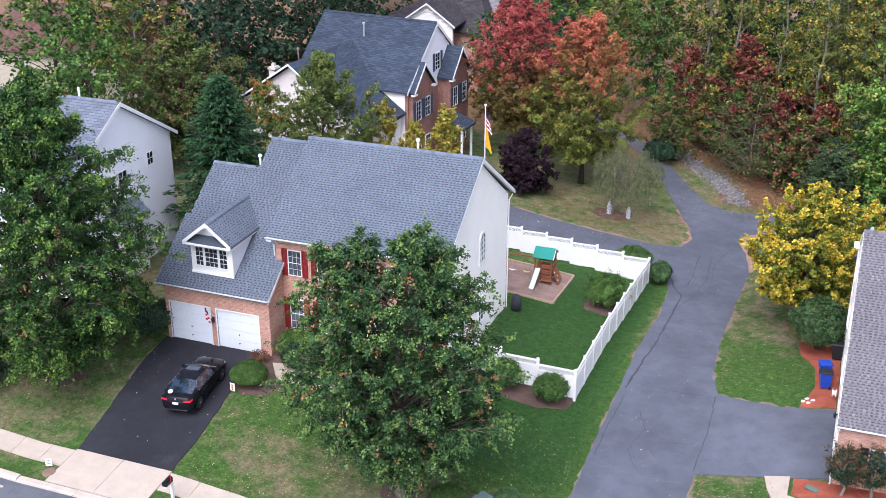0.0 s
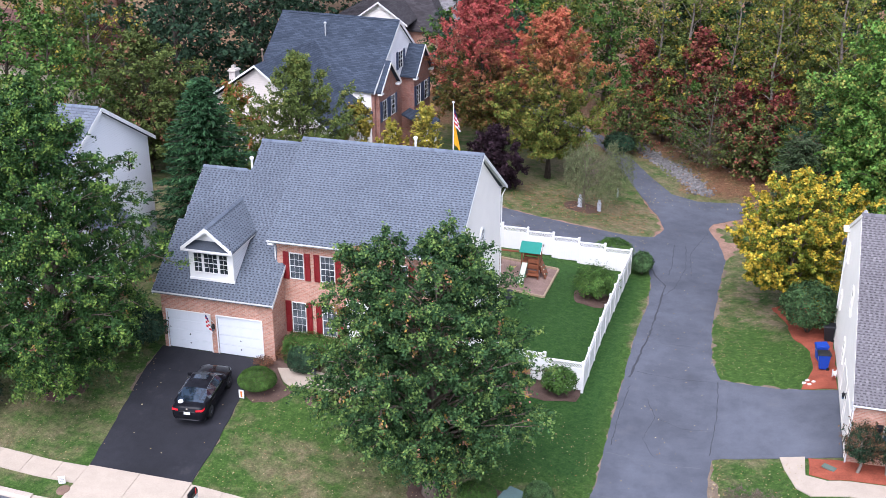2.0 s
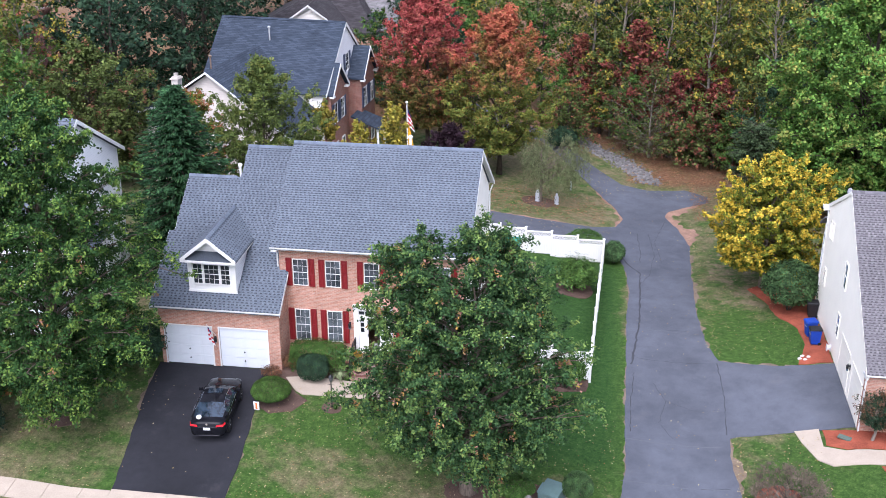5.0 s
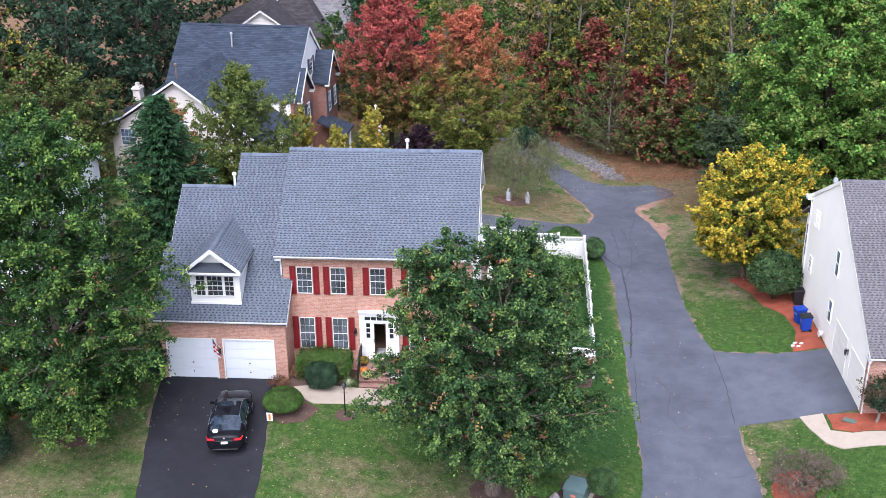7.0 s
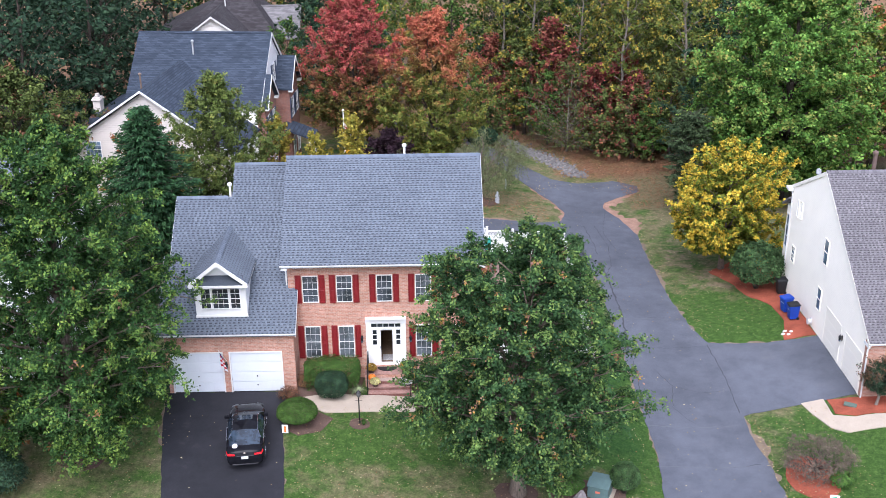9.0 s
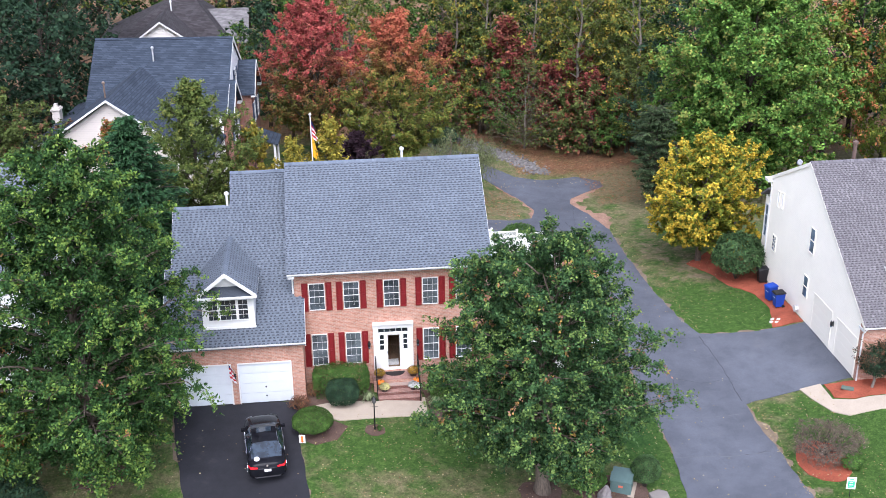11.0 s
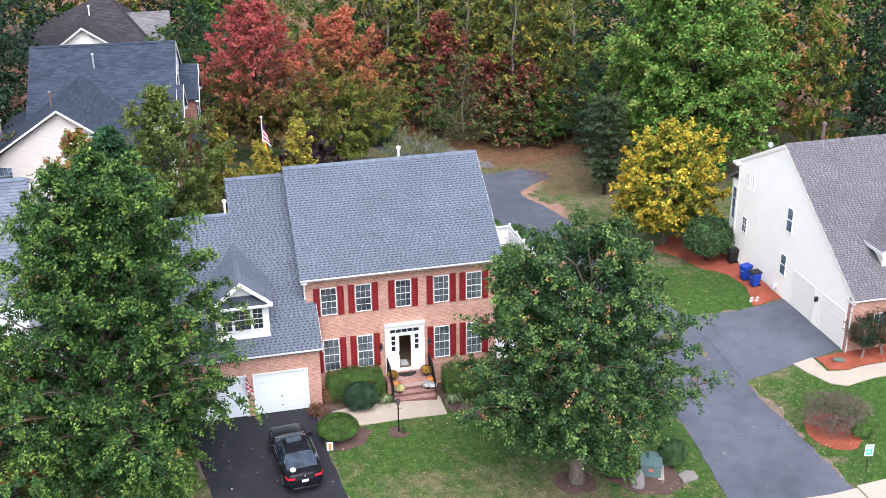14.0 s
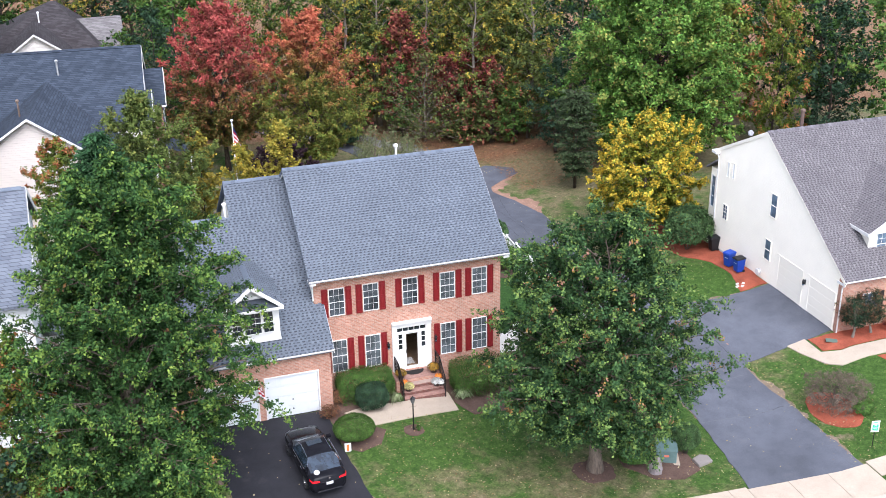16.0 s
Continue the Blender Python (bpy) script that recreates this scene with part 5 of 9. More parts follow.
for ya, yb2 in ((LY0 - 0.4, LYR), (LY1 + 0.1, LYR)):
    s.prism([(LX + 0.315, ya, LZE - 0.05), (LX + 0.315, yb2, LZR), (LX + 0.315, yb2, LZR - 0.24), (LX + 0.315, ya, LZE - 0.27)], (-0.05, 0, 0))
part("rake_board", s, WHITE, lh, "white rake board")
window(lh, (LX, 7.2, 6.05), 0.55, 0.75, 90, 2, 2, glass=GLASS)
window(lh, (LX, 3.3, 5.0), 0.8, 1.5, 90, 2, 4)
window(lh, (LX, 4.4, 5.0), 0.8, 1.5, 90, 2, 4)
bay = part("bay_window", Shape().box(LX, LX + 0.75, 2.6, 5.1, 0.3, 3.9), WHITE, lh, "white box bay window with small shingle roof")
part("roof", slope_slab([(LX + 1.0, 2.35, 3.9), (LX + 1.0, 5.35, 3.9), (LX, 5.35, 4.75), (LX, 2.35, 4.75)], 0.1), FAR_BLUE, bay)
for y in (3.2, 4.4):
    window(bay, (LX + 0.75, y, 1.6), 0.7, 1.7, 90, 2, 4)
window(bay, (LX + 0.4, 2.6, 1.6), 0.4, 1.7, 0, 1, 4)
part("vent_pipe", Shape().tube([(-15.5, 5.2, 10.0), (-15.5, 5.2, 11.0)], [0.07, 0.07], 8), WHITE, lh)
part("dryer_vent", Shape().box(LX, LX + 0.1, 8.3, 8.5, 1.2, 1.4), plain("vent_grey", (0.3, 0.3, 0.3), 0.6), lh)

# back: dark-roofed house that faces the loop of the drive
bh = thing("back_house", "brick house with dark slate-blue roof and white gables behind the trees", "house")
bh.matrix_basis = Matrix.Translation((-5.36, 35.82, 0)) @ pose(0, 0, 0, 0, 0, -5) @ Matrix.Translation((5.36, -35.82, 0))
BX0, BX1, BY0, BYR, BY1, BZE, BZR = -15.2, -5.3, 30.7, 36.0, 41.3, 4.85, 9.2
part("gable_wall", gable_wall([(BX1, BY0 + 0.3, BZE - 0.3), (BX1, BY1 - 0.3, BZE - 0.3), (BX1, BY1 - 0.3, BZE), (BX1, BYR, BZR - 0.2), (BX1, BY0 + 0.3, BZE)], (-0.25, 0, 0)), WHITE_SIDING, bh, "white siding gable wall")
part("front_wall", Shape().box(BX1 - 0.25, BX1, BY0 + 0.3, BY1 - 0.3, -3, BZE - 0.3), BRICK_DARK, bh, "dark red brick front wall")
part("rake_board", Shape().prism([(BX1 + 0.165, BY0, BZE), (BX1 + 0.165, BYR, BZR), (BX1 + 0.165, BYR, BZR - 0.26), (BX1 + 0.165, BY0, BZE - 0.24)], (-0.05, 0, 0)).prism([(BX1 + 0.165, BY1, BZE), (BX1 + 0.165, BYR, BZR), (BX1 + 0.165, BYR, BZR - 0.26), (BX1 + 0.165, BY1, BZE - 0.24)], (-0.05, 0, 0)), WHITE, bh, "white rake board")
part("gable_wall", gable_wall([(BX0, BY0 + 0.3, -3), (BX0, BY1 - 0.3, -3), (BX0, BY1 - 0.3, BZE), (BX0, BYR, BZR - 0.2), (BX0, BY0 + 0.3, BZE)], (0.25, 0, 0)), CREAM, bh)
part("side_wall", Shape().box(BX0 + 0.25, BX1 - 0.25, BY0 + 0.3, BY0 + 0.55, -3, BZE).box(BX0 + 0.25, BX1 - 0.25, BY1 - 0.55, BY1 - 0.3, -3, BZE), CREAM, bh)
gable_house_roof(bh, BX0 - 0.25, BX1 + 0.15, BY0, BY1, BYR, BZE, BZE, BZR, FAR_SLATE, label="dark slate-blue shingle roof")
window(bh, (BX1, 36.2, 5.4), 0.8, 1.3, 90, 2, 4, shutters=SHUTTER_BLUE, sw=0.35)


def cross_gable(y0, y1, zp, x, ze, xb):
    """A brick gable that steps out towards the drive, with its roof run back into the main one."""
    ym = (y0 + y1) / 2
    g = part("front_gable", gable_wall([(x, y0 + 0.25, -3.2), (x, y1 - 0.25, -3.2), (x, y1 - 0.25, ze), (x, ym, zp - 0.25), (x, y0 + 0.25, ze)], (-0.25, 0, 0)), BRICK_DARK, bh, "dark red brick front gable")
    part("side_wall", Shape().box(xb, x - 0.25, y0 + 0.25, y0 + 0.5, -3.2, ze).box(xb, x - 0.25, y1 - 0.5, y1 - 0.25, -3.2, ze), BRICK_DARK, g)
    r = Shape()
    for ya in (y0, y1):
        r.add(slope_slab([(x + 0.3, ya, ze), (x + 0.3, ym, zp), (xb, ym, zp), (xb, ya, ze)], 0.12))
    part("roof", r, FAR_SLATE, g)
    t = Shape()
    for ya in (y0, y1):
        t.prism([(x + 0.3, ya, ze), (x + 0.3, ym, zp), (x + 0.3, ym, zp - 0.24), (x + 0.3, ya, ze - 0.22)], (0.04, 0, 0))
        t.box(x, x + 0.32, min(ya, ya + (0.5 if ya == y0 else -0.5)), max(ya, ya + (0.5 if ya == y0 else -0.5)), ze - 0.26, ze - 0.14)
    part("rake_board", t, WHITE, g, "white rake board")
    return g


g1 = cross_gable(31.0, 34.9, 6.75, -5.0, 4.75, -8.5)
g2 = cross_gable(36.1, 40.0, 6.95, -4.2, 4.75, -8.5)
for y in (32.2, 33.8):
    window(g1, (-5.0, y, 2.3), 0.75, 1.5, 90, 2, 4, shutters=SHUTTER_BLUE, sw=0.35)
    window(g1, (-5.0, y, -0.9), 0.75, 1.6, 90, 2, 4)
for y in (37.2, 38.9):
    window(g2, (-4.2, y, 2.3), 0.75, 1.5, 90, 2, 4, shutters=SHUTTER_BLUE, sw=0.35)
    window(g2, (-4.2, y, -1.0), 0.75, 1.6, 90, 2, 4)
part("entry_roof", slope_slab([(-2.2, 34.6, 1.2), (-2.2, 37.0, 1.2), (-4.6, 37.0, 2.1), (-4.6, 34.6, 2.1)], 0.14), FAR_SLATE, bh)
for y in (34.9, 36.7):
    part("porch_column", Shape().lathe([(0.14, 0), (0.11, 0.2), (0.1, 3.2), (0.13, 3.4)], -2.5, y, -2.35, 10), WHITE, bh)
# front wing with a pale gable
WO = Vector((0.75, -0.65, -0.1))
wg = part("wing", gable_wall([(-18.2, 26.2, -2.5), (-6.9, 26.2, -2.5), (-6.9, 26.2, 3.35), (-12.9, 26.2, 7.45), (-17.1, 26.2, 4.6), (-18.2, 26.2, 4.2)], (0, 0.25, 0)), TAN_SIDING, bh, "cream siding wing gable")
wg.matrix_basis = Matrix.Translation(WO + Vector((-12.9, 25.8, 0))) @ pose(0, 0, 0, 0, 0, -3) @ Matrix.Translation((12.9, -25.8, 0))
part("side_wall", Shape().box(-7.15, -6.9, 26.45, 31, -2.5, 3.3).box(-18.2, -17.95, 26.45, 36, -2.5, 4.1), TAN_SIDING, wg)
part("roof", slope_slab([(-12.9, 25.8, 7.7), (-6.5, 25.8, 3.27), (-6.5, 32.0, 3.27), (-12.9, 34.5, 7.7)], 0.14).add(slope_slab([(-12.9, 25.8, 7.7), (-12.9, 34.5, 7.7), (-17.2, 36, 4.85), (-17.2, 25.8, 4.85)], 0.14)).add(
    slope_slab([(-17.2, 25.8, 4.85), (-17.2, 36, 4.85), (-18.6, 36, 4.4), (-18.6, 25.8, 4.4)], 0.14)), FAR_SLATE, wg, "dark slate-blue wing roof")
t = Shape()
for a, b in (((-12.9, 7.7), (-6.5, 3.27)), ((-12.9, 7.7), (-17.2, 4.85)), ((-17.2, 4.85), (-18.6, 4.4))):
    t.prism([(a[0], 25.8, a[1]), (b[0], 25.8, b[1]), (b[0], 25.8, b[1] - 0.15), (a[0], 25.8, a[1] - 0.15)], (0, -0.05, 0))
part("rake_board", t, WHITE, wg, "white rake board")
window(wg, (-16.9, 26.2, 2.7), 1.1, 1.15, 0, 4, 4, glass=GLASS_BLUE)
vent_pipe(bh, -10.9, 34.4, 7.7, 1.1, plain("vent_metal", (0.55, 0.55, 0.55), 0.4, 0.6), "pale metal roof vent")
vent_pipe(bh, -12.9, 27.8, 6.9, 1.1, plain("vent_brown", (0.25, 0.18, 0.14), 0.5, 0.5), "brown metal roof vent")
part("chimney", Shape().box(-17.8, -17.25, 30.9, 31.6, -2, 5.4).box(-17.88, -17.17, 30.82, 31.68, 5.2, 5.3).box(-17.65, -17.4, 31.1, 31.4, 5.4, 5.65), TAN_SIDING, bh, "cream-sided chimney")
# low white porch gable on the corner of the back house
pg = part("porch_gable", Shape().box(-7.4, -5.9, 29.2, 30.9, -2.5, 3.0), WHITE, bh, "white porch gable")
part("roof", slope_slab([(-6.65, 28.9, 4.0), (-5.6, 28.9, 3.0), (-5.6, 31, 3.0), (-6.65, 31, 4.0)], 0.12).add(slope_slab([(-6.65, 28.9, 4.0), (-6.65, 31, 4.0), (-7.7, 31, 3.0), (-7.7, 28.9, 3.0)], 0.12)), FAR_SLATE, pg)
window(pg, (-6.65, 29.2, 0.9), 0.9, 1.5, 0, 3, 4)

# farther houses among the trees
h3 = thing("far_house", "distant house with charcoal roof, cream gable and brick side", "house", (1.8, 0, 0.6))
part("body", Shape().box(-21, -9.5, 56, 66, -3, 3.2), BRICK, h3)
part("brick_side", Shape().box(-12.5, -7.6, 58, 64, -3, 3.2), BRICK, h3, "pinkish brick side")
part("gable_wall", gable_wall([(-7.6, 58, 3.2), (-7.6, 64, 3.2), (-7.6, 61, 5.45)], (-0.2, 0, 0)), BRICK, h3)
for y in (59.6, 62.2):
    window(h3, (-7.6, y, 0.4), 0.8, 1.5, 90, 2, 4, shutters=SHUTTER, sw=0.35)
HP = (-13.4, -12.8, 61.5, 7.3)
part("roof", slope_slab([(-21.5, 55.6, 3.2), (-8.8, 55.6, 3.2), (HP[1], HP[2], HP[3]), (HP[0], HP[2], HP[3])], 0.15).add(slope_slab([(-8.8, 66.4, 3.2), (-21.5, 66.4, 3.2), (HP[0], HP[2], HP[3]), (HP[1], HP[2], HP[3])], 0.15)).add(
    slope_slab([(-8.8, 55.6, 3.2), (-8.8, 66.4, 3.2), (HP[1], HP[2], HP[3])], 0.15)).add(slope_slab([(-21.5, 66.4, 3.2), (-21.5, 55.6, 3.2), (HP[0], HP[2], HP[3])], 0.15)), FAR_BLACK, h3, "charcoal hipped roof")
gable_house_roof(h3, -13.0, -7.3, 57.7, 64.3, 61.0, 3.1, 3.1, 5.6, FAR_GREY)
fg = part("front_gable", gable_wall([(-17.3, 54.0, -3), (-12.3, 54.0, -3), (-12.3, 54.0, 4.2), (-14.8, 54.0, 5.95), (-17.3, 54.0, 4.2)], (0, 0.25, 0)), CREAM, h3, "cream siding front gable")
part("roof", slope_slab([(-14.8, 53.6, 6.15), (-11.9, 53.6, 4.1), (-11.9, 58.5, 4.1), (-14.8, 60.5, 6.15)], 0.14).add(slope_slab([(-14.8, 53.6, 6.15), (-14.8, 60.5, 6.15), (-17.7, 58.5, 4.1), (-17.7, 53.6, 4.1)], 0.14)), FAR_BLACK, fg)
part("rake_board", Shape().prism([(-14.8, 53.58, 6.15), (-11.9, 53.58, 4.1), (-11.9, 53.58, 3.93), (-14.8, 53.58, 5.98)], (0, -0.05, 0)).prism([(-14.8, 53.58, 6.15), (-17.7, 53.58, 4.1), (-17.7, 53.58, 3.93), (-14.8, 53.58, 5.98)], (0, -0.05, 0)), WHITE, fg, "white rake board")
vent_pipe(h3, -14.4, 59.5, 5.8, 0.9, WHITE, "white roof vent pipe")
h4 = thing("brown_house", "distant tan house with red-brown roof and brick chimney", "house")
part("body", Shape().box(-48, -30.5, 34, 43, -2, 4.0), siding_mat("tan_siding", (0.36, 0.31, 0.23)), h4)
gable_house_roof(h4, -48.5, -30, 33.5, 43.5, 38.5, 3.9, 3.9, 7.4, FAR_BROWN)
part("chimney", Shape().box(-32.4, -31.2, 38, 39.4, 3, 9.0).box(-32.5, -31.1, 37.9, 39.5, 8.7, 8.95), BRICK_DARK, h4, "dark brick chimney")


# ==== trees and shrubs ====
def quads_mesh(name, verts, mat, index=None):
    """A mesh of loose four-cornered leaves from an array (n, 4, 3); mat may be a list, with an index for each leaf."""
    n = len(verts)
    me = bpy.data.meshes.new(name)
    me.vertices.add(4 * n)
    me.vertices.foreach_set("co", verts.reshape(-1).astype(np.float32))
    me.loops.add(4 * n)
    me.loops.foreach_set("vertex_index", np.arange(4 * n, dtype=np.int32))
    me.polygons.add(n)
    me.polygons.foreach_set("loop_start", np.arange(0, 4 * n, 4, dtype=np.int32))
    me.polygons.foreach_set("loop_total", np.full(n, 4, dtype=np.int32))
    for m in mat if isinstance(mat, (list, tuple)) else (mat,):
        me.materials.append(m)
    if index is not None:
        me.polygons.foreach_set("material_index", index.astype(np.int32))
    me.update()
    me.validate()
    return me


def unit(a):
    return a / np.maximum(np.linalg.norm(a, axis=-1, keepdims=True), 1e-9)


def leaves(rng, p, out, size, droop=0.3, flat=0.55, wide=0.44, rough=0.5):
    """Leaves at points p that face roughly out and up, with the blade hanging."""
    n = len(p)
    nrm = unit(out * flat + np.array([0, 0, 0.75]) + rng.normal(0, rough, (n, 3)))
    t = unit(np.cross(nrm, rng.normal(0, 1, (n, 3))))
    t = unit(t + np.array([0, 0, -droop]))
    b = unit(np.cross(nrm, t))
    ln = size * rng.uniform(0.7, 1.35, (n, 1))
    wd = ln * wide * rng.uniform(0.78, 1.22, (n, 1))
    bend = nrm * ln * 0.12
    return np.stack([p - t * ln * 0.5, p + b * wd * 0.5 + bend, p + t * ln * 0.5, p - b * wd * 0.5 + bend], 1)


def grown_tree(seed, prof, h0, h1, radius, limbs, sec, twigs, per, size, mats, bark, trunk_r, tw=0.7, droop=0.25, hang=0.2, wide=0.55, lop=0.12, fork=0.0, tip=0.25, turn=0.03, rise=(0.2, 1.1), top=0.9, fine=True, clear=0.16, tilt=0.0):
    """A tree that branches: trunk, limbs, side branches and twigs, with leaves along the twigs. prof(u) is the crown's half width over its height.
    mats: leaf materials (common, shoot tips, turned); tip and turn are the shares of twigs that take the second and third."""
    rng = np.random.default_rng(seed)
    i = np.arange(limbs)
    u = np.clip((i + 0.5) / limbs + rng.uniform(-0.3, 0.3, limbs) / limbs, 0, 1)
    az = 2.39996 * i + rng.uniform(-0.35, 0.35, limbs)
    ph = rng.uniform(0, 6.28, 3)
    R = radius * np.array([prof(v) for v in u]) * rng.uniform(0.8, 1.05, limbs) * (1 + lop * (np.sin(2 * az + 5 * u + ph[0]) + 0.7 * np.sin(5 * az + ph[1] + 7 * u)))
    ends = np.stack([R * np.cos(az), R * np.sin(az), h0 + (h1 - h0) * u], 1)
    if fork:
        side = np.where(np.cos(az) > 0, 1.0, -1.0) * np.maximum(0, u - 0.5) * 2
        ends[:, 0] += side * fork
        ends[:, 2] -= 0.4 * np.abs(side) * (side < 0) + 0.55 * np.exp(-(ends[:, 0] / 0.7) ** 2) * np.abs(side)
    ends[:, 0] += tilt * u
    zt = h0 + (h1 - h0) * top
    base = np.zeros((limbs, 3))
    base[:, 2] = np.clip(ends[:, 2] - R * (rise[0] + (rise[1] - rise[0]) * u) - 0.3, h0 * 0.7, zt)
    if fork:
        base[:, 0] = np.sign(ends[:, 0]) * np.clip((base[:, 2] - 0.45 * zt) / zt, 0, 1) * fork
    ctrl = base * 0.45 + ends * 0.55
    ctrl[:, 2] += 0.14 * R
    span = np.linalg.norm(ends - base, axis=1)

    def bez(k, v):
        v = v[:, None]
        return (1 - v) ** 2 * base[k] + 2 * v * (1 - v) * ctrl[k] + v ** 2 * ends[k]
    # side branches
    k = np.repeat(i, sec)
    v = np.tile(np.linspace(clear, 1.0, sec), limbs) + rng.uniform(-0.05, 0.05, limbs * sec) * (np.tile(np.arange(sec), limbs) < sec - 1)
    p1 = bez(k, v)
    t1 = unit(bez(k, np.minimum(v + 0.03, 1.03)) - bez(k, v - 0.03))
    lat = unit(np.cross(t1, np.array([0, 0, 1.0]))) * np.where((np.arange(len(k)) % 2)[:, None] > 0, 1.0, -1.0)
    last = (v > 0.985)[:, None]
    d1 = unit(t1 * 0.6 + lat * rng.uniform(0.45, 1.0, (len(k), 1)) * ~last + np.array([0, 0, 1.0]) * rng.uniform(-0.2, 0.45, (len(k), 1)) + rng.normal(0, 0.15, (len(k), 3)))
    l1 = np.clip(rng.uniform(0.22, 0.42, len(k)) * span[k] * (1.2 - 0.6 * v), 0.55 * tw, 3.2 * tw)
    # twigs
    m = np.repeat(np.arange(len(k)), twigs)
    w = np.tile(np.linspace(0.25, 1.0, twigs), len(k)) + rng.uniform(-0.08, 0.08, len(m))
    p2 = p1[m] + d1[m] * (l1[m] * w)[:, None]
    p2[:, 2] -= droop * l1[m] * w ** 2
    d2 = unit(d1[m] * 0.65 + rng.normal(0, 0.55, (len(m), 3)) + np.array([0, 0, 0.3]))
    l2 = tw * rng.uniform(0.45, 1.2, len(m))
    kind = np.zeros(len(m))
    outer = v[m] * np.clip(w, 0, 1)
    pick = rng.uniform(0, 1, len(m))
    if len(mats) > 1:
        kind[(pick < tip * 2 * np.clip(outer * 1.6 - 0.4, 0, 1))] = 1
    if len(mats) > 2:
        kind[rng.uniform(0, 1, len(m)) < turn] = 2
    # leaves
    n = np.repeat(np.arange(len(m)), per)
    x = rng.uniform(0, 1, len(n)) ** 0.75
    p = p2[n] + d2[n] * (l2[n] * x)[:, None] + rng.normal(0, 0.28 * size + 0.05 * tw, (len(n), 3))
    p[:, 2] -= hang * l2[n] * x ** 2
    idx = kind[n]
    idx[(idx == 1) & (rng.uniform(0, 1, len(n)) < 0.3)] = 0
    crown = quads_mesh("crown", leaves(rng, p, unit(d2[n] + rng.normal(0, 0.3, (len(n), 3))), size, droop + 0.15, 0.5, wide, 0.6), list(mats), idx)
    s = Shape()
    tp = [(rng.normal(0, 0.03) * j, rng.normal(0, 0.03) * j, -0.3 + (zt * (0.62 if fork else 0.97) + 0.3) * j / 7) for j in range(8)]
    s.tube(tp, [trunk_r * (1.5 if j == 0 else 1.0) * (1 - (0.6 if fork else 0.85) * j / 7) for j in range(8)], 9)
    for j in range(limbs):
        r0 = trunk_r * 0.3 * (1 - 0.6 * u[j])
        s.tube([bez(np.array([j]), np.array([q]))[0] for q in (0, 0.25, 0.5, 0.75, 1.0)], [r0, r0 * 0.8, r0 * 0.55, r0 * 0.35, r0 * 0.12], 5)
    if fine:
        for j in range(len(k)):
            e = p1[j] + d1[j] * l1[j]
            e[2] -= droop * l1[j]
            s.tube([p1[j], e], [trunk_r * 0.07 + 0.004, 0.004], 3)
    return crown, s.mesh("trunk", bark, True)


def needle_tree(seed, h0, h1, radius, whorls, boughs, sprays, per, size, mat, bark, trunk_r, prof, sag=0.18, keep=1.0):
    """A conifer: whorls of boughs round a straight trunk, each a flat fan of needle sprays that sags and lifts at its tip."""
    rng = np.random.default_rng(seed)
    s = Shape().tube([(0, 0, -0.3), (0, 0, h1 * 0.5), (0, 0, h1)], [trunk_r, trunk_r * 0.6, 0.02], 8)
    pts, dirs = [], []
    for j in range(whorls):
        u = (j + 0.5) / whorls
        z = h0 + (h1 - h0) * u ** 0.9
        for b in range(boughs):
            if rng.uniform() > keep:
                continue
            a = 2 * math.pi * b / boughs + 2.4 * j + rng.uniform(-0.2, 0.2)
            L = radius * prof(u) * rng.uniform(0.75, 1.12) + 0.15
            d = np.array([math.cos(a), math.sin(a), 0])
            q = np.array([-d[1], d[0], 0])
            up = 0.55 * u
            z1 = z + rng.uniform(-0.15, 0.15)
            s.tube([(0, 0, z1), tuple(d * L * 0.6 + [0, 0, z1 + L * (up - sag)]), tuple(d * L + [0, 0, z1 + L * (up - sag * 0.8)])], [0.03, 0.02, 0.006], 4)
            n = max(4, int(sprays * (0.35 + 0.65 * L / radius)))
            f = rng.uniform(0.12, 1.0, n)
            side = rng.uniform(-1, 1, n) * 0.55 * L * (1.08 - f)
            c = np.outer(f * L, d) + np.outer(side, q)
            c[:, 2] += z1 + L * (up * f - sag * (1 - (1 - f) ** 2)) - 0.18 * np.abs(side)
            w = unit(np.outer(np.ones(n), d) + np.outer(side / L * 2.2, q) + np.array([0, 0, -0.1]))
            r = np.repeat(np.arange(n), per)
            x = rng.uniform(-0.5, 0.6, len(r))
            pts.append(c[r] + w[r] * (x * 0.5)[:, None] + rng.normal(0, 0.045, (len(r), 3)))
            dirs.append(unit(w[r] + rng.normal(0, 0.4, (len(r), 3))))
    p, d = np.concatenate(pts), np.concatenate(dirs)
    nrm = unit(np.array([0, 0, 1.0]) + rng.normal(0, 0.5, p.shape))
    side = unit(np.cross(nrm, d))
    ln = size * rng.uniform(0.7, 1.3, (len(p), 1))
    quads = np.stack([p - d * ln * 0.5, p + side * ln * 0.14, p + d * ln * 0.5, p - side * ln * 0.14], 1)
    return quads_mesh("crown", quads, mat), s.mesh("trunk", bark, True)


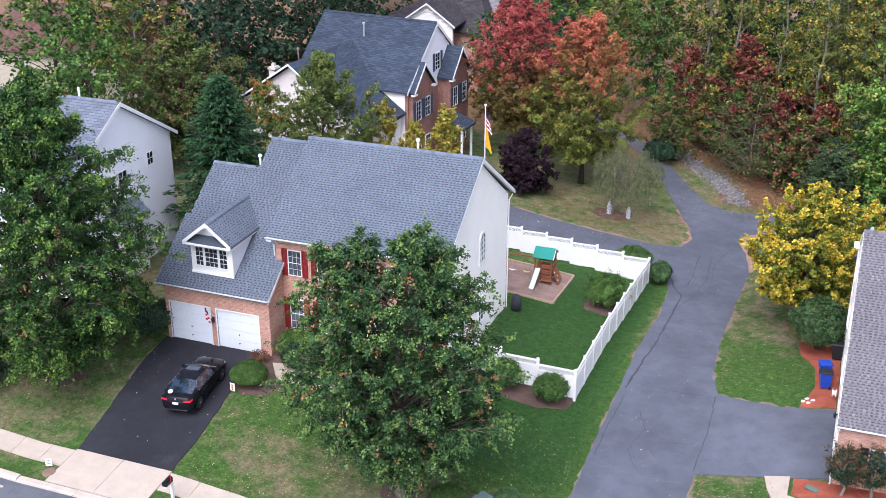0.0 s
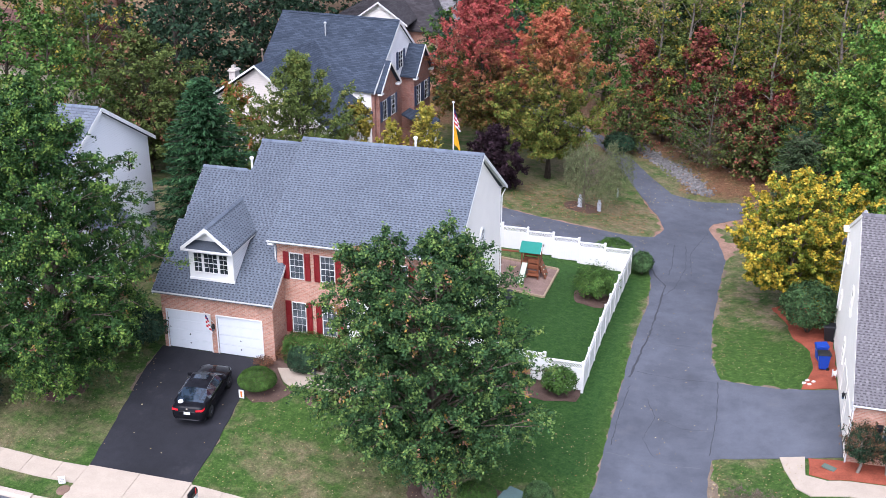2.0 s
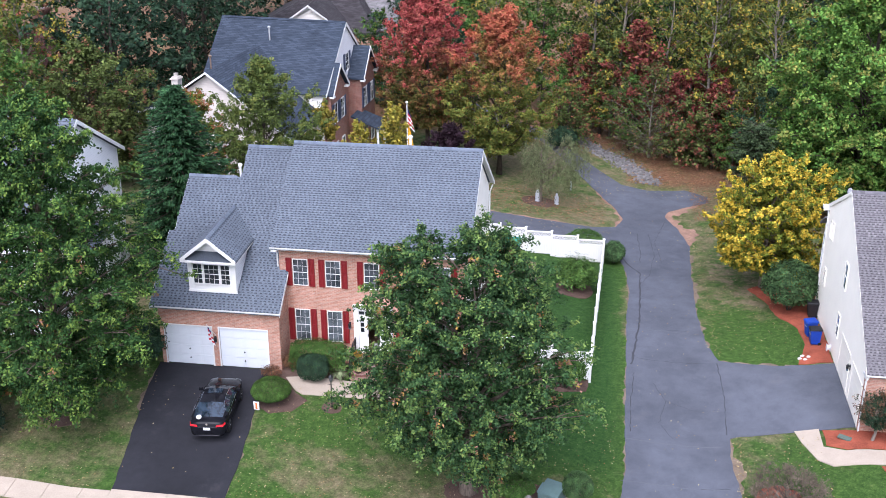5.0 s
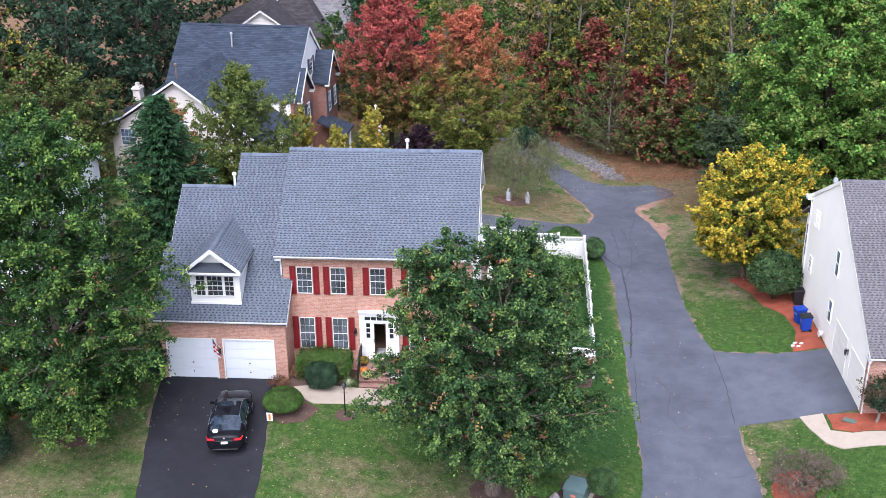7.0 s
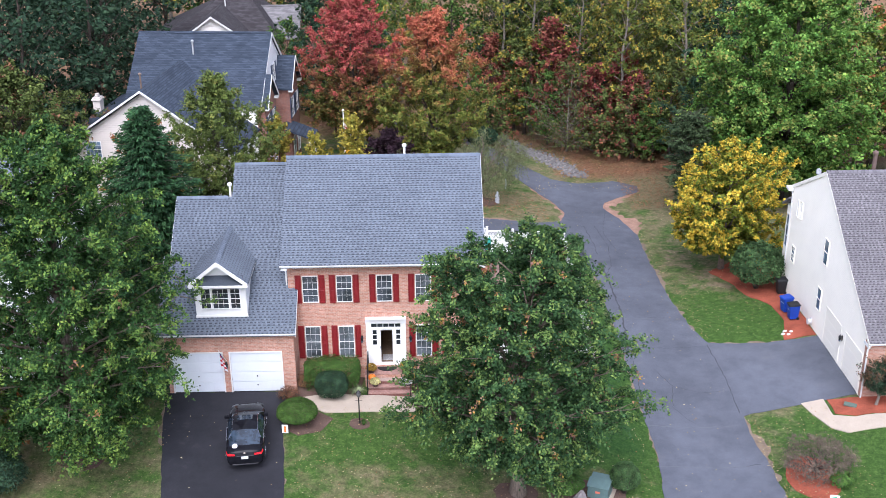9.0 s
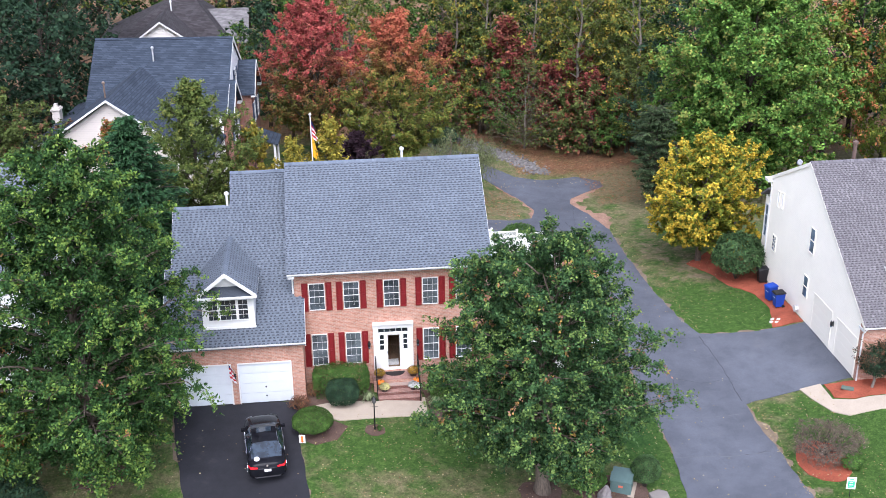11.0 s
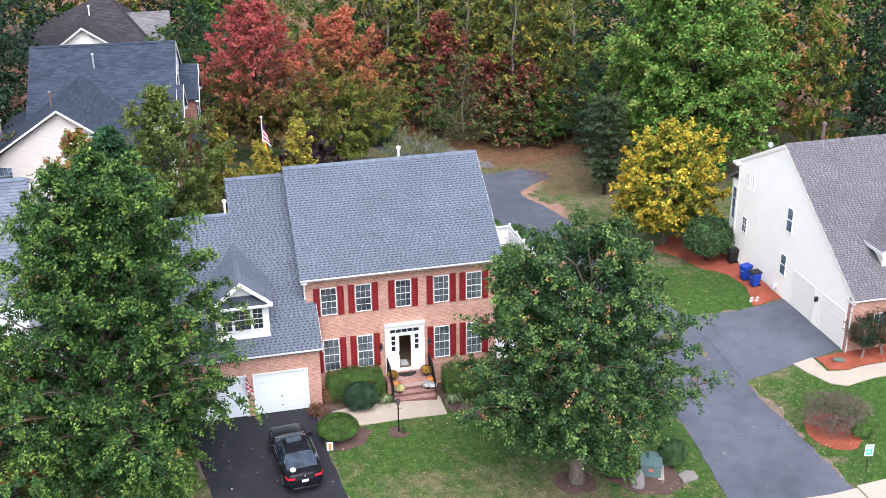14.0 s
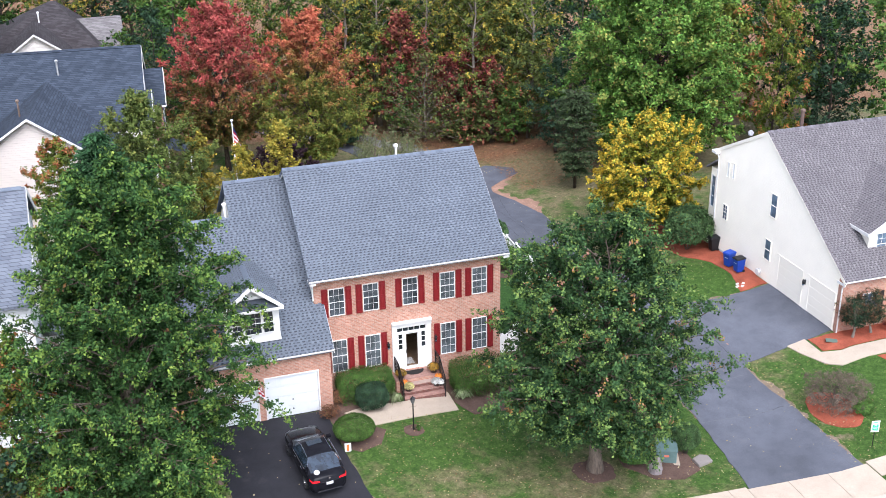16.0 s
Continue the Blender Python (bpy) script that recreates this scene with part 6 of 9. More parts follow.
def crown_points(rng, prof, h0, h1, radius, clumps, per, rc, inner=0.35, squash=0.75, hang=0.0, lop=0.12, space=0.8, tight=0.1, subs=16):
    """Clumps of leaves within a turned outline, kept apart so that gaps stay between them. prof(u) is the crown's half width over its height. Gives leaf places, outward ways and clump centres."""
    cs, k = np.zeros((0, 3)), 0
    wob = rng.uniform(-1, 1, 8)
    while len(cs) < clumps and k < clumps * 14:
        k += 1
        u = rng.uniform(0, 1)
        r = prof(u)
        if rng.uniform() > r:
            continue
        a = rng.uniform(0, 2 * math.pi)
        edge = radius * r * (1 + lop * (math.sin(2 * a + 5 * u + wob[0] * 3) + 0.7 * math.sin(5 * a + wob[1] * 6 + 7 * u)))
        d = edge * (inner + (1 - inner) * rng.uniform() ** 0.4)
        c = np.array((d * math.cos(a), d * math.sin(a), h0 + (h1 - h0) * u))
        if len(cs) and np.min(np.sum((cs - c) ** 2, 1)) < (rc * space * (0.75 if k > clumps * 7 else 1.0)) ** 2:
            continue
        cs = np.vstack([cs, c])
    base = len(cs)
    extra = []
    for _ in range(max(3, clumps // 16)):
        u = rng.uniform(0.03, 0.97)
        a = rng.uniform(0, 2 * math.pi)
        d = radius * prof(u) * rng.uniform(1.02, 1.2)
        extra.append((d * math.cos(a), d * math.sin(a), h0 + (h1 - h0) * u))
    cs = np.vstack([cs, np.array(extra)])
    n = len(cs)
    rad = rc * rng.uniform(0.6, 1.45, n)
    rad[base:] *= 0.5
    idx = np.repeat(np.arange(n), subs)
    d = unit(rng.normal(0, 1, (len(idx), 3)))
    mid = np.array([0, 0, h0 + 0.35 * (h1 - h0)])
    away = unit(cs - mid)[idx]
    d = unit(d + away * 0.75 + np.array([0, 0, 0.3]))
    sp = cs[idx] + d * (rad[idx] * rng.uniform(0.4, 1.12, len(idx)))[:, None] * np.array([1, 1, squash])
    if hang:
        sp[:, 2] -= hang * rng.uniform(0, 1, len(idx)) ** 2 * (rad[idx] / rc)
    k = max(1, per // subs)
    li = np.repeat(np.arange(len(idx)), k)
    along = unit(d + np.array([0, 0, -0.35]))[li]
    p = sp[li] + rng.normal(0, tight * rc, (len(li), 3)) * np.array([1, 1, 0.6]) + along * (rng.uniform(-0.15, 0.15, len(li)) * rc)[:, None]
    return p, unit(d[li] + (p - sp[li]) / (0.2 * rc)), cs


def wood(rng, cs, h0, top, trunk_r, limbs, base=-0.3, lean=0.0):
    """Trunk and limbs that reach out to some of the clumps."""
    s = Shape()
    n = 7
    pts = [(lean * i / n + rng.normal(0, 0.05) * i / 3, rng.normal(0, 0.05) * i / 3, base + (top - base) * i / n) for i in range(n + 1)]
    s.tube(pts, [trunk_r * (1.45 if i == 0 else 1.0) * (1 - 0.82 * i / n) for i in range(n + 1)], 9)
    if len(cs):
        pick = rng.choice(len(cs), min(limbs, len(cs)), replace=False)
        for k in pick:
            c = cs[k]
            reach = math.hypot(c[0], c[1])
            z0 = max(h0 * 0.7, min(top * 0.85, c[2] - reach * 0.75))
            q = np.array([lean * z0 / top, 0, z0])
            m = (q + c) / 2 + np.array([0, 0, -0.08 * reach])
            r0 = trunk_r * 0.42 * (1 - 0.6 * z0 / top)
            s.tube([q, q * 0.6 + m * 0.4, m, (m + c) / 2 + np.array([0, 0, 0.1]), c], [r0, r0 * 0.8, r0 * 0.55, r0 * 0.35, r0 * 0.12], 5)
    return s


def broad(u):
    return max(0.05, (0.52 + 0.48 * min(1, u / 0.25)) * (1 - max(0.0, u - 0.45) / 0.55) ** 0.45)


def spire(u):
    return max(0.03, (0.62 + 0.38 * min(1, u / 0.25)) * (1 - max(0.0, u - 0.28) / 0.72 * 0.97) ** 0.5)


def dome(u):
    return max(0.02, min(1.0, (1 - abs(2 * (u - 0.42)) ** 2.4) if u > 0.42 else 0.62 + 0.38 * (u / 0.42) ** 0.8)) ** 0.62


def egg(u):
    return max(0.02, math.sin(math.pi * (0.12 + 0.86 * u ** 0.8))) ** 0.8


def cone(u):
    return max(0.03, (1 - u) ** 0.85 * min(1, 0.45 + u * 4))


def column(u):
    return max(0.05, math.sin(math.pi * (0.1 + 0.88 * u)) ** 0.5)


def tree_data(seed, prof, h0, h1, radius, clumps, per, rc, size, mat, bark, trunk_r, limbs, droop=0.3, wide=0.44, **kw):
    rng = np.random.default_rng(seed)
    p, d, cs = crown_points(rng, prof, h0, h1, radius, clumps, per, rc, **kw)
    crown = quads_mesh("crown", leaves(rng, p, d, size, droop, wide=wide), mat)
    return crown, wood(rng, cs, h0, h0 + (h1 - h0) * 0.66, trunk_r, limbs).mesh("trunk", bark, True)


def plant_tree(data, name, label, at, rz=0, scale=1.0, sz=None, category="tree", group=""):
    ob = thing(name, label, category, (at[0], at[1], height(at[0], at[1]) if len(at) < 3 else at[2]), rz, group)
    ob.scale = (scale, scale, sz or scale)
    part("crown", data[0], None, ob)
    part("trunk", data[1], None, ob)
    return ob


# Oaks: yellow-green shoots set pale over dark inner leaves, painting crown light and shade.
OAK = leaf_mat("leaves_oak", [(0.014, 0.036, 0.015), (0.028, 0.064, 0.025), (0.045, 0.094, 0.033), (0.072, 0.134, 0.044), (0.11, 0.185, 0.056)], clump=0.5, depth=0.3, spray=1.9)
OAK_LIT_TIP = leaf_mat("leaves_oak_lit_shoots", [(0.064, 0.128, 0.038), (0.11, 0.185, 0.05), (0.168, 0.245, 0.062), (0.235, 0.285, 0.075)], clump=0.6, depth=0.25)
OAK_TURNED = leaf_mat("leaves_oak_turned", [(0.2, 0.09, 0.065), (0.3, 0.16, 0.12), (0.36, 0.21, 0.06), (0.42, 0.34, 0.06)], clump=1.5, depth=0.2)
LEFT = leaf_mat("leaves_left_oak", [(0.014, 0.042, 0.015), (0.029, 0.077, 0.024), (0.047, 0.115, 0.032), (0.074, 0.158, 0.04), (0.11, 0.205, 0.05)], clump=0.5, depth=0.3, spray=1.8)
LEFT_LIT_TIP = leaf_mat("leaves_left_oak_lit_shoots", [(0.08, 0.17, 0.038), (0.13, 0.24, 0.05), (0.19, 0.3, 0.058), (0.26, 0.34, 0.07)], clump=0.6, depth=0.25)
YELLOW = leaf_mat("leaves_yellow", [(0.48, 0.32, 0.03), (0.62, 0.43, 0.04), (0.72, 0.51, 0.06), (0.76, 0.57, 0.1)], clump=0.7, depth=0.25)
YELLOW_GREEN = leaf_mat("leaves_yellow_green", [(0.1, 0.15, 0.026), (0.17, 0.22, 0.032), (0.3, 0.31, 0.04), (0.48, 0.41, 0.045)], clump=0.7, depth=0.3)
RED = leaf_mat("leaves_red_maple", [(0.075, 0.12, 0.03), (0.13, 0.16, 0.036), (0.22, 0.15, 0.045), (0.32, 0.14, 0.06)], [(0.27, 0.055, 0.05), (0.4, 0.085, 0.08), (0.5, 0.15, 0.11), (0.36, 0.15, 0.07)], (4.0, 11.0), clump=0.6, depth=0.25, spray=1.6)
RED_TIP = leaf_mat("leaves_red_maple_shoots", [(0.12, 0.15, 0.036), (0.24, 0.14, 0.05), (0.36, 0.15, 0.06)], [(0.4, 0.06, 0.055), (0.5, 0.095, 0.085), (0.54, 0.18, 0.13)], (2.5, 9.5), clump=0.6, depth=0.2)
RED2 = leaf_mat("leaves_orange_maple", [(0.08, 0.13, 0.03), (0.14, 0.19, 0.038), (0.22, 0.22, 0.045), (0.3, 0.2, 0.05)], [(0.34, 0.085, 0.05), (0.46, 0.12, 0.075), (0.52, 0.18, 0.09), (0.3, 0.17, 0.05)], (6.0, 13.0), clump=0.6, depth=0.25, spray=1.6)
RED2_TIP = leaf_mat("leaves_orange_maple_shoots", [(0.13, 0.19, 0.036), (0.2, 0.23, 0.042), (0.34, 0.17, 0.05)], [(0.42, 0.085, 0.055), (0.5, 0.13, 0.085), (0.46, 0.19, 0.08)], (4.5, 12.0), clump=0.6, depth=0.2)
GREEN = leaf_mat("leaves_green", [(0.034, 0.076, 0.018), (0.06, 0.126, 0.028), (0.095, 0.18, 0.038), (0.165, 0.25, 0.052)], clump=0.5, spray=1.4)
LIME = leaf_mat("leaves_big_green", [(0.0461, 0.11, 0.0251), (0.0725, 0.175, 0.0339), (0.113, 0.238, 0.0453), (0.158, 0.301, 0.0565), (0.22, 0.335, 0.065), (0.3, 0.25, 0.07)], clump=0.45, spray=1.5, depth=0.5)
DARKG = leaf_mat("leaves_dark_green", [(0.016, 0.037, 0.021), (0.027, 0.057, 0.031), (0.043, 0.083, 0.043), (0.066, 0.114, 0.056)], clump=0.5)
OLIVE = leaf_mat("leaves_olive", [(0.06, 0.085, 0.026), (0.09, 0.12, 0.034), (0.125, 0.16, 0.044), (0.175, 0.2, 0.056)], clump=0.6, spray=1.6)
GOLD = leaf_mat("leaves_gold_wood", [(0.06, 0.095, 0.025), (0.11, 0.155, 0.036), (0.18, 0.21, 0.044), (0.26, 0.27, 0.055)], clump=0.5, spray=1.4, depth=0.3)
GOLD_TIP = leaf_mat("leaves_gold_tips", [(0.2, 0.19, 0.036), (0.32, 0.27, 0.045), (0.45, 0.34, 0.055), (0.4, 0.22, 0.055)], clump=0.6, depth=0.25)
RUST = leaf_mat("leaves_rust", [(0.13, 0.075, 0.045), (0.19, 0.095, 0.055), (0.25, 0.12, 0.065), (0.14, 0.13, 0.05)], clump=0.5)
RUST_TIP = leaf_mat("leaves_rust_red", [(0.2, 0.06, 0.05), (0.29, 0.09, 0.065), (0.3, 0.17, 0.06)], clump=0.7, depth=0.25)
CRIMSON = leaf_mat("leaves_crimson", [(0.14, 0.035, 0.034), (0.2, 0.05, 0.046), (0.26, 0.085, 0.055), (0.17, 0.09, 0.042)], clump=0.5)
PURPLE = leaf_mat("leaves_purple", [(0.022, 0.013, 0.018), (0.036, 0.02, 0.028), (0.055, 0.03, 0.038)], clump=0.6, trans=0.1)
CONIFER = leaf_mat("needles_blue_green", [(0.017, 0.046, 0.02), (0.03, 0.076, 0.031), (0.048, 0.11, 0.043), (0.078, 0.155, 0.058)], clump=0.7, trans=0.05)
WILLOW = leaf_mat("leaves_willow", [(0.11, 0.13, 0.06), (0.16, 0.18, 0.085), (0.22, 0.235, 0.12)], clump=0.9)
BOX = leaf_mat("leaves_boxwood", [(0.036, 0.08, 0.02), (0.06, 0.125, 0.028), (0.09, 0.17, 0.036), (0.13, 0.215, 0.045)], clump=1.5, spray=5.0, depth=0.3)
LAUREL = leaf_mat("leaves_laurel", [(0.03, 0.062, 0.024), (0.05, 0.098, 0.036), (0.08, 0.14, 0.05), (0.13, 0.19, 0.08)], clump=1.0, spray=3.0, depth=0.5)
TWIG = leaf_mat("twigs_brown", [(0.075, 0.055, 0.042), (0.14, 0.105, 0.082), (0.21, 0.16, 0.125), (0.1, 0.1, 0.055)], clump=1.0, trans=0.0, spray=4.0)

LIME_TIP = leaf_mat("leaves_big_green_tips", [(0.14, 0.22, 0.052), (0.2, 0.28, 0.062), (0.29, 0.31, 0.07), (0.35, 0.25, 0.07)], clump=0.5, depth=0.25)
MID_GREEN = leaf_mat("leaves_mid_olive", [(0.06, 0.09, 0.026), (0.1, 0.14, 0.036), (0.145, 0.19, 0.046), (0.2, 0.235, 0.06)], clump=0.6, depth=0.25)
OLIVE_TIP = leaf_mat("leaves_olive_tips", [(0.14, 0.19, 0.045), (0.21, 0.24, 0.055), (0.28, 0.24, 0.07)], clump=0.6, depth=0.25)
d_front = grown_tree(11, broad, 2.15, 12.3, 4.35, 84, 9, 8, 26, 0.124, (OAK, OAK_LIT_TIP, OAK_TURNED), BARK, 0.32, 0.66, 0.25, 0.45, 0.62, 0.07, 0.85, 0.42, 0.025, clear=0.3, tilt=-0.7)
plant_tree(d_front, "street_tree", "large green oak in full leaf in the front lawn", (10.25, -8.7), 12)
d_left = grown_tree(12, spire, 1.7, 15.3, 5.2, 86, 10, 9, 23, 0.14, (LEFT, LEFT_LIT_TIP, OAK_TURNED), BARK, 0.34, 0.66, 0.35, 0.5, 0.52, 0.1, 0.0, 0.45, 0.01, top=0.92, tilt=1.2)
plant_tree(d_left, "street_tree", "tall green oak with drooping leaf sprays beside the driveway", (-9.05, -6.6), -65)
d_yel = grown_tree(13, dome, 1.5, 8.5, 3.5, 60, 8, 6, 28, 0.145, (YELLOW_GREEN, YELLOW), BARK, 0.18, 0.45, 0.1, 0.1, 0.85, 0.16, 0.0, 0.95, rise=(0.5, 1.4))
plant_tree(d_yel, "yellow_tree", "round golden-yellow autumn tree beside the drive", (25.3, 16.3), 0)
d_red = grown_tree(14, egg, 2.8, 13.3, 4.3, 56, 8, 6, 24, 0.155, (RED, RED_TIP), BARK_DARK, 0.2, 0.6, 0.1, 0.1, 0.72, 0.1, 0.0, 0.45, rise=(0.6, 1.5))
plant_tree(d_red, "red_maple", "crimson-topped autumn maple by the back house", (0.6, 39.5), 0)
d_red2 = grown_tree(15, egg, 2.2, 13.1, 4.2, 56, 8, 6, 24, 0.155, (RED2, RED2_TIP), BARK_DARK, 0.2, 0.6, 0.1, 0.1, 0.72, 0.1, 0.0, 0.4, rise=(0.6, 1.5))
plant_tree(d_red2, "red_maple", "orange-red autumn maple turning green below", (6.9, 36.2), 0)
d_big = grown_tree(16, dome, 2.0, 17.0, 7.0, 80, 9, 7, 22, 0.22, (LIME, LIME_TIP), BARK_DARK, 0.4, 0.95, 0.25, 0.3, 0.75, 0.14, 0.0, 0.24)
plant_tree(d_big, "big_green_tree", "huge bright green broadleaf tree at the wood's edge", (33.0, 30.2), 0)
d_con = needle_tree(17, 0.4, 12.4, 5.0, 30, 10, 34, 8, 0.3, CONIFER, BARK_DARK, 0.2, cone)
plant_tree(d_con, "conifer", "dense blue-green conifer between the houses", (-9.0, 9.8, -1.3), 0)
PINE = leaf_mat("needles_grey_green", [(0.034, 0.055, 0.026), (0.056, 0.085, 0.038), (0.085, 0.122, 0.054), (0.125, 0.165, 0.072)], clump=0.7, trans=0.05)
d_pine = needle_tree(23, 1.2, 7.6, 1.75, 13, 7, 24, 9, 0.24, PINE, BARK_DARK, 0.14, column, 0.05, 0.85)
plant_tree(d_pine, "pine", "thin dark green pine behind the yellow tree", (25.6, 28.2), 0)
d_mid = grown_tree(18, dome, 1.2, 11.4, 3.6, 60, 8, 6, 27, 0.135, (MID_GREEN, OLIVE_TIP), BARK_DARK, 0.18, 0.6, 0.1, 0.15, 0.7, 0.1, 0.0, 0.25, rise=(0.5, 1.5))
plant_tree(d_mid, "olive_tree", "dull olive-green tree behind the house", (-6.6, 18.4), 0)
CORAL = leaf_mat("leaves_coral", [(0.4, 0.13, 0.06), (0.5, 0.19, 0.08), (0.44, 0.24, 0.08)], clump=0.7, depth=0.25)
CORAL_LIME = leaf_mat("leaves_coral_lime", [(0.09, 0.15, 0.03), (0.16, 0.22, 0.036), (0.28, 0.24, 0.045)], clump=0.7, depth=0.25)
d_org = grown_tree(19, egg, 1.0, 8.9, 2.7, 34, 7, 5, 18, 0.16, (CORAL_LIME, CORAL), BARK_DARK, 0.12, 0.45, 0.1, 0.1, 0.6, 0.1, 0.0, 0.6)
plant_tree(d_org, "orange_tree", "small orange-red tree behind the conifer", (-11.4, 18.8), 0)
d_cor = grown_tree(26, egg, 0.6, 8.6, 2.5, 30, 6, 5, 16, 0.16, (CORAL_LIME, CORAL), BARK_DARK, 0.1, 0.5, 0.1, 0.1, 0.6, 0.1, 0.0, 0.5)
plant_tree(d_cor, "coral_tree", "small tree turning coral and lime beside the white house", (-13.4, -6.9), 0)
YGOLD = leaf_mat("leaves_young_gold", [(0.14, 0.16, 0.03), (0.25, 0.23, 0.04), (0.36, 0.29, 0.045), (0.44, 0.32, 0.06)], clump=0.8, spray=2.0, depth=0.25)
plant_tree(d_cor, "coral_tree", "orange and lime autumn tree at the wood's edge", (44.0, 30.0), 80, 1.15, 1.5)
d_gold = grown_tree(20, egg, 0.6, 8.6, 1.5, 26, 6, 4, 16, 0.18, (YGOLD, GOLD_TIP), BARK_DARK, 0.08, 0.4, 0.1, 0.1, 0.6, 0.1, 0.0, 1.3, rise=(0.8, 2.0))
plant_tree(d_gold, "gold_tree", "slim yellow-green young tree behind the house", (1.7, 19.6), 0, 1.0)
plant_tree(d_gold, "gold_tree", "slim yellow-green young tree behind the house", (-0.7, 19.9), 60, 0.85)
plant_tree(d_gold, "gold_tree", "slim yellow-green young tree behind the house", (-3.2, 20.5), 130, 0.95)
d_pur = grown_tree(21, dome, 0.4, 4.8, 1.9, 32, 6, 6, 18, 0.18, (PURPLE,), BARK_DARK, 0.1, 0.42, 0.1, 0.1, 0.75, 0.12, rise=(0.8, 2.0))
plant_tree(d_pur, "purple_tree", "dark purple-leaved plum tree", (3.6, 31.5), 0)
rng = np.random.default_rng(22)
pw, dw, cw = crown_points(rng, dome, 2.9, 5.5, 2.3, 40, 16, 0.5)
strands = []
for k in range(len(pw)):
    L = rng.uniform(0.8, 2.6)
    m = 14
    q = pw[k] + np.stack([dw[k][0] * 0.25 * np.linspace(0, 1, m), dw[k][1] * 0.25 * np.linspace(0, 1, m), -np.linspace(0, 1, m) * min(L, pw[k][2] - 0.7)], 1)
    strands.append(q + rng.normal(0, 0.05, q.shape))
pw = np.concatenate(strands) + np.array([0.9, 0, 0])
cw = cw + np.array([0.9, 0, 0])
d_wil = (quads_mesh("crown", leaves(rng, pw, np.tile([0.0, 0, 0.2], (len(pw), 1)), 0.13, 1.5), WILLOW), wood(rng, cw, 1.6, 5.2, 0.13, 26).mesh("trunk", BARK, True))
plant_tree(d_wil, "weeping_tree", "grey-green weeping tree on the grass island", (10.6, 31.2), 0)


def shrub(name, label, at, rx, ry, h, mat, n, size, seed, category="shrub", boxy=0.0, group="", ragged=0.08, stems=True):
    """A clipped or loose bush: leaves over a rounded body, with short stems inside."""
    rng = np.random.default_rng(seed)
    d = unit(rng.normal(0, 1, (n, 3)))
    d[:, 2] = np.abs(d[:, 2]) * rng.choice([1, 1, 1, -0.6], n)
    if boxy:
        k = np.max(np.abs(d), axis=1, keepdims=True)
        d2 = d / (k ** boxy)
    else:
        d2 = d
    bump = 1 + ragged * np.sin(d[:, :1] * 9 + seed) * np.sin(d[:, 1:2] * 8 + 2) + rng.normal(0, ragged * 0.5, (n, 1)) - 0.25 * (rng.uniform(0, 1, (n, 1)) ** 4)
    p = d2 * bump * np.array([rx, ry, h * 0.5]) + np.array([0, 0, h * 0.52])
    p[:, 2] = np.maximum(p[:, 2], 0.03)
    x, y = at[:2]
    ob = thing(name, label, category, (x, y, height(x, y)), 0, group)
    part("foliage", quads_mesh("foliage", leaves(rng, p, d, size, 0.1, 1.1), mat), None, ob)
    s = Shape()
    for i in range(6):
        a = i * 1.05
        s.tube([(0.05 * math.cos(a), 0.05 * math.sin(a), -0.05), (rx * 0.4 * math.cos(a), ry * 0.4 * math.sin(a), h * 0.45), (rx * 0.7 * math.cos(a), ry * 0.7 * math.sin(a), h * 0.75)], [0.03, 0.02, 0.008], 5)
    part("stem", s, BARK_DARK, ob)
    return ob


shrub("round_boxwood", "clipped round green boxwood by the driveway", (0.3, -4.5), 0.95, 0.9, 1.2, BOX, 15000, 0.06, 1, ragged=0.025)
shrub("hedge", "clipped green hedge under the front windows", (1.68, -1.0), 1.35, 0.75, 1.4, BOX, 15000, 0.075, 2, "hedge", 0.8, ragged=0.04)
shrub("round_shrub", "dark clipped round shrub before the hedge", (1.72, -2.15), 0.78, 0.62, 1.35, DARKG, 9000, 0.07, 3, boxy=0.4, ragged=0.04)
shrub("hedge", "clipped green hedge beside the front steps", (7.3, -1.3), 1.35, 0.95, 1.6, BOX, 15000, 0.075, 4, "hedge", 0.75, ragged=0.05)
shrub("yard_shrub", "loose green shrub in the fenced yard", (13.95, 14.3), 1.1, 1.25, 1.75, GREEN, 7000, 0.12, 5, ragged=0.3)
shrub("fence_shrub", "loose bright green shrub before the white fence", (11.6, 1.5), 0.85, 0.75, 1.5, BOX, 3200, 0.13, 6, ragged=0.14)
shrub("fence_shrub", "loose bright green shrub before the white fence", (14.1, 1.35), 0.85, 0.75, 1.5, BOX, 3200, 0.13, 7, ragged=0.14)
shrub("corner_shrub", "dark green shrub outside the fence corner", (16.2, 20.0), 0.7, 0.9, 1.4, LAUREL, 4000, 0.13, 8, ragged=0.1)
shrub("back_fence_shrub", "green shrub behind the white fence", (14.2, 21.3), 1.2, 0.8, 1.6, GREEN, 4000, 0.13, 9, ragged=0.1)
shrub("laurel_shrub", "large green laurel shrub beside the pale house", (26.3, 12.0), 1.55, 1.5, 2.9, LAUREL, 9000, 0.15, 10, ragged=0.1)
d_weep = tree_data(24, dome, 0.3, 1.75, 1.4, 130, 160, 0.34, 0.09, TWIG, BARK_DARK, 0.05, 60, hang=0.25, droop=0.8, lop=0.12, space=0.6, wide=0.14)
plant_tree(d_weep, "weeping_shrub", "grey-brown twiggy shrub on the round red bed", (23.8, -7.2), 0, category="shrub")
d_myr = grown_tree(25, dome, 0.9, 2.4, 0.8, 26, 5, 4, 13, 0.08, (DARKG, RUST), PALE_BARK, 0.09, 0.3, 0.0, 0.05, 0.5, 0.1, 0.0, 0.6, rise=(1.5, 3.0))
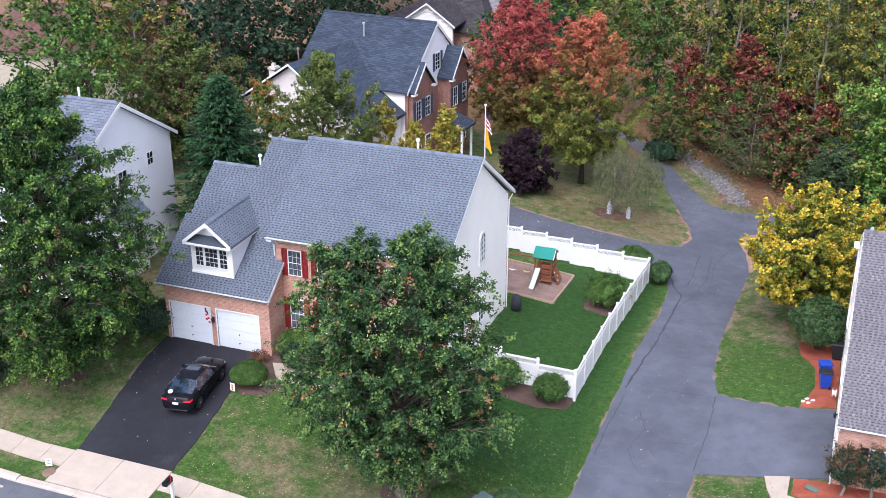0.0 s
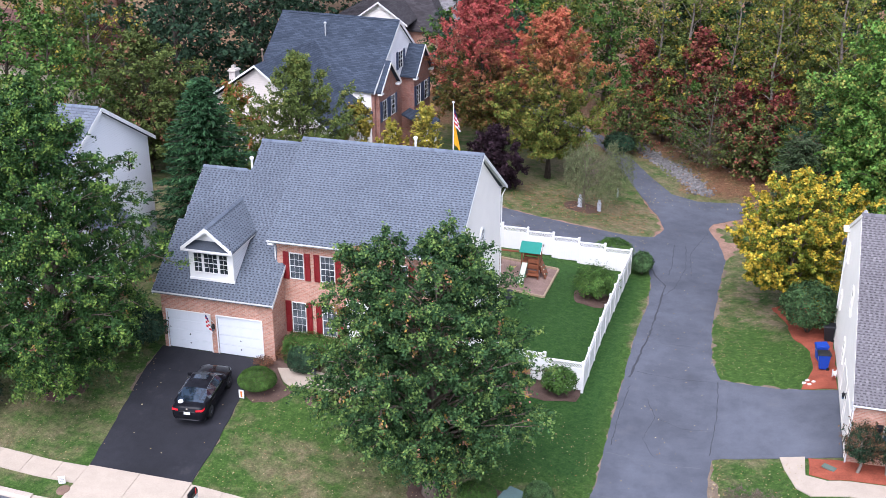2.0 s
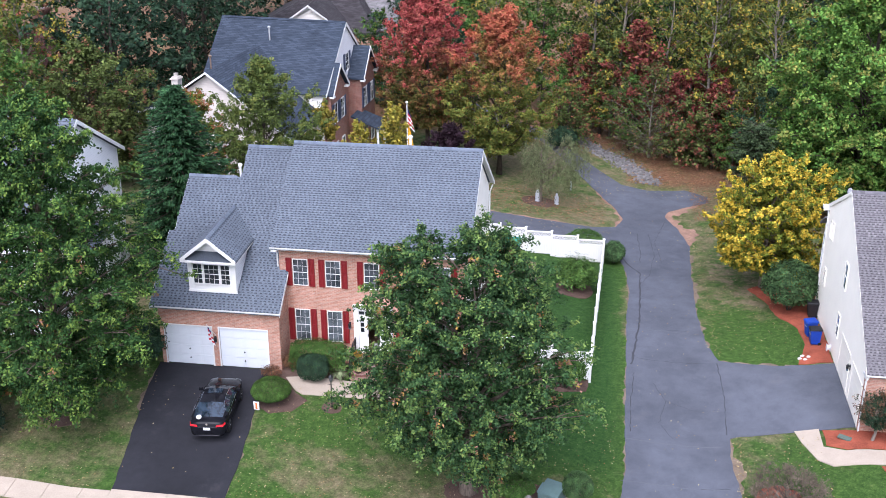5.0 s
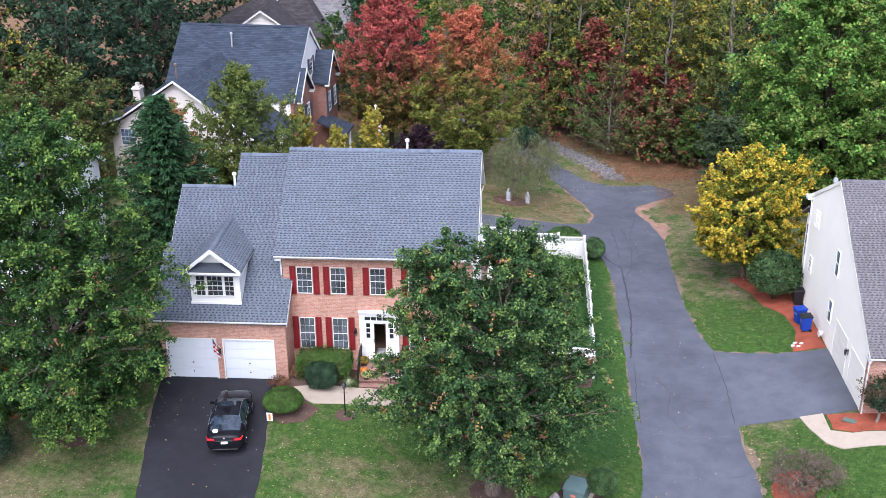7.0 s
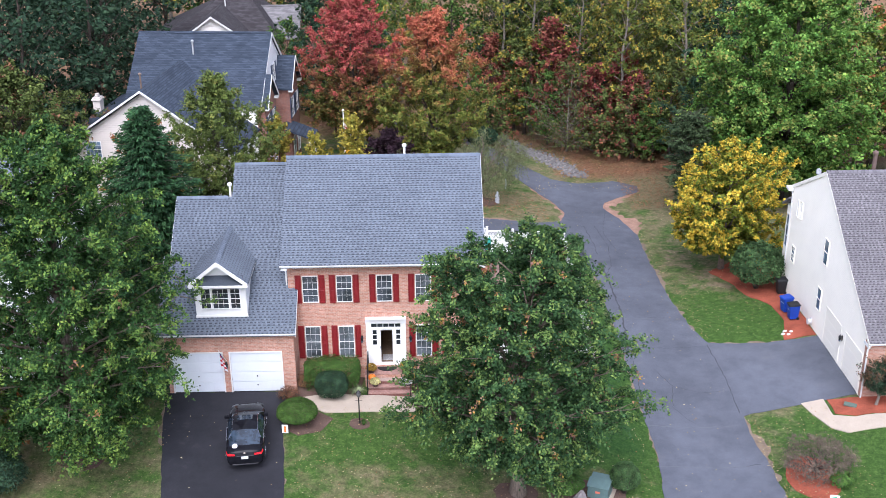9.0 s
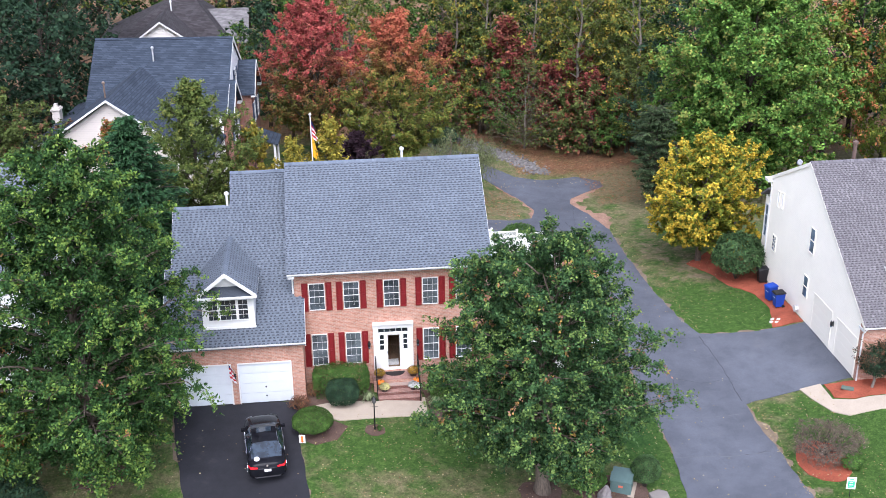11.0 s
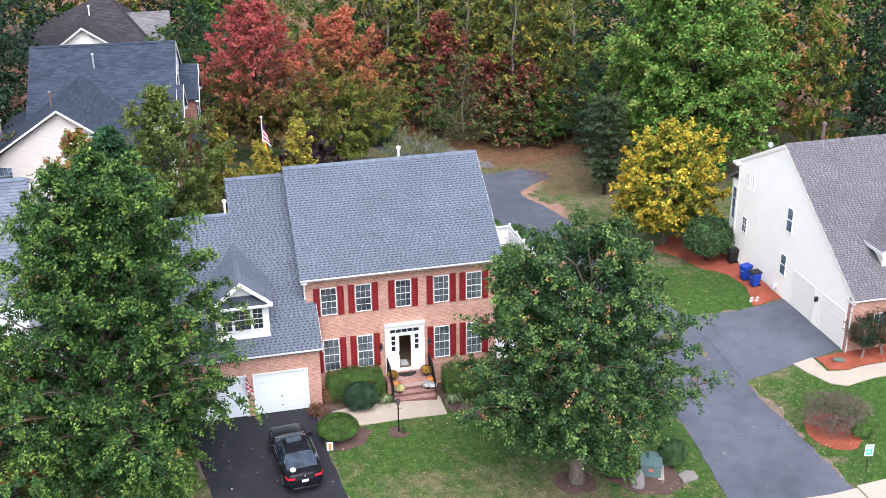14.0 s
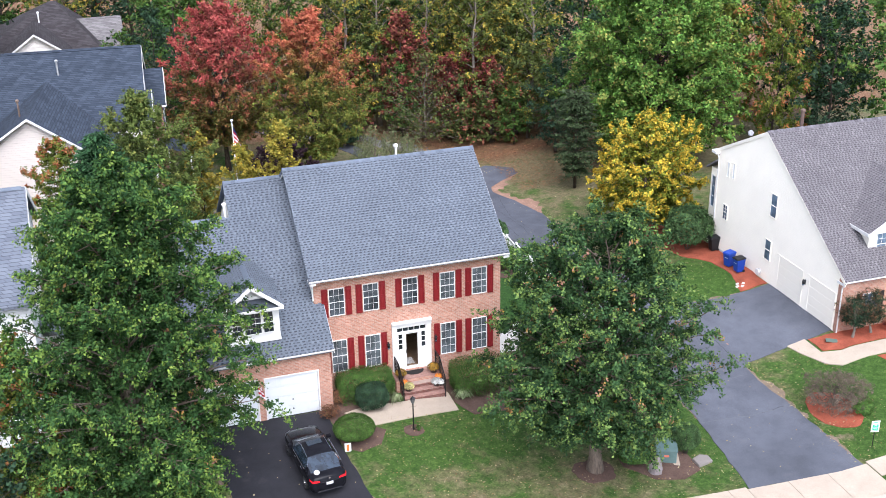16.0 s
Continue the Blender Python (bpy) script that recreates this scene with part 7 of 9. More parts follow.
shrub("bed_plant", "low green plant at the edge of the red bed", (24.6, -8.3), 0.5, 0.5, 0.7, GREEN, 1200, 0.1, 12, ragged=0.2)
shrub("box_shrub", "clipped green shrub beside the utility box", (12.3, -8.55), 0.85, 0.72, 0.85, BOX, 8000, 0.06, 13, ragged=0.04)
shrub("box_shrub", "clipped dark green shrub beside the utility box", (14.95, -8.4), 0.68, 0.62, 1.55, LAUREL, 8000, 0.06, 14, ragged=0.04)
shrub("island_bush", "round dark bush by the far drive", (11.4, 45.5), 1.3, 1.3, 1.9, DARKG, 4000, 0.17, 15, ragged=0.1)
shrub("side_shrub", "green shrub at the garage's far corner", (-7.6, -2.0), 1.6, 1.4, 2.0, DARKG, 6000, 0.15, 16, ragged=0.14)
plant_tree(d_myr, "crape_myrtle", "dark multi-stemmed shrub before the neighbour's brick front", (28.2, -2.5), 40, category="shrub")
plant_tree(d_myr, "crape_myrtle", "dark multi-stemmed shrub before the neighbour's brick front", (29.4, -2.4), 130, category="shrub")
shrub("verge_shrub", "dark green shrub beside the big tree", (-12.0, -9.4), 1.3, 1.2, 1.9, DARKG, 5000, 0.13, 18, ragged=0.14)
shrub("azalea", "small crimson azalea by the neighbour's front", (30.9, -2.5), 0.7, 0.5, 0.8, CRIMSON, 1500, 0.1, 19, ragged=0.1)

# the wood
FOREST = []
CRIMSON_TIP = leaf_mat("leaves_crimson_bright", [(0.25, 0.045, 0.055), (0.32, 0.07, 0.07), (0.28, 0.13, 0.06)], clump=0.5, depth=0.25)
GREEN_TIP = leaf_mat("leaves_green_tips", [(0.1, 0.17, 0.04), (0.17, 0.23, 0.05), (0.24, 0.24, 0.05)], clump=0.6, depth=0.25)
for k, (mats, prof, lo, hh, rr, lm, pr, sz, tw) in enumerate((
        ((GREEN, GREEN_TIP), dome, 0.2, 15, 4.5, 34, 10, 0.25, 0.9), ((GOLD, GOLD_TIP, RUST_TIP), egg, 0.3, 16, 3.8, 30, 12, 0.165, 0.9), ((OLIVE, GOLD_TIP), dome, 0.2, 14, 4.1, 34, 11, 0.22, 0.9),
        ((OLIVE, RUST), dome, 0.06, 6.4, 3.3, 64, 2, 0.12, 0.7), ((DARKG, DARKG), dome, 0.12, 16, 4.7, 34, 8, 0.26, 1.0), ((CRIMSON, CRIMSON_TIP), egg, 0.2, 9.5, 2.2, 26, 10, 0.19, 0.6),
        ((GOLD, GOLD_TIP), dome, 0.35, 15, 4.2, 26, 11, 0.175, 0.9), ((OLIVE, RUST_TIP, RUST), dome, 0.08, 5.5, 2.5, 30, 8, 0.18, 0.6), ((CORAL_LIME, CORAL), egg, 0.15, 10, 3.0, 28, 11, 0.2, 0.7),
        ((GOLD, GOLD_TIP), column, 0.3, 17, 2.3, 22, 9, 0.165, 0.7))):
    FOREST.append(grown_tree(40 + k, prof, hh * lo, hh, rr, lm, 5 if k != 3 else 8, 4, pr, sz * 1.15, mats, PALE_BARK if k in (1, 3, 6, 9) else BARK_DARK, 0.2 if k != 3 else 0.09, tw, 0.2, 0.15, 0.8, 0.16, 0.0, (0.25, 0.5, 0.3, 0.5, 0.2, 0.4, 0.55, 0.45, 0.5, 0.6)[k], 0.06, fine=k == 3))
LABEL = ("green broadleaf tree in the wood", "yellow-green autumn tree in the wood", "olive-green tree in the wood", "grey-brown twiggy bush with few leaves at the wood's edge", "dark green tree in the wood",
         "crimson understorey tree at the wood's edge", "golden autumn tree in the wood", "low rust-brown tree at the wood's edge", "orange autumn tree in the wood", "tall slim pale-trunked tree with sparse yellow leaves")


def wood_tree(kind, x, y, s=1.0, rz=0):
    plant_tree(FOREST[kind], "wood_tree", LABEL[kind], (x, y), rz, s, group="trees of the wood")


rw = random.Random(77)
EDGE = [(-1.5, 46.0, 0, .5), (1.2, 50.5, 4, .6), (-3.6, 50.0, 4, .7), (-6.0, 52.5, 0, .6), (36, 62, 4, 1.1), (43, 56, 4, 1.1), (24, 64, 4, 1.1), (16, 64, 4, 1.0), (50, 48, 4, 1.1), (30, 64, 4, 1.2), (12.5, 52, 5, .9), (15.5, 50.5, 2, .7), (18.9, 45.9, 3, 1.25), (22.0, 45.0, 7, 1.0), (24.2, 43.0, 7, 1.1), (27.0, 41.5, 2, .6), (17, 54, 1, .95), (17.6, 48.6, 5, 1.15), (25, 49.5, 1, 1.0), (29, 46.5, 2, .6), (9, 55, 0, .9),
        (4, 58, 6, .95), (-1, 60, 0, 1), (13, 58, 6, 1.0), (30, 52, 6, 1.0), (33, 44, 4, .9), (27.5, 36.5, 4, .5), (42, 36, 8, 1.3), (46, 40, 0, 1.1), (38, 48, 0, 1.1), (50, 34, 0, 1.2), (52, 24, 0, 1.1), (50.5, 33.5, 4, 1.0), (47.5, 27.5, 4, 0.75),
        (22.5, 53.5, 6, .95), (12, 47.6, 7, .9), (17.3, 47.5, 0, .45), (29.5, 40.5, 0, .5), (23.5, 47, 5, .9), (19, 56, 0, .95), (26.5, 55, 1, 1.0), (33, 57, 0, 1.05), (8, 60, 1, 1.0), (27, 45.5, 2, .75), (15, 55, 4, .8), (23, 57, 4, 1.0), (29, 58, 2, 1.1), (11, 50, 0, .4), (25.5, 41, 0, .35), (20.5, 46.3, 2, .35), (21.2, 46.3, 5, .8), (24.4, 44.2, 5, .75), (17.4, 49.2, 5, .7), (14.6, 51.4, 8, .6), (26.6, 43.2, 8, .6), (20.2, 49.2, 9, .95), (23.5, 45.6, 9, 1.0), (16.2, 51.6, 9, 1.05), (13.6, 53, 9, 1.0), (24.2, 48.6, 9, 1.1), (28.2, 43.8, 9, 1.05)]
for i, (x, y, k, s) in enumerate(EDGE):
    wood_tree(k, x, y, s, i * 47)
for row in range(2):
    for i in range(15):
        x = -30 + 7.0 * i + rw.uniform(-2, 2) + 3.5 * (row % 2)
        y = 65 + 9 * row + rw.uniform(-2, 2) - max(0, (x - 25) * 0.35)
        if x < -3 and y < 72 or x > 3:
            continue
        wood_tree(rw.choice((0, 1, 6, 1, 2, 6, 4, 0)), x, y, rw.uniform(1.0, 1.3), rw.uniform(0, 360))
LEFTS = [(-38, 84, 4, 1.2), (-31, 80, 0, 1.2), (-24, 84, 4, 1.3), (-17, 80, 0, 1.1), (-9, 82, 4, 1.2), (-1, 80, 0, 1.2), (-28.5, 29, 1, 0.95), (-35, 37, 0, 1.1), (-23, 33, 4, 1.15), (-20.5, 42, 4, 1.2), (-27, 40, 4, 1.25), (-22, 50, 4, 1.3), (-30, 48, 4, 1.2), (-34, 26, 0, 1.1),
         (-24, 17, 0, .85), (-33, 33, 1, 1.0), (-25, 62, 4, 1.2), (-14.8, -9.8, 4, .58)]
for i, (x, y, k, s) in enumerate(LEFTS):
    wood_tree(k, x, y, s, i * 61)


d_dome = grown_tree(45, dome, 1.2, 10.5, 4.6, 56, 8, 6, 15, 0.19, (OLIVE, MID_GREEN, RUST), BARK_DARK, 0.22, 0.7, 0.2, 0.2, 0.75, 0.12, 0.0, 0.3, 0.12)
plant_tree(d_dome, "broad_tree", "rounded olive-green tree turning russet behind the white house", (-21.5, 24.5), 0)


# ==== the yard: fence, play set, plants ====
def lattice_mesh(w, h, mat):
    s = Shape()
    step, t = 0.1, 0.016
    n = int((w + h) / step)
    for k in range(n + 1):
        u = k * step
        for sgn, y in ((1, 0.0), (-1, 0.012)):
            a = (max(0, u - h), min(h, u)) if sgn > 0 else (max(0, u - h), h - min(h, u))
            b = (min(w, u), max(0, u - w)) if sgn > 0 else (min(w, u), h - max(0, u - w))
            if b[0] - a[0] < 0.02:
                continue
            s.prism([(a[0], y, a[1] - t), (b[0], y, b[1] - t), (b[0], y, b[1] + t), (a[0], y, a[1] + t)], (0, 0.01, 0))
    return s.mesh("lattice", mat)


def fence(name, label, a, b, count, tall=1.62):
    """A run of white vinyl panels between capped posts, each panel level, stepping down with the land."""
    base = thing(name, label, "fence", group="fence runs")
    a, b = Vector(a), Vector(b)
    d = (b - a) / count
    L = d.length
    rz = math.degrees(math.atan2(d.y, d.x))
    post = cached(("post", tall), lambda: Shape().box(-0.065, 0.065, -0.065, 0.065, -0.25, tall + 0.06).lathe([(0.1, 0.0), (0.1, 0.025), (0.02, 0.055)], 0, 0, tall + 0.06, 4).mesh("post", VINYL))
    w = L - 0.13
    solid, rail, lat = tall - 0.42, 0.09, 0.24

    def panel():
        k = int(w / 0.15)
        front, back = [], []
        for i in range(k):
            x0, x1 = 0.065 + w * i / k, 0.065 + w * (i + 1) / k
            front += [(x0, -0.018, 0.12), (x0 + 0.006, -0.026, 0.12), (x1 - 0.006, -0.026, 0.12)]
            back += [(x0, 0.018, 0.12), (x0 + 0.006, 0.026, 0.12), (x1 - 0.006, 0.026, 0.12)]
        return Shape().prism(front + [(L - 0.065, -0.018, 0.12), (L - 0.065, 0.018, 0.12)] + back[::-1], (0, 0, solid - 0.12)).mesh("panel", VINYL)
    for i in range(count + 1):
        p = a + d * i
        ob = part("post", post, None, base)
        q0, q1 = a + d * max(0, i - 0.5), a + d * min(count, i + 0.5)
        ob.matrix_basis = pose(p.x, p.y, max(height(q0.x, q0.y), height(q1.x, q1.y)), 0, 0, rz)
        if i < count:
            m = p + d * 0.5
            at = pose(p.x, p.y, height(m.x, m.y), 0, 0, rz)
            part("panel", cached(("panel", round(L, 3), tall), panel), None, base).matrix_basis = at
            for z in (0.05, solid, tall - 0.09):
                part("rail", cached(("rail", round(L, 3)), lambda: Shape().box(0.06, L - 0.06, -0.035, 0.035, 0, rail).mesh("rail", VINYL)), None, base).matrix_basis = at @ pose(0, 0, z)
            part("lattice", cached(("lat", round(L, 3)), lambda: lattice_mesh(w, lat, VINYL)), None, base).matrix_basis = at @ pose(0.065, -0.01, solid + rail)
    return base


fence("vinyl_fence", "white vinyl privacy fence with lattice top behind the yard", (1.9, 19.6), (15.5, 19.6), 8)
fence("vinyl_fence", "white vinyl privacy fence with lattice top beside the shared drive", (15.15, 2.1), (15.5, 19.6), 10)
fence("vinyl_fence", "white vinyl privacy fence with lattice top before the yard", (9.15, 2.25), (15.15, 2.1), 3)

CEDAR = plain("cedar_red_brown", (0.22, 0.075, 0.035), 0.7, vary=0.25, scale=6)
GREEN_TARP = plain("tarp_green", (0.01, 0.20, 0.15), 0.5, vary=0.1)
PLASTIC = plain("slide_cream", (0.62, 0.62, 0.50), 0.35, vary=0.05)
drape("sand_play_area", [(4.0, 17.3), (11.1, 17.3), (11.1, 12.3), (4.0, 12.3)], CHIPS, 0.03, 0.6, label="wood-chip play area with timber edging", category="play area")
edge = thing("timber_edging", "brown timber edging round the wood chips", "edging")
for a, b in (((4.0, 12.25), (11.15, 12.25)), ((11.15, 12.25), (11.15, 17.35)), ((11.15, 17.35), (4.0, 17.35))):
    n = 3
    for k in range(n):
        p, q = Vector(a).lerp(Vector(b), k / n), Vector(a).lerp(Vector(b), (k + 1) / n)
        s = Shape().prism([(p.x, p.y, height(p.x, p.y) - 0.05), (q.x, q.y, height(q.x, q.y) - 0.05), (q.x, q.y, height(q.x, q.y) + 0.13), (p.x, p.y, height(p.x, p.y) + 0.13)],
                          ((q - p).normalized().y * 0.1, -(q - p).normalized().x * 0.1, 0))
        part("timber", s, plain("timber_tan", (0.36, 0.27, 0.17), 0.85, vary=0.2, scale=5) if k == 0 else bpy.data.materials["timber_tan"], edge)
ps = thing("play_set", "red-brown cedar play tower with green canopy and cream slide", "play set", (9.75, 15.6, height(9.75, 15.6)))
ps.scale = (0.84, 0.84, 0.88)
for x in (-0.62, 0.62):
    for y in (-0.6, 0.6):
        part("post", Shape().box(x - 0.05, x + 0.05, y - 0.05, y + 0.05, -0.1, 2.05), CEDAR, ps)
for k in range(8):
    part("deck_board", Shape().box(-0.66, 0.66, -0.62 + 0.155 * k, -0.48 + 0.155 * k, 1.02, 1.06), CEDAR, ps)
for z in (0.12, 0.30, 0.48, 0.78, 0.94, 1.2, 1.36):
    part("wall_board", Shape().box(-0.1 if z > 1.1 or z < 0.6 else -0.66, 0.66, -0.68, -0.65, z, z + 0.14), CEDAR, ps)
    part("wall_board", Shape().box(-0.66, 0.66, 0.65, 0.68, z, z + 0.14), CEDAR, ps)
    if z > 1.1:
        part("wall_board", Shape().box(0.66, 0.69, -0.6, 0.6, z, z + 0.14), CEDAR, ps)
part("bench", Shape().box(-0.2, 0.75, -0.95, -0.7, 0.32, 0.36).box(-0.15, -0.1, -0.9, -0.75, 0, 0.32).box(0.65, 0.7, -0.9, -0.75, 0, 0.32), CEDAR, ps)
for sgn in (-1, 1):
    part("canopy", Shape().poly([(-0.78, sgn * 0.82, 2.0), (0.78, sgn * 0.82, 2.0), (0.78, 0, 2.55), (-0.78, 0, 2.55), (-0.78, sgn * 0.82, 1.97), (0.78, sgn * 0.82, 1.97), (0.78, 0, 2.52), (-0.78, 0, 2.52)],
         (0, 1, 2, 3), (7, 6, 5, 4), (0, 4, 5, 1), (0, 3, 7, 4), (1, 5, 6, 2)), GREEN_TARP, ps, "green vinyl canopy")
    for x in (-0.72, 0.72):
        part("rafter", Shape().prism([(x - 0.02, sgn * 0.8, 1.9), (x - 0.02, 0, 2.45), (x - 0.02, 0, 2.51), (x - 0.02, sgn * 0.8, 1.96)], (0.04, 0, 0)), CEDAR, ps)
    part("binding", Shape().prism([(0.78, sgn * 0.83, 2.0), (0.78, 0, 2.56), (0.78, 0, 2.5), (0.78, sgn * 0.83, 1.94)], (0.03, 0, 0)), VINYL, ps)
sl = [(-0.35, -0.66 - 2.25 * u, 1.05 * (1 - u) ** 1.15 * (1 if u < 0.9 else 1) + 0.08) for u in [k / 10 for k in range(11)]]
s = Shape()
for p, q in zip(sl, sl[1:]):
    s.prism([(p[0] - 0.2, p[1], p[2]), (q[0] - 0.2, q[1], q[2]), (q[0] + 0.2, q[1], q[2]), (p[0] + 0.2, p[1], p[2])], (0, 0, 0.03))
slide = part("slide", s, PLASTIC, ps, "cream plastic slide with green sides")
for x in (-0.22, 0.2):
    s = Shape()
    for p, q in zip(sl, sl[1:]):
        s.prism([(p[0] + x, p[1], p[2] - 0.02), (q[0] + x, q[1], q[2] - 0.02), (q[0] + x, q[1], q[2] + 0.14), (p[0] + x, p[1], p[2] + 0.14)], (0.02, 0, 0))
    part("side_rail", s, plain("slide_green", (0.03, 0.12, 0.07), 0.4), slide)
wallp = part("climbing_wall", Shape().prism([(0.7, -0.55, 1.05), (1.15, -0.55, 0.0), (1.15, 0.55, 0.0), (0.7, 0.55, 1.05)], (0.03, 0, 0.01)), CEDAR, ps)
for k, (y, u) in enumerate(((-0.35, 0.2), (0.2, 0.3), (-0.1, 0.5), (0.35, 0.6), (-0.3, 0.75), (0.1, 0.9))):
    part("climbing_hold", Shape().lathe([(0.06, 0), (0.05, 0.05), (0.01, 0.07)], 0.72 + 0.45 * u, y, 1.05 * (1 - u), 7), (PLASTIC, GREEN_TARP)[k % 2], wallp)
part("swing_beam", Shape().box(-3.6, -0.62, -0.05, 0.05, 1.62, 1.72).tube([(-3.5, 0, 1.62), (-3.9, -0.9, 0)], [0.05, 0.05], 6).tube([(-3.5, 0, 1.62), (-3.9, 0.9, 0)], [0.05, 0.05], 6), CEDAR, ps)
for x in (-1.4, -2.5):
    sw = part("swing", Shape().tube([(x - 0.22, 0, 1.63), (x - 0.22, 0, 0.5)], [0.008, 0.008], 4).tube([(x + 0.22, 0, 1.63), (x + 0.22, 0, 0.5)], [0.008, 0.008], 4), DARK, ps)
    part("seat", Shape().poly([(x + 0.26 * math.cos(a), y, 0.52 - 0.1 * math.sin(a)) for y in (-0.08, 0.08) for a in [math.pi * k / 6 for k in range(7)]], *[(k, k + 1, k + 8, k + 7) for k in range(6)]), plain("swing_yellow", (0.6, 0.5, 0.05), 0.4) if x > -2 else PLASTIC, sw)

# a pole with two flags behind the house
fp = thing("flag_pole", "white flag pole with a striped flag and a yellow flag", "flag pole", (0.3, 31.8, height(0.3, 31.8)))
part("pole", Shape().lathe([(0.06, -0.3), (0.05, 3), (0.035, 6.1)], sides=10), WHITE, fp)
part("finial", Shape().lathe([(0.03, 0), (0.1, 0.05), (0.11, 0.1), (0.05, 0.18)], 0, 0, 6.1, 10), WHITE, fp)


def limp_flag(parent, name, at, h, w, mats, label, seed):
    """A flag that hangs in folds; stripes run along its fly."""
    n = 7
    holder = None
    for j, m in enumerate(mats):
        s = Shape()
        z1, z0 = h * (1 - j / len(mats)), h * (1 - (j + 1) / len(mats))
        row = lambda z: [(w * (0.25 + 0.75 * (1 - z / h) * 0.6) * i / n, 0.05 * math.sin(i * 1.7 + seed + z), z - 0.35 * h * (i / n) ** 1.2) for i in range(n + 1)]  # noqa: E731
        a, b = row(z0), row(z1)
        s.poly(a + b + [(x, y + 0.01, z) for x, y, z in a + b], *[(i, i + 1, n + 2 + i, n + 1 + i) for i in range(n)], *[(2 * n + 2 + i + 1, 2 * n + 2 + i, 3 * n + 3 + i, 3 * n + 4 + i) for i in range(n)])
        ob = part(name if holder is None else "stripe", s, m, holder or parent, label if holder is None else "")
        if holder is None:
            ob.matrix_basis = pose(*at)
            holder = ob
    return holder


F_RED, F_WHITE, F_BLUE, F_GOLD = plain("flag_red", (0.45, 0.02, 0.03), 0.8), plain("flag_white", (0.7, 0.7, 0.7), 0.8), plain("flag_blue", (0.02, 0.03, 0.12), 0.8), plain("flag_yellow", (0.75, 0.40, 0.02), 0.8)
limp_flag(fp, "flag", (0.05, 0, 4.35), 1.4, 0.75, [F_BLUE, F_BLUE, F_RED, F_WHITE, F_RED, F_WHITE, F_RED, F_WHITE], "red, white and blue striped flag hanging limp", 1)
limp_flag(fp, "flag", (0.05, 0, 2.9), 1.7, 0.75, [F_GOLD], "yellow flag hanging limp", 2)
gf = thing("garage_flag", "small striped flag on a short staff by the garage", "flag", (-3.3, -1.64, 1.85))
part("staff", Shape().tube([(0, 0, -0.1), (-0.25, -0.5, 0.75)], [0.015, 0.012], 6), WHITE, gf)
limp_flag(gf, "flag", (-0.22, -0.42, -0.2), 0.8, 0.45, [F_BLUE, F_RED, F_WHITE, F_RED, F_WHITE, F_RED, F_WHITE], "red, white and blue striped flag", 3)

# statues on the grass island
for x, y, h, lab in ((10.35, 31.1, 0.95, "grey garden statue under the weeping tree"), (11.8, 31.1, 0.88, "white garden statue on the grass island")):
    st = part("garden_statue", Shape().lathe([(0.2, 0), (0.2, 0.1), (0.14, 0.14), (0.2, 0.3), (0.17, 0.55), (0.2, 0.7), (0.09, 0.8), (0.11, 0.9), (0.08, 1.0), (0.02, 1.04)], sides=14), plain("statue_stone", (0.42, 0.43, 0.46), 0.8, vary=0.2), smooth=True)
    st.matrix_basis = pose(x, y, height(x, y)) @ Matrix.Diagonal((h, h, h, 1))
    tagged(st, lab, "statue", "garden statues")
mk = part("utility_marker", Shape().lathe([(0.07, 0), (0.07, 0.75), (0.05, 0.8)], 12.7, 34.8, height(12.7, 34.8), 8), plain("marker_green_grey", (0.28, 0.31, 0.25), 0.6))
tagged(mk, "grey-green utility marker post on the island", "marker post")

# ==== the front: car, lamp, porch pots, signs ====
PAINT = Mat("car_black", 0.05, 0.0, 0.09)
PAINT.color(PAINT.ramp(PAINT.noise(PAINT.pos(), 4), (0.3, (0.006, 0.006, 0.008)), (0.7, (0.012, 0.012, 0.015))))
PAINT.b.inputs["Coat Weight"].default_value = 0.0
PAINT.b.inputs["Coat Roughness"].default_value = 0.04
CARGLASS = Mat("car_glass", 0.04, 0, 0.5)
CARGLASS.b.inputs["IOR"].default_value = 1.8
CARGLASS.color(CARGLASS.ramp(CARGLASS.noise(CARGLASS.pos(), 2.5, 3), (0.35, (0.008, 0.012, 0.018)), (0.65, (0.03, 0.045, 0.065))))
RUBBER = plain("rubber", (0.012, 0.012, 0.012), 0.8)
car = thing("car", "black four-door saloon parked on the driveway", "car", (-1.62, -8.05, height(-1.75, -5.5) - 0.02), 6.0)
car.rotation_euler = (radians(2.6), 0, radians(6.0))
car.scale = (0.92, 0.9, 0.95)


def car_section(y, w, h, b, crown):
    """Half section points from the middle of the deck round to the sill."""
    half = [(0, h + crown), (w * 0.45, h + crown * 0.8), (w * 0.78, h), (w * 0.93, h - 0.06), (w * 0.985, h - 0.17), (w, h - 0.30), (w * 0.985, 0.42), (w * 0.95, b + 0.08), (w * 0.86, b)]
    return [(-x, y, z) for x, z in reversed(half[1:])] + [(x, y, z) for x, z in half]


ST = [(0.00, 0.62, 0.72, 0.36, 0.02), (0.06, 0.76, 0.90, 0.30, 0.03), (0.18, 0.85, 1.02, 0.24, 0.03), (0.5, 0.89, 1.05, 0.2, 0.03), (1.0, 0.905, 1.03, 0.19, 0.03), (1.8, 0.91, 1.0, 0.18, 0.03), (2.6, 0.91, 0.98, 0.18, 0.03),
      (3.4, 0.905, 0.96, 0.19, 0.04), (3.9, 0.89, 0.89, 0.2, 0.05), (4.35, 0.85, 0.80, 0.22, 0.05), (4.65, 0.76, 0.70, 0.25, 0.04), (4.82, 0.58, 0.58, 0.32, 0.03)]
s = Shape()
rings = [car_section(*q) for q in ST]
k = len(rings[0])
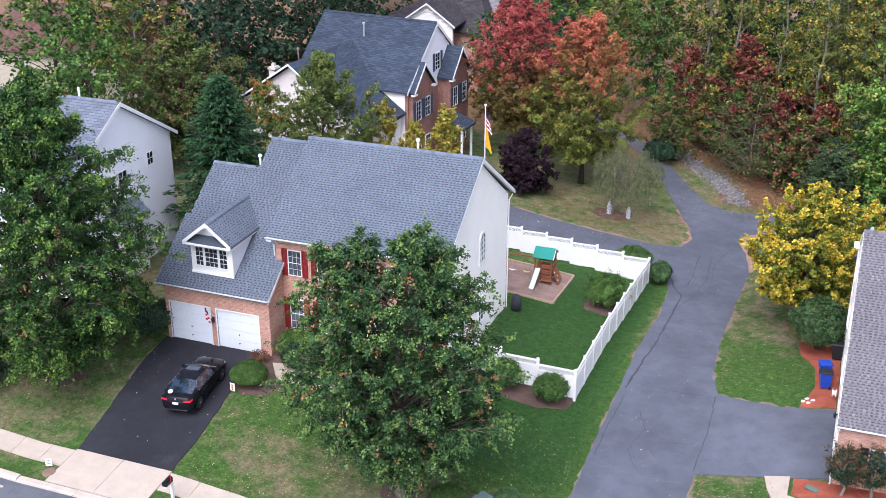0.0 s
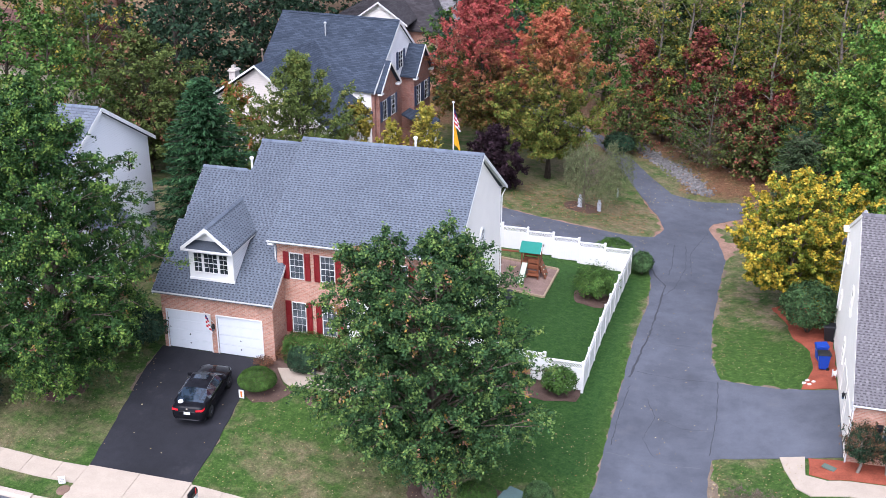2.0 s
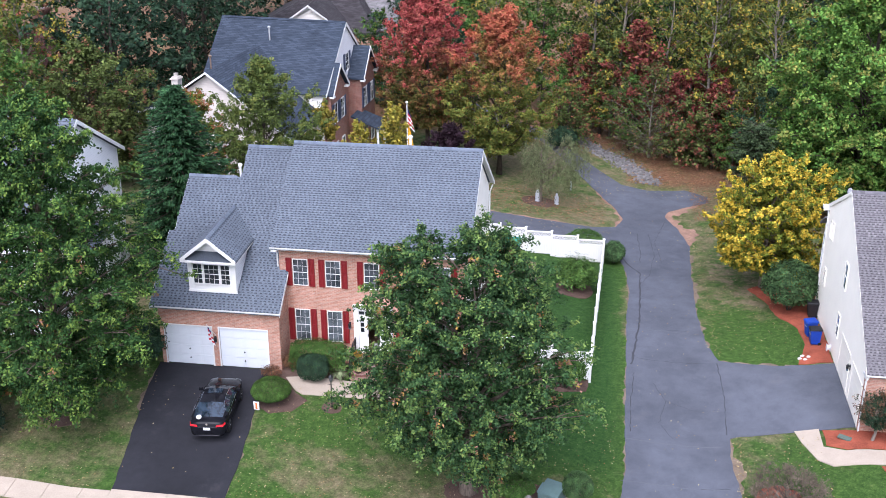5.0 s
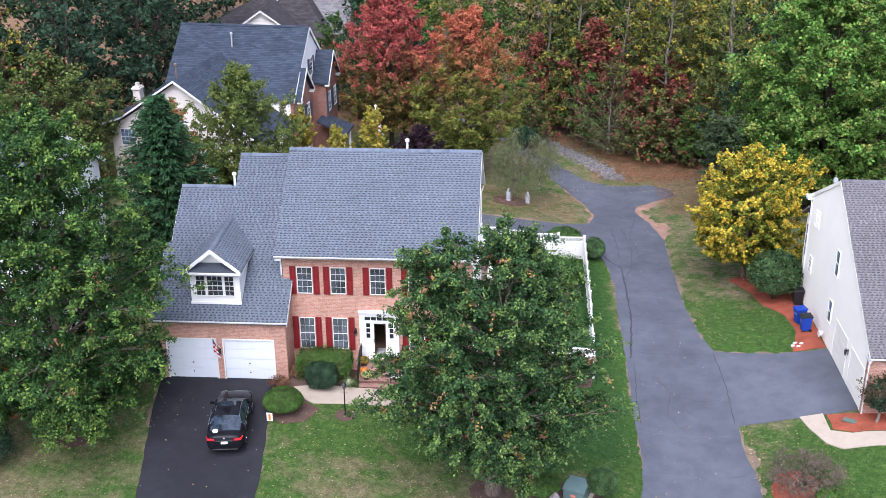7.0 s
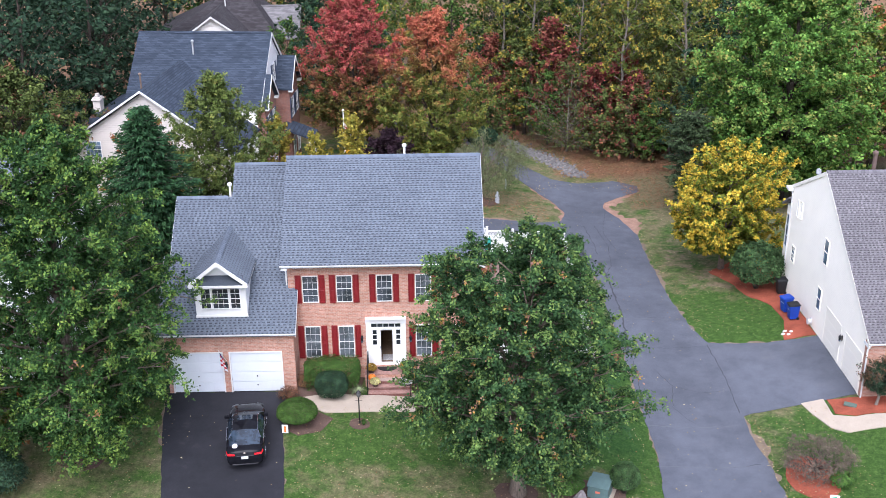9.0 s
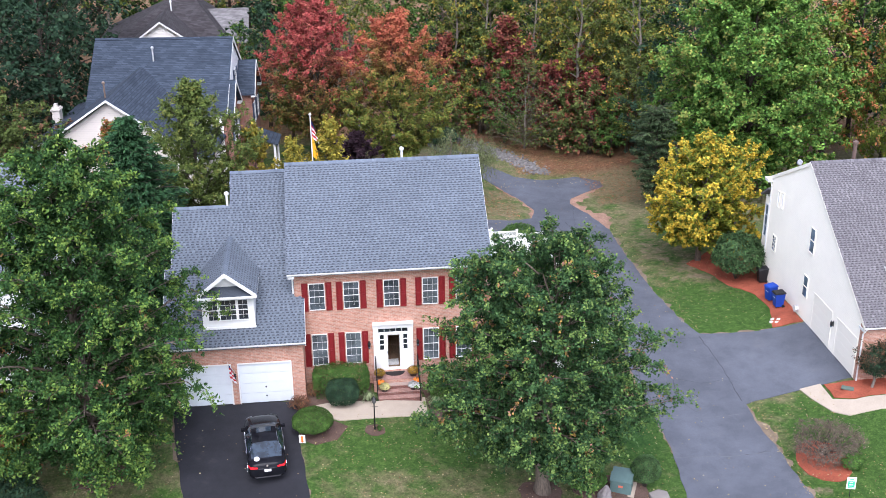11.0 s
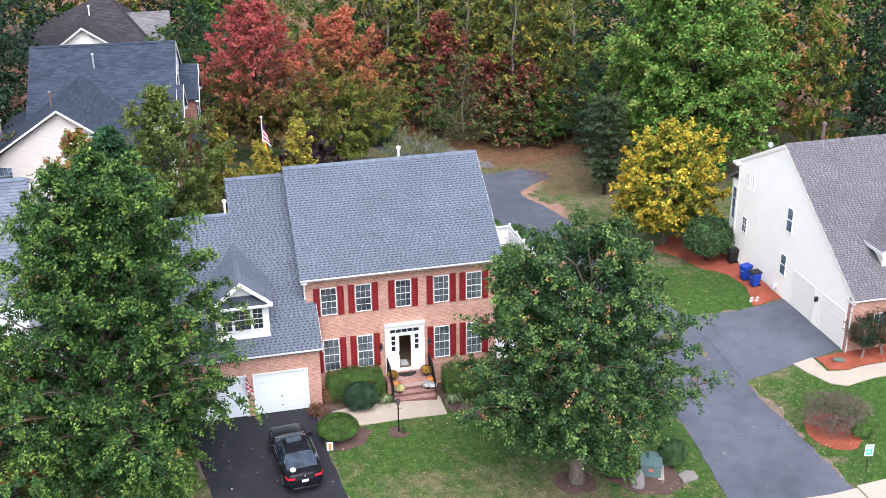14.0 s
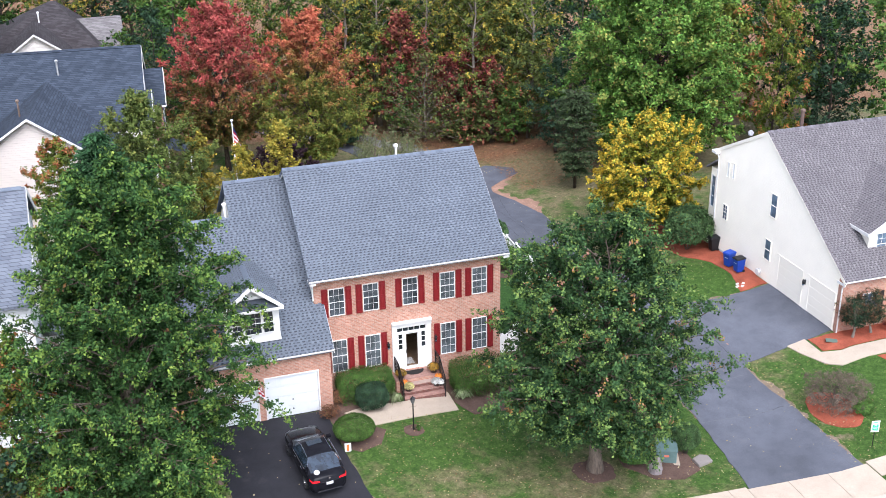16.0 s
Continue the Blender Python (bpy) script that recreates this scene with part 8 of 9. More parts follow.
s.v = [p for r in rings for p in r]
s.f = [(i * k + j, i * k + j + 1, (i + 1) * k + j + 1, (i + 1) * k + j) for i in range(len(ST) - 1) for j in range(k - 1)]
s.f += [tuple(range(k - 1, -1, -1)), tuple((len(ST) - 1) * k + j for j in range(k))]
s.f += [(i * k + k - 1, i * k, (i + 1) * k, (i + 1) * k + k - 1) for i in range(len(ST) - 1)]
body = part("body", s, PAINT.m, car, smooth=True)
# cabin: belt line, roof line, and the glass between
line = [(0.42, 0.70, 1.045), (0.95, 0.74, 1.24), (1.35, 0.60, 1.405), (2.0, 0.58, 1.45), (2.55, 0.58, 1.43), (2.85, 0.62, 1.34), (3.55, 0.72, 0.985)]


def strip(i, j, w0=1.0):
    """The cabin's skin between stations i and j, across the car."""
    o = Shape()
    n = 8
    for a, b in zip(line[i:j], line[i + 1:j + 1]):
        ra = [(a[1] * (2 * t / n - 1), a[0], a[2] - 0.045 * (2 * t / n - 1) ** 2) for t in range(n + 1)]
        rb = [(b[1] * (2 * t / n - 1), b[0], b[2] - 0.045 * (2 * t / n - 1) ** 2) for t in range(n + 1)]
        o.poly(ra + rb, *[(t, t + 1, n + 2 + t, n + 1 + t) for t in range(n)])
    return o


part("rear_window", strip(0, 2), CARGLASS.m, car, "dark rear window", smooth=True)
part("roof", strip(2, 5), PAINT.m, car, smooth=True)
part("windscreen", strip(5, 6), CARGLASS.m, car, smooth=True)
part("sunroof", Shape().poly([(-0.36, 2.1, 1.462), (0.36, 2.1, 1.462), (0.36, 2.5, 1.452), (-0.36, 2.5, 1.452), (-0.36, 2.1, 1.43), (0.36, 2.1, 1.43), (0.36, 2.5, 1.42), (-0.36, 2.5, 1.42)], (0, 1, 2, 3), (0, 4, 5, 1), (2, 6, 7, 3), (1, 5, 6, 2), (0, 3, 7, 4)), CARGLASS.m, car)
for sgn in (-1, 1):
    top = [(sgn * p[1], p[0], p[2] - 0.045) for p in line]
    low = [(sgn * 0.86, 0.55, 1.03), (sgn * 0.87, 1.0, 1.01), (sgn * 0.875, 1.4, 1.0), (sgn * 0.88, 2.0, 0.99), (sgn * 0.88, 2.6, 0.98), (sgn * 0.875, 2.9, 0.97), (sgn * 0.86, 3.45, 0.96)]
    sk = Shape().poly(top + low, *[((i, i + 1, 8 + i, 7 + i) if sgn > 0 else (7 + i, 8 + i, i + 1, i)) for i in range(6)])
    part("pillar_frame", sk, PAINT.m, car)
    lerp = lambda a, b, t: tuple(p + (q - p) * t for p, q in zip(a, b))  # noqa: E731
    for i0, i1 in ((1, 3), (3, 5)):
        g = Shape()
        us = [lerp(low[i], top[i], 0.9) for i in range(i0, i1 + 1)]
        ds = [lerp(low[i], top[i], 0.12) for i in range(i0, i1 + 1)]
        sh = lambda p: (p[0] + sgn * 0.012, p[1], p[2] + 0.004)  # noqa: E731
        n = i1 - i0 + 1
        g.poly([sh(p) for p in us + ds], *[(i, i + 1, n + i + 1, n + i) for i in range(n - 1)])
        part("side_window", g, CARGLASS.m, car)
    part("chrome_trim", Shape().tube([(p[0] + sgn * 0.015, p[1], p[2] + 0.03) for p in low[1:6]], [0.012] * 5, 5).tube([(top[i][0] * 1.01 + sgn * 0.01, top[i][1], top[i][2] - 0.02) for i in range(1, 6)], [0.01] * 5, 5), CHROME, car, "chrome window line")
    part("mirror", Shape().box(min(sgn * 0.86, sgn * 1.06), max(sgn * 0.86, sgn * 1.06), 3.0, 3.12, 0.98, 1.12), PAINT.m, car, bevel=0.02)
    part("door_handle", Shape().box(min(sgn * 0.9, sgn * 0.935), max(sgn * 0.9, sgn * 0.935), 1.35, 1.55, 0.84, 0.87), CHROME, car)
    part("door_handle", Shape().box(min(sgn * 0.9, sgn * 0.935), max(sgn * 0.9, sgn * 0.935), 2.3, 2.5, 0.83, 0.86), CHROME, car)
    part("tail_light", Shape().poly([(sgn * 0.46, 0.042, 0.86), (sgn * 0.80, 0.075, 0.87), (sgn * 0.875, 0.28, 0.91), (sgn * 0.46, 0.065, 0.94), (sgn * 0.78, 0.11, 0.97), (sgn * 0.86, 0.34, 0.98)], *(((0, 1, 4, 3), (1, 2, 5, 4)) if sgn > 0 else ((3, 4, 1, 0), (4, 5, 2, 1)))).moved(pose(0, -0.03, -0.03)), plain("tail_red", (0.55, 0.012, 0.02), 0.15), car, "red tail light")
    part("headlight", Shape().poly([(sgn * 0.45, 4.72, 0.58), (sgn * 0.78, 4.52, 0.60), (sgn * 0.84, 4.25, 0.70), (sgn * 0.48, 4.66, 0.70), (sgn * 0.76, 4.45, 0.74), (sgn * 0.80, 4.25, 0.77)], *(((0, 1, 4, 3), (1, 2, 5, 4)) if sgn < 0 else ((3, 4, 1, 0), (4, 5, 2, 1)))).moved(pose(0, 0.05, 0.02)), plain("lamp_clear", (0.5, 0.52, 0.55), 0.1, 0.3), car)
    for y in (0.98, 3.78):
        wh = part("wheel", Shape().lathe([(0.2, -0.1), (0.3, -0.11), (0.325, -0.08), (0.325, 0.08), (0.3, 0.11), (0.2, 0.1)], sides=24), RUBBER, car, smooth=True)
        wh.matrix_basis = pose(sgn * 0.80, y, 0.325, 0, 90)
        rim = Shape().lathe([(0.21, -0.02), (0.21, 0.0)], sides=20)
        for q in range(10):
            rim.add(Shape().box(0.03, 0.2, -0.014, 0.014, 0.0, 0.03).moved(pose(0, 0, 0, 0, 0, 36 * q)))
        rim.lathe([(0.05, 0.0), (0.05, 0.035)], sides=12)
        rm = part("rim", rim, CHROME, wh, "silver alloy rim")
        rm.matrix_basis = pose(0, 0, 0.095 * sgn, 0, 0 if sgn > 0 else 180)
part("chrome_strip", Shape().box(-0.42, 0.42, -0.015, 0.03, 0.80, 0.825), CHROME, car)
part("number_plate", Shape().box(-0.16, 0.16, -0.02, 0.03, 0.66, 0.79), plain("plate_white", (0.75, 0.75, 0.75), 0.4), car, "white number plate")
part("lower_trim", Shape().box(-0.6, 0.6, -0.01, 0.05, 0.33, 0.36), CHROME, car)
part("badge", Shape().lathe([(0.05, 0), (0.05, 0.012)], 0, 0, 0, 14).moved(pose(0, 0.04, 0.95, 80)), CHROME, car)
part("window_sticker", Shape().lathe([(0.13, 0), (0.13, 0.012)], 0, 0, 0, 20).moved(pose(-0.46, 0.46, 1.085, 18)), WHITE, car, "round white sticker on the rear deck")
part("underbody", Shape().box(-0.75, 0.75, 0.4, 4.4, 0.14, 0.3), RUBBER, car)

lp = thing("lamp_post", "black lamp post with a glass lantern in the lawn", "lamp post", (3.15, -4.2, height(3.15, -4.2)))
lp.scale = (0.85, 0.85, 0.8)
part("post", Shape().lathe([(0.07, -0.1), (0.06, 0.1), (0.035, 0.18), (0.035, 1.75), (0.06, 1.78)], sides=10), DARK, lp)
part("lantern", Shape().lathe([(0.06, 0), (0.10, 0.05), (0.14, 0.3), (0.16, 0.31), (0.03, 0.44), (0.015, 0.5)], 0, 0, 1.78, 6), DARK, lp, "black six-sided lantern")
part("lamp_glass", Shape().lathe([(0.108, 0.07), (0.148, 0.28)], 0, 0, 1.78, 6), plain("lamp_glass", (0.1, 0.1, 0.1), 0.15), lp)
part("ladder_rest", Shape().tube([(-0.2, 0, 1.55), (0.2, 0, 1.55)], [0.012, 0.012], 6), DARK, lp)

TERRA = plain("pot_dark", (0.05, 0.03, 0.025), 0.6)
MUM_Y = leaf_mat("mum_yellow", [(0.50, 0.42, 0.16), (0.62, 0.55, 0.26), (0.40, 0.36, 0.12)], clump=3, trans=0)
MUM_W = leaf_mat("mum_white", [(0.55, 0.55, 0.5), (0.7, 0.7, 0.66), (0.42, 0.42, 0.38)], clump=3, trans=0)
MUM_O = leaf_mat("mum_gold", [(0.22, 0.13, 0.02), (0.34, 0.19, 0.03), (0.14, 0.11, 0.03)], clump=3, trans=0)


def mum(at, mat, r, label, seed):
    ob = thing("potted_mum", label, "flower pot", at, 0, "porch pots")
    part("pot", Shape().lathe([(r * 0.5, 0), (r * 0.66, r * 0.75), (r * 0.72, r * 0.76), (r * 0.72, r * 0.86), (r * 0.6, r * 0.84)], sides=14), TERRA, ob)
    g = np.random.default_rng(seed)
    d = unit(g.normal(0, 1, (420, 3)))
    d[:, 2] = np.abs(d[:, 2])
    part("flowers", quads_mesh("flowers", leaves(g, d * r * np.array([1, 1, 0.8]) * g.uniform(0.85, 1.03, (420, 1)) + np.array([0, 0, r * 0.8]), d, 0.09, 0.0, 2.0), mat), None, ob)


mum((3.78, -1.28, 0.03), MUM_Y, 0.27, "potted pale yellow chrysanthemum on the steps", 1)
mum((5.2, -1.25, 0.03), MUM_W, 0.26, "potted white chrysanthemum on the steps", 2)
mum((5.42, -1.28, 0.03), MUM_W, 0.2, "small potted white chrysanthemum on the steps", 3)
mum((3.58, -0.62, 0.43), MUM_O, 0.28, "potted golden chrysanthemum on the porch", 4)
mum((5.25, -0.6, 0.43), MUM_O, 0.3, "potted golden chrysanthemum on the porch", 5)
PUMP = plain("pumpkin_orange", (0.62, 0.17, 0.02), 0.45, vary=0.15, scale=8)
for x, y, z in ((3.62, -1.0, 0.22), (5.38, -1.0, 0.22)):
    pk = thing("pumpkin", "orange pumpkin on the front steps", "pumpkin", (x, y, z), 0, "pumpkins")
    s = Shape()
    n = 20
    prof = [(0.03, 0.02), (0.12, 0.0), (0.17, 0.06), (0.185, 0.14), (0.16, 0.22), (0.09, 0.26), (0.02, 0.245)]
    kk = 0
    for r, h in prof:
        for i in range(n):
            w = 2 * math.pi * i / n
            q = r * (1 + 0.07 * math.cos(10 * w))
            s.v.append((q * math.cos(w), q * math.sin(w), h))
    s.f = [(a * n + i, a * n + (i + 1) % n, (a + 1) * n + (i + 1) % n, (a + 1) * n + i) for a in range(len(prof) - 1) for i in range(n)] + [tuple(range(n - 1, -1, -1)), tuple((len(prof) - 1) * n + i for i in range(n))]
    part("fruit", s, PUMP, pk, smooth=True)
    part("stalk", Shape().tube([(0, 0, 0.24), (0.01, 0, 0.29), (0.04, 0.01, 0.33)], [0.025, 0.018, 0.015], 6), plain("stalk", (0.12, 0.11, 0.04), 0.8), pk)

HOSTA = leaf_mat("leaves_variegated", [(0.16, 0.22, 0.09), (0.26, 0.30, 0.16), (0.09, 0.14, 0.05)], clump=3)


def tuft(name, label, at, r, h, mat, n, seed, category="plant"):
    """A clump of strap leaves that arch out of one root."""
    g = np.random.default_rng(seed)
    a = g.uniform(0, 2 * math.pi, n)
    e = g.uniform(0.2, 1.0, n)
    L = g.uniform(0.6, 1.0, n)
    q = []
    for k in range(n):
        d = np.array([math.cos(a[k]), math.sin(a[k]), 0])
        w = np.array([-d[1], d[0], 0]) * 0.02
        p0, p1, p2 = d * 0.03, d * r * 0.5 * e[k] + [0, 0, h * L[k]], d * r * e[k] + [0, 0, h * L[k] * (1 - 0.5 * e[k])]
        q += [[p0 - w, p0 + w, p1 + w, p1 - w], [p1 - w, p1 + w, p2 + w * 0.2, p2 - w * 0.2]]
    ob = part(name, quads_mesh(name, np.array(q), mat), None)
    ob.matrix_basis = pose(at[0], at[1], height(*at) + 0.02)
    return tagged(ob, label, category)


tuft("hosta", "clump of pale striped strap leaves beside the walk", (2.95, -1.75), 0.6, 0.55, HOSTA, 110, 1)
tuft("hosta", "clump of pale striped strap leaves beside the walk", (6.3, -2.0), 0.65, 0.6, HOSTA, 130, 2)
tuft("lamp_plant", "small green tuft at the foot of the lamp post", (3.35, -4.35), 0.25, 0.3, GREEN, 40, 3)
for k, (x, y) in enumerate(((29.0, -5.4), (30.1, -5.3), (31.3, -5.5), (29.6, -5.9))):
    tuft("day_lily", "yellow-green day lily in the red bed", (x, y), 0.55, 0.5, GOLD, 90, 10 + k)
tuft("ornamental_grass", "tall pale grass clump behind the house", (3.4, 21.5), 0.9, 1.3, WILLOW, 160, 5)
shrub("barberry", "reddish barberry at the garage corner", (-0.35, -2.35), 0.45, 0.35, 0.6, RUST, 900, 0.08, 31, ragged=0.3)
shrub("nandina", "small red-tinged shrub by the hedge", (0.35, -1.3), 0.35, 0.35, 0.7, RUST, 700, 0.08, 32, ragged=0.3)

GREEN_BOX = plain("utility_green", (0.092, 0.145, 0.138), 0.5, vary=0.2)
ub = thing("utility_box", "grey-green metal transformer box in a mulch bed", "utility box", (13.85, -8.55, height(13.9, -8.6)), -22)
ub.scale = (0.88, 0.88, 0.98)
part("cabinet", Shape().poly([(-0.52, -0.5, -0.05), (0.52, -0.5, -0.05), (0.52, 0.55, -0.05), (-0.52, 0.55, -0.05), (-0.52, -0.5, 0.62), (0.52, -0.5, 0.62), (0.52, 0.55, 0.82), (-0.52, 0.55, 0.82)],
     (3, 2, 1, 0), (4, 5, 6, 7), (0, 1, 5, 4), (1, 2, 6, 5), (2, 3, 7, 6), (3, 0, 4, 7)), GREEN_BOX, ub, bevel=0.03)
part("lid", Shape().poly([(-0.56, -0.54, 0.62), (0.56, -0.54, 0.62), (0.56, 0.1, 0.76), (-0.56, 0.1, 0.76), (-0.56, -0.54, 0.68), (0.56, -0.54, 0.68), (0.56, 0.1, 0.82), (-0.56, 0.1, 0.82)],
     (3, 2, 1, 0), (4, 5, 6, 7), (0, 1, 5, 4), (1, 2, 6, 5), (2, 3, 7, 6), (3, 0, 4, 7)), GREEN_BOX, ub, bevel=0.015)
part("warning_label", Shape().box(-0.12, 0.12, -0.525, -0.508, 0.36, 0.46), plain("label_orange", (0.6, 0.16, 0.1), 0.6), ub, "orange warning label")
part("pad", Shape().box(-0.7, 0.7, -0.65, 0.7, -0.12, 0.02), CONCRETE, ub)


def boulder(name, label, at, sx, sy, sz, mat, seed, category="rock"):
    bm = bmesh.new()
    bmesh.ops.create_icosphere(bm, subdivisions=3, radius=1)
    for v in bm.verts:
        k = 1 + 0.28 * noise.noise(v.co * 1.6 + Vector((seed, 0, 0))) + 0.1 * noise.noise(v.co * 5 + Vector((0, seed, 0)))
        v.co = Vector((v.co.x * sx * k, v.co.y * sy * k, max(-0.15, v.co.z * sz * k)))
    me = bpy.data.meshes.new(name)
    bm.to_mesh(me)
    bm.free()
    me.materials.append(mat)
    ob = part(name, me, None)
    ob.matrix_basis = pose(at[0], at[1], height(*at) + (at[2] if len(at) > 2 else 0) if len(at) < 3 else at[2])
    return tagged(ob, label, category)


ROCK = plain("rock_grey", (0.2, 0.175, 0.17), 0.9, vary=0.3, scale=5, bump=0.6)
boulder("boulder", "upright grey boulder beside the utility box", (12.85, -9.5), 0.34, 0.28, 0.78, ROCK, 3)
fs = part("flat_stone", Shape().prism([(-0.5, -0.3, 0), (0.35, -0.36, 0), (0.5, 0.05, 0), (0.2, 0.32, 0), (-0.35, 0.26, 0)], (0, 0, 0.14)), plain("stone_pale", (0.2, 0.18, 0.165), 0.9, vary=0.15, bump=0.4), bevel=0.03)
fs.matrix_basis = pose(15.35, -9.2, height(15.35, -9.2), 3, 4, 20)
tagged(fs, "pale flat stone slab in the grass", "rock")

# yard signs
ys = thing("yard_sign", "small white yard sign with an orange pumpkin stack picture", "sign", (-0.2, -5.3, height(-0.2, -5.3)), -8)
part("board", Shape().box(-0.2, 0.2, -0.01, 0.01, 0.12, 0.72), WHITE, ys)
for k in range(3):
    part("picture", Shape().lathe([(0.085, 0), (0.085, 0.006)], sides=14).moved(pose(0, -0.011, 0.25 + 0.15 * k, 90)), PUMP, ys, "orange pumpkin shape")
ys.scale = (0.72, 0.72, 0.72)
part("stake", Shape().box(-0.12, -0.1, 0.011, 0.02, -0.2, 0.5).box(0.1, 0.12, 0.011, 0.02, -0.2, 0.5), DARK, ys)
gs = thing("green_sign", "white yard sign with a green panel on a black stake", "sign", (23.3, -10.85, height(23.3, -10.85)), -12)
gs.scale = (0.78, 0.78, 0.85)
part("board", Shape().box(-0.25, 0.25, -0.012, 0.012, 1.05, 1.75), WHITE, gs)
part("panel", Shape().box(-0.18, 0.18, -0.018, -0.012, 1.18, 1.52), plain("sign_green", (0.02, 0.42, 0.22), 0.5), gs, "green panel")
for a, b, z in ((-0.14, 0.1, 1.62), (-0.1, 0.08, 1.42), (-0.12, 0.12, 1.28), (-0.16, 0.16, 1.1)):
    part("text_bar", Shape().box(a, b, -0.023, -0.013, z, z + 0.05), plain("bar_pale", (0.6, 0.7, 0.65), 0.6) if z < 1.5 and z > 1.2 else plain("bar_green", (0.05, 0.35, 0.2), 0.6), gs)
part("stake", Shape().box(-0.02, 0.02, 0.012, 0.04, -0.3, 1.7), DARK, gs)
ws = thing("kerb_sign", "white notice board leaning at the kerb", "sign", (-5.2, -12.95, height(-5.2, -12.95)), 25)
part("board", Shape().box(-0.24, 0.24, -0.012, 0.012, 0.1, 0.75), WHITE, ws)
for z in (0.3, 0.42, 0.56):
    part("text_bar", Shape().box(-0.14, 0.14, -0.018, -0.011, z, z + 0.03), DARK, ws)
part("stake", Shape().box(-0.02, 0.02, 0.012, 0.03, -0.2, 0.6), DARK, ws)
ws.scale = (0.6, 0.6, 0.6)
mb = thing("mailbox", "black mailbox on a white post at the kerb", "mailbox", (1.25, -12.95, height(1.25, -12.95)), 0)
part("post", Shape().box(-0.06, 0.06, -0.06, 0.06, -0.2, 1.1), VINYL, mb)
part("arm", Shape().box(-0.05, 0.05, -0.45, 0.1, 0.85, 0.95), VINYL, mb)
sec = [(-0.11, 0.0), (0.11, 0.0), (0.11, 0.16), (0.08, 0.23), (0.03, 0.26), (-0.03, 0.26), (-0.08, 0.23), (-0.11, 0.16)]
part("box", Shape().prism([(x, -0.5, 0.96 + z) for x, z in sec], (0, 0.5, 0)), DARK, mb)
part("mailbox_flag", Shape().box(0.112, 0.125, -0.2, -0.15, 1.0, 1.3), plain("flag_tin", (0.5, 0.03, 0.03), 0.5), mb)
st = part("tree_stump", Shape().lathe([(0.35, -0.05), (0.28, 0.06), (0.22, 0.08)], -4.95, -13.25, height(-4.95, -13.25), 14), plain("stump_brown", (0.17, 0.11, 0.08), 0.9, vary=0.3))
tagged(st, "low brown stump in the verge", "stump")

# bins at the pale house
BLUE = plain("bin_blue", (0.012, 0.05, 0.32), 0.45, vary=0.12)
for x, y, rz, lab, lid in ((26.85, 7.9, 15, "blue wheeled recycling bin with a blue lid", BLUE), (26.95, 6.95, 5, "blue wheeled recycling bin with a black lid", SHUTTER_BLACK), (27.35, 10.6, 0, "black wheeled rubbish bin by the wall", SHUTTER_BLACK)):
    bn = thing("wheelie_bin", lab, "bin", (x, y, height(x, y) + 0.04), rz - 90, "bins")
    part("body", Shape().poly([(-0.23, -0.24, 0.06), (0.23, -0.24, 0.06), (0.23, 0.26, 0.06), (-0.23, 0.26, 0.06), (-0.29, -0.36, 0.95), (0.29, -0.36, 0.95), (0.29, 0.32, 0.95), (-0.29, 0.32, 0.95)],
         (3, 2, 1, 0), (4, 5, 6, 7), (0, 1, 5, 4), (1, 2, 6, 5), (2, 3, 7, 6), (3, 0, 4, 7)), BLUE if "blue" in lab else SHUTTER_BLACK, bn, bevel=0.02)
    part("lid", Shape().poly([(-0.32, -0.4, 0.95), (0.32, -0.4, 0.95), (0.32, 0.36, 0.97), (-0.32, 0.36, 0.97), (-0.28, -0.34, 1.04), (0.28, -0.34, 1.04), (0.28, 0.32, 1.07), (-0.28, 0.32, 1.07)],
         (3, 2, 1, 0), (4, 5, 6, 7), (0, 1, 5, 4), (1, 2, 6, 5), (2, 3, 7, 6), (3, 0, 4, 7)), lid, bn, bevel=0.012)
    bn.scale = (0.88, 0.88, 0.92)
    part("handle", Shape().tube([(-0.25, 0.38, 0.96), (0.25, 0.38, 0.96)], [0.018, 0.018], 6), DARK, bn)
    for sx in (-0.26, 0.26):
        part("wheel", Shape().lathe([(0.1, -0.025), (0.1, 0.025)], sides=14).moved(pose(sx, 0.25, 0.1, 0, 90)), RUBBER, bn)
    if "blue" in lab:
        part("text_bar", Shape().box(-0.16, 0.16, -0.345, -0.33, 0.66, 0.72).moved(pose(0, 0.02, 0)), WHITE, bn)
hs = part("splash_block", Shape().box(-0.15, 0.15, -0.3, 0.3, 0, 0.09), plain("block_green_grey", (0.10, 0.135, 0.11), 0.8), bevel=0.02)
hs.matrix_basis = pose(27.0, -2.35, height(27, -2.35) + 0.03, 0, 0, 60)
tagged(hs, "grey-green splash block under the downspout", "splash block")
for k, (x, y) in enumerate(((26.05, 5.5), (26.3, 5.35), (26.2, 5.75), (26.5, 5.6))):
    boulder("white_stone", "small white stone in the red mulch", (x, y), 0.12, 0.1, 0.09, plain("stone_white", (0.55, 0.52, 0.48), 0.9), 20 + k)
hr = part("hose_reel", Shape().lathe([(0.16, -0.1), (0.2, -0.1), (0.2, -0.07), (0.12, -0.06), (0.12, 0.06), (0.2, 0.07), (0.2, 0.1), (0.16, 0.1)], sides=16).moved(pose(27.42, 5.6, -0.4, 0, 90)), WHITE)
tagged(hr, "white hose reel on the neighbour's wall", "hose reel")
ac = thing("grill", "grey covered barbecue behind the house corner", "barbecue", (9.6, 10.0, height(9.6, 10.0)))
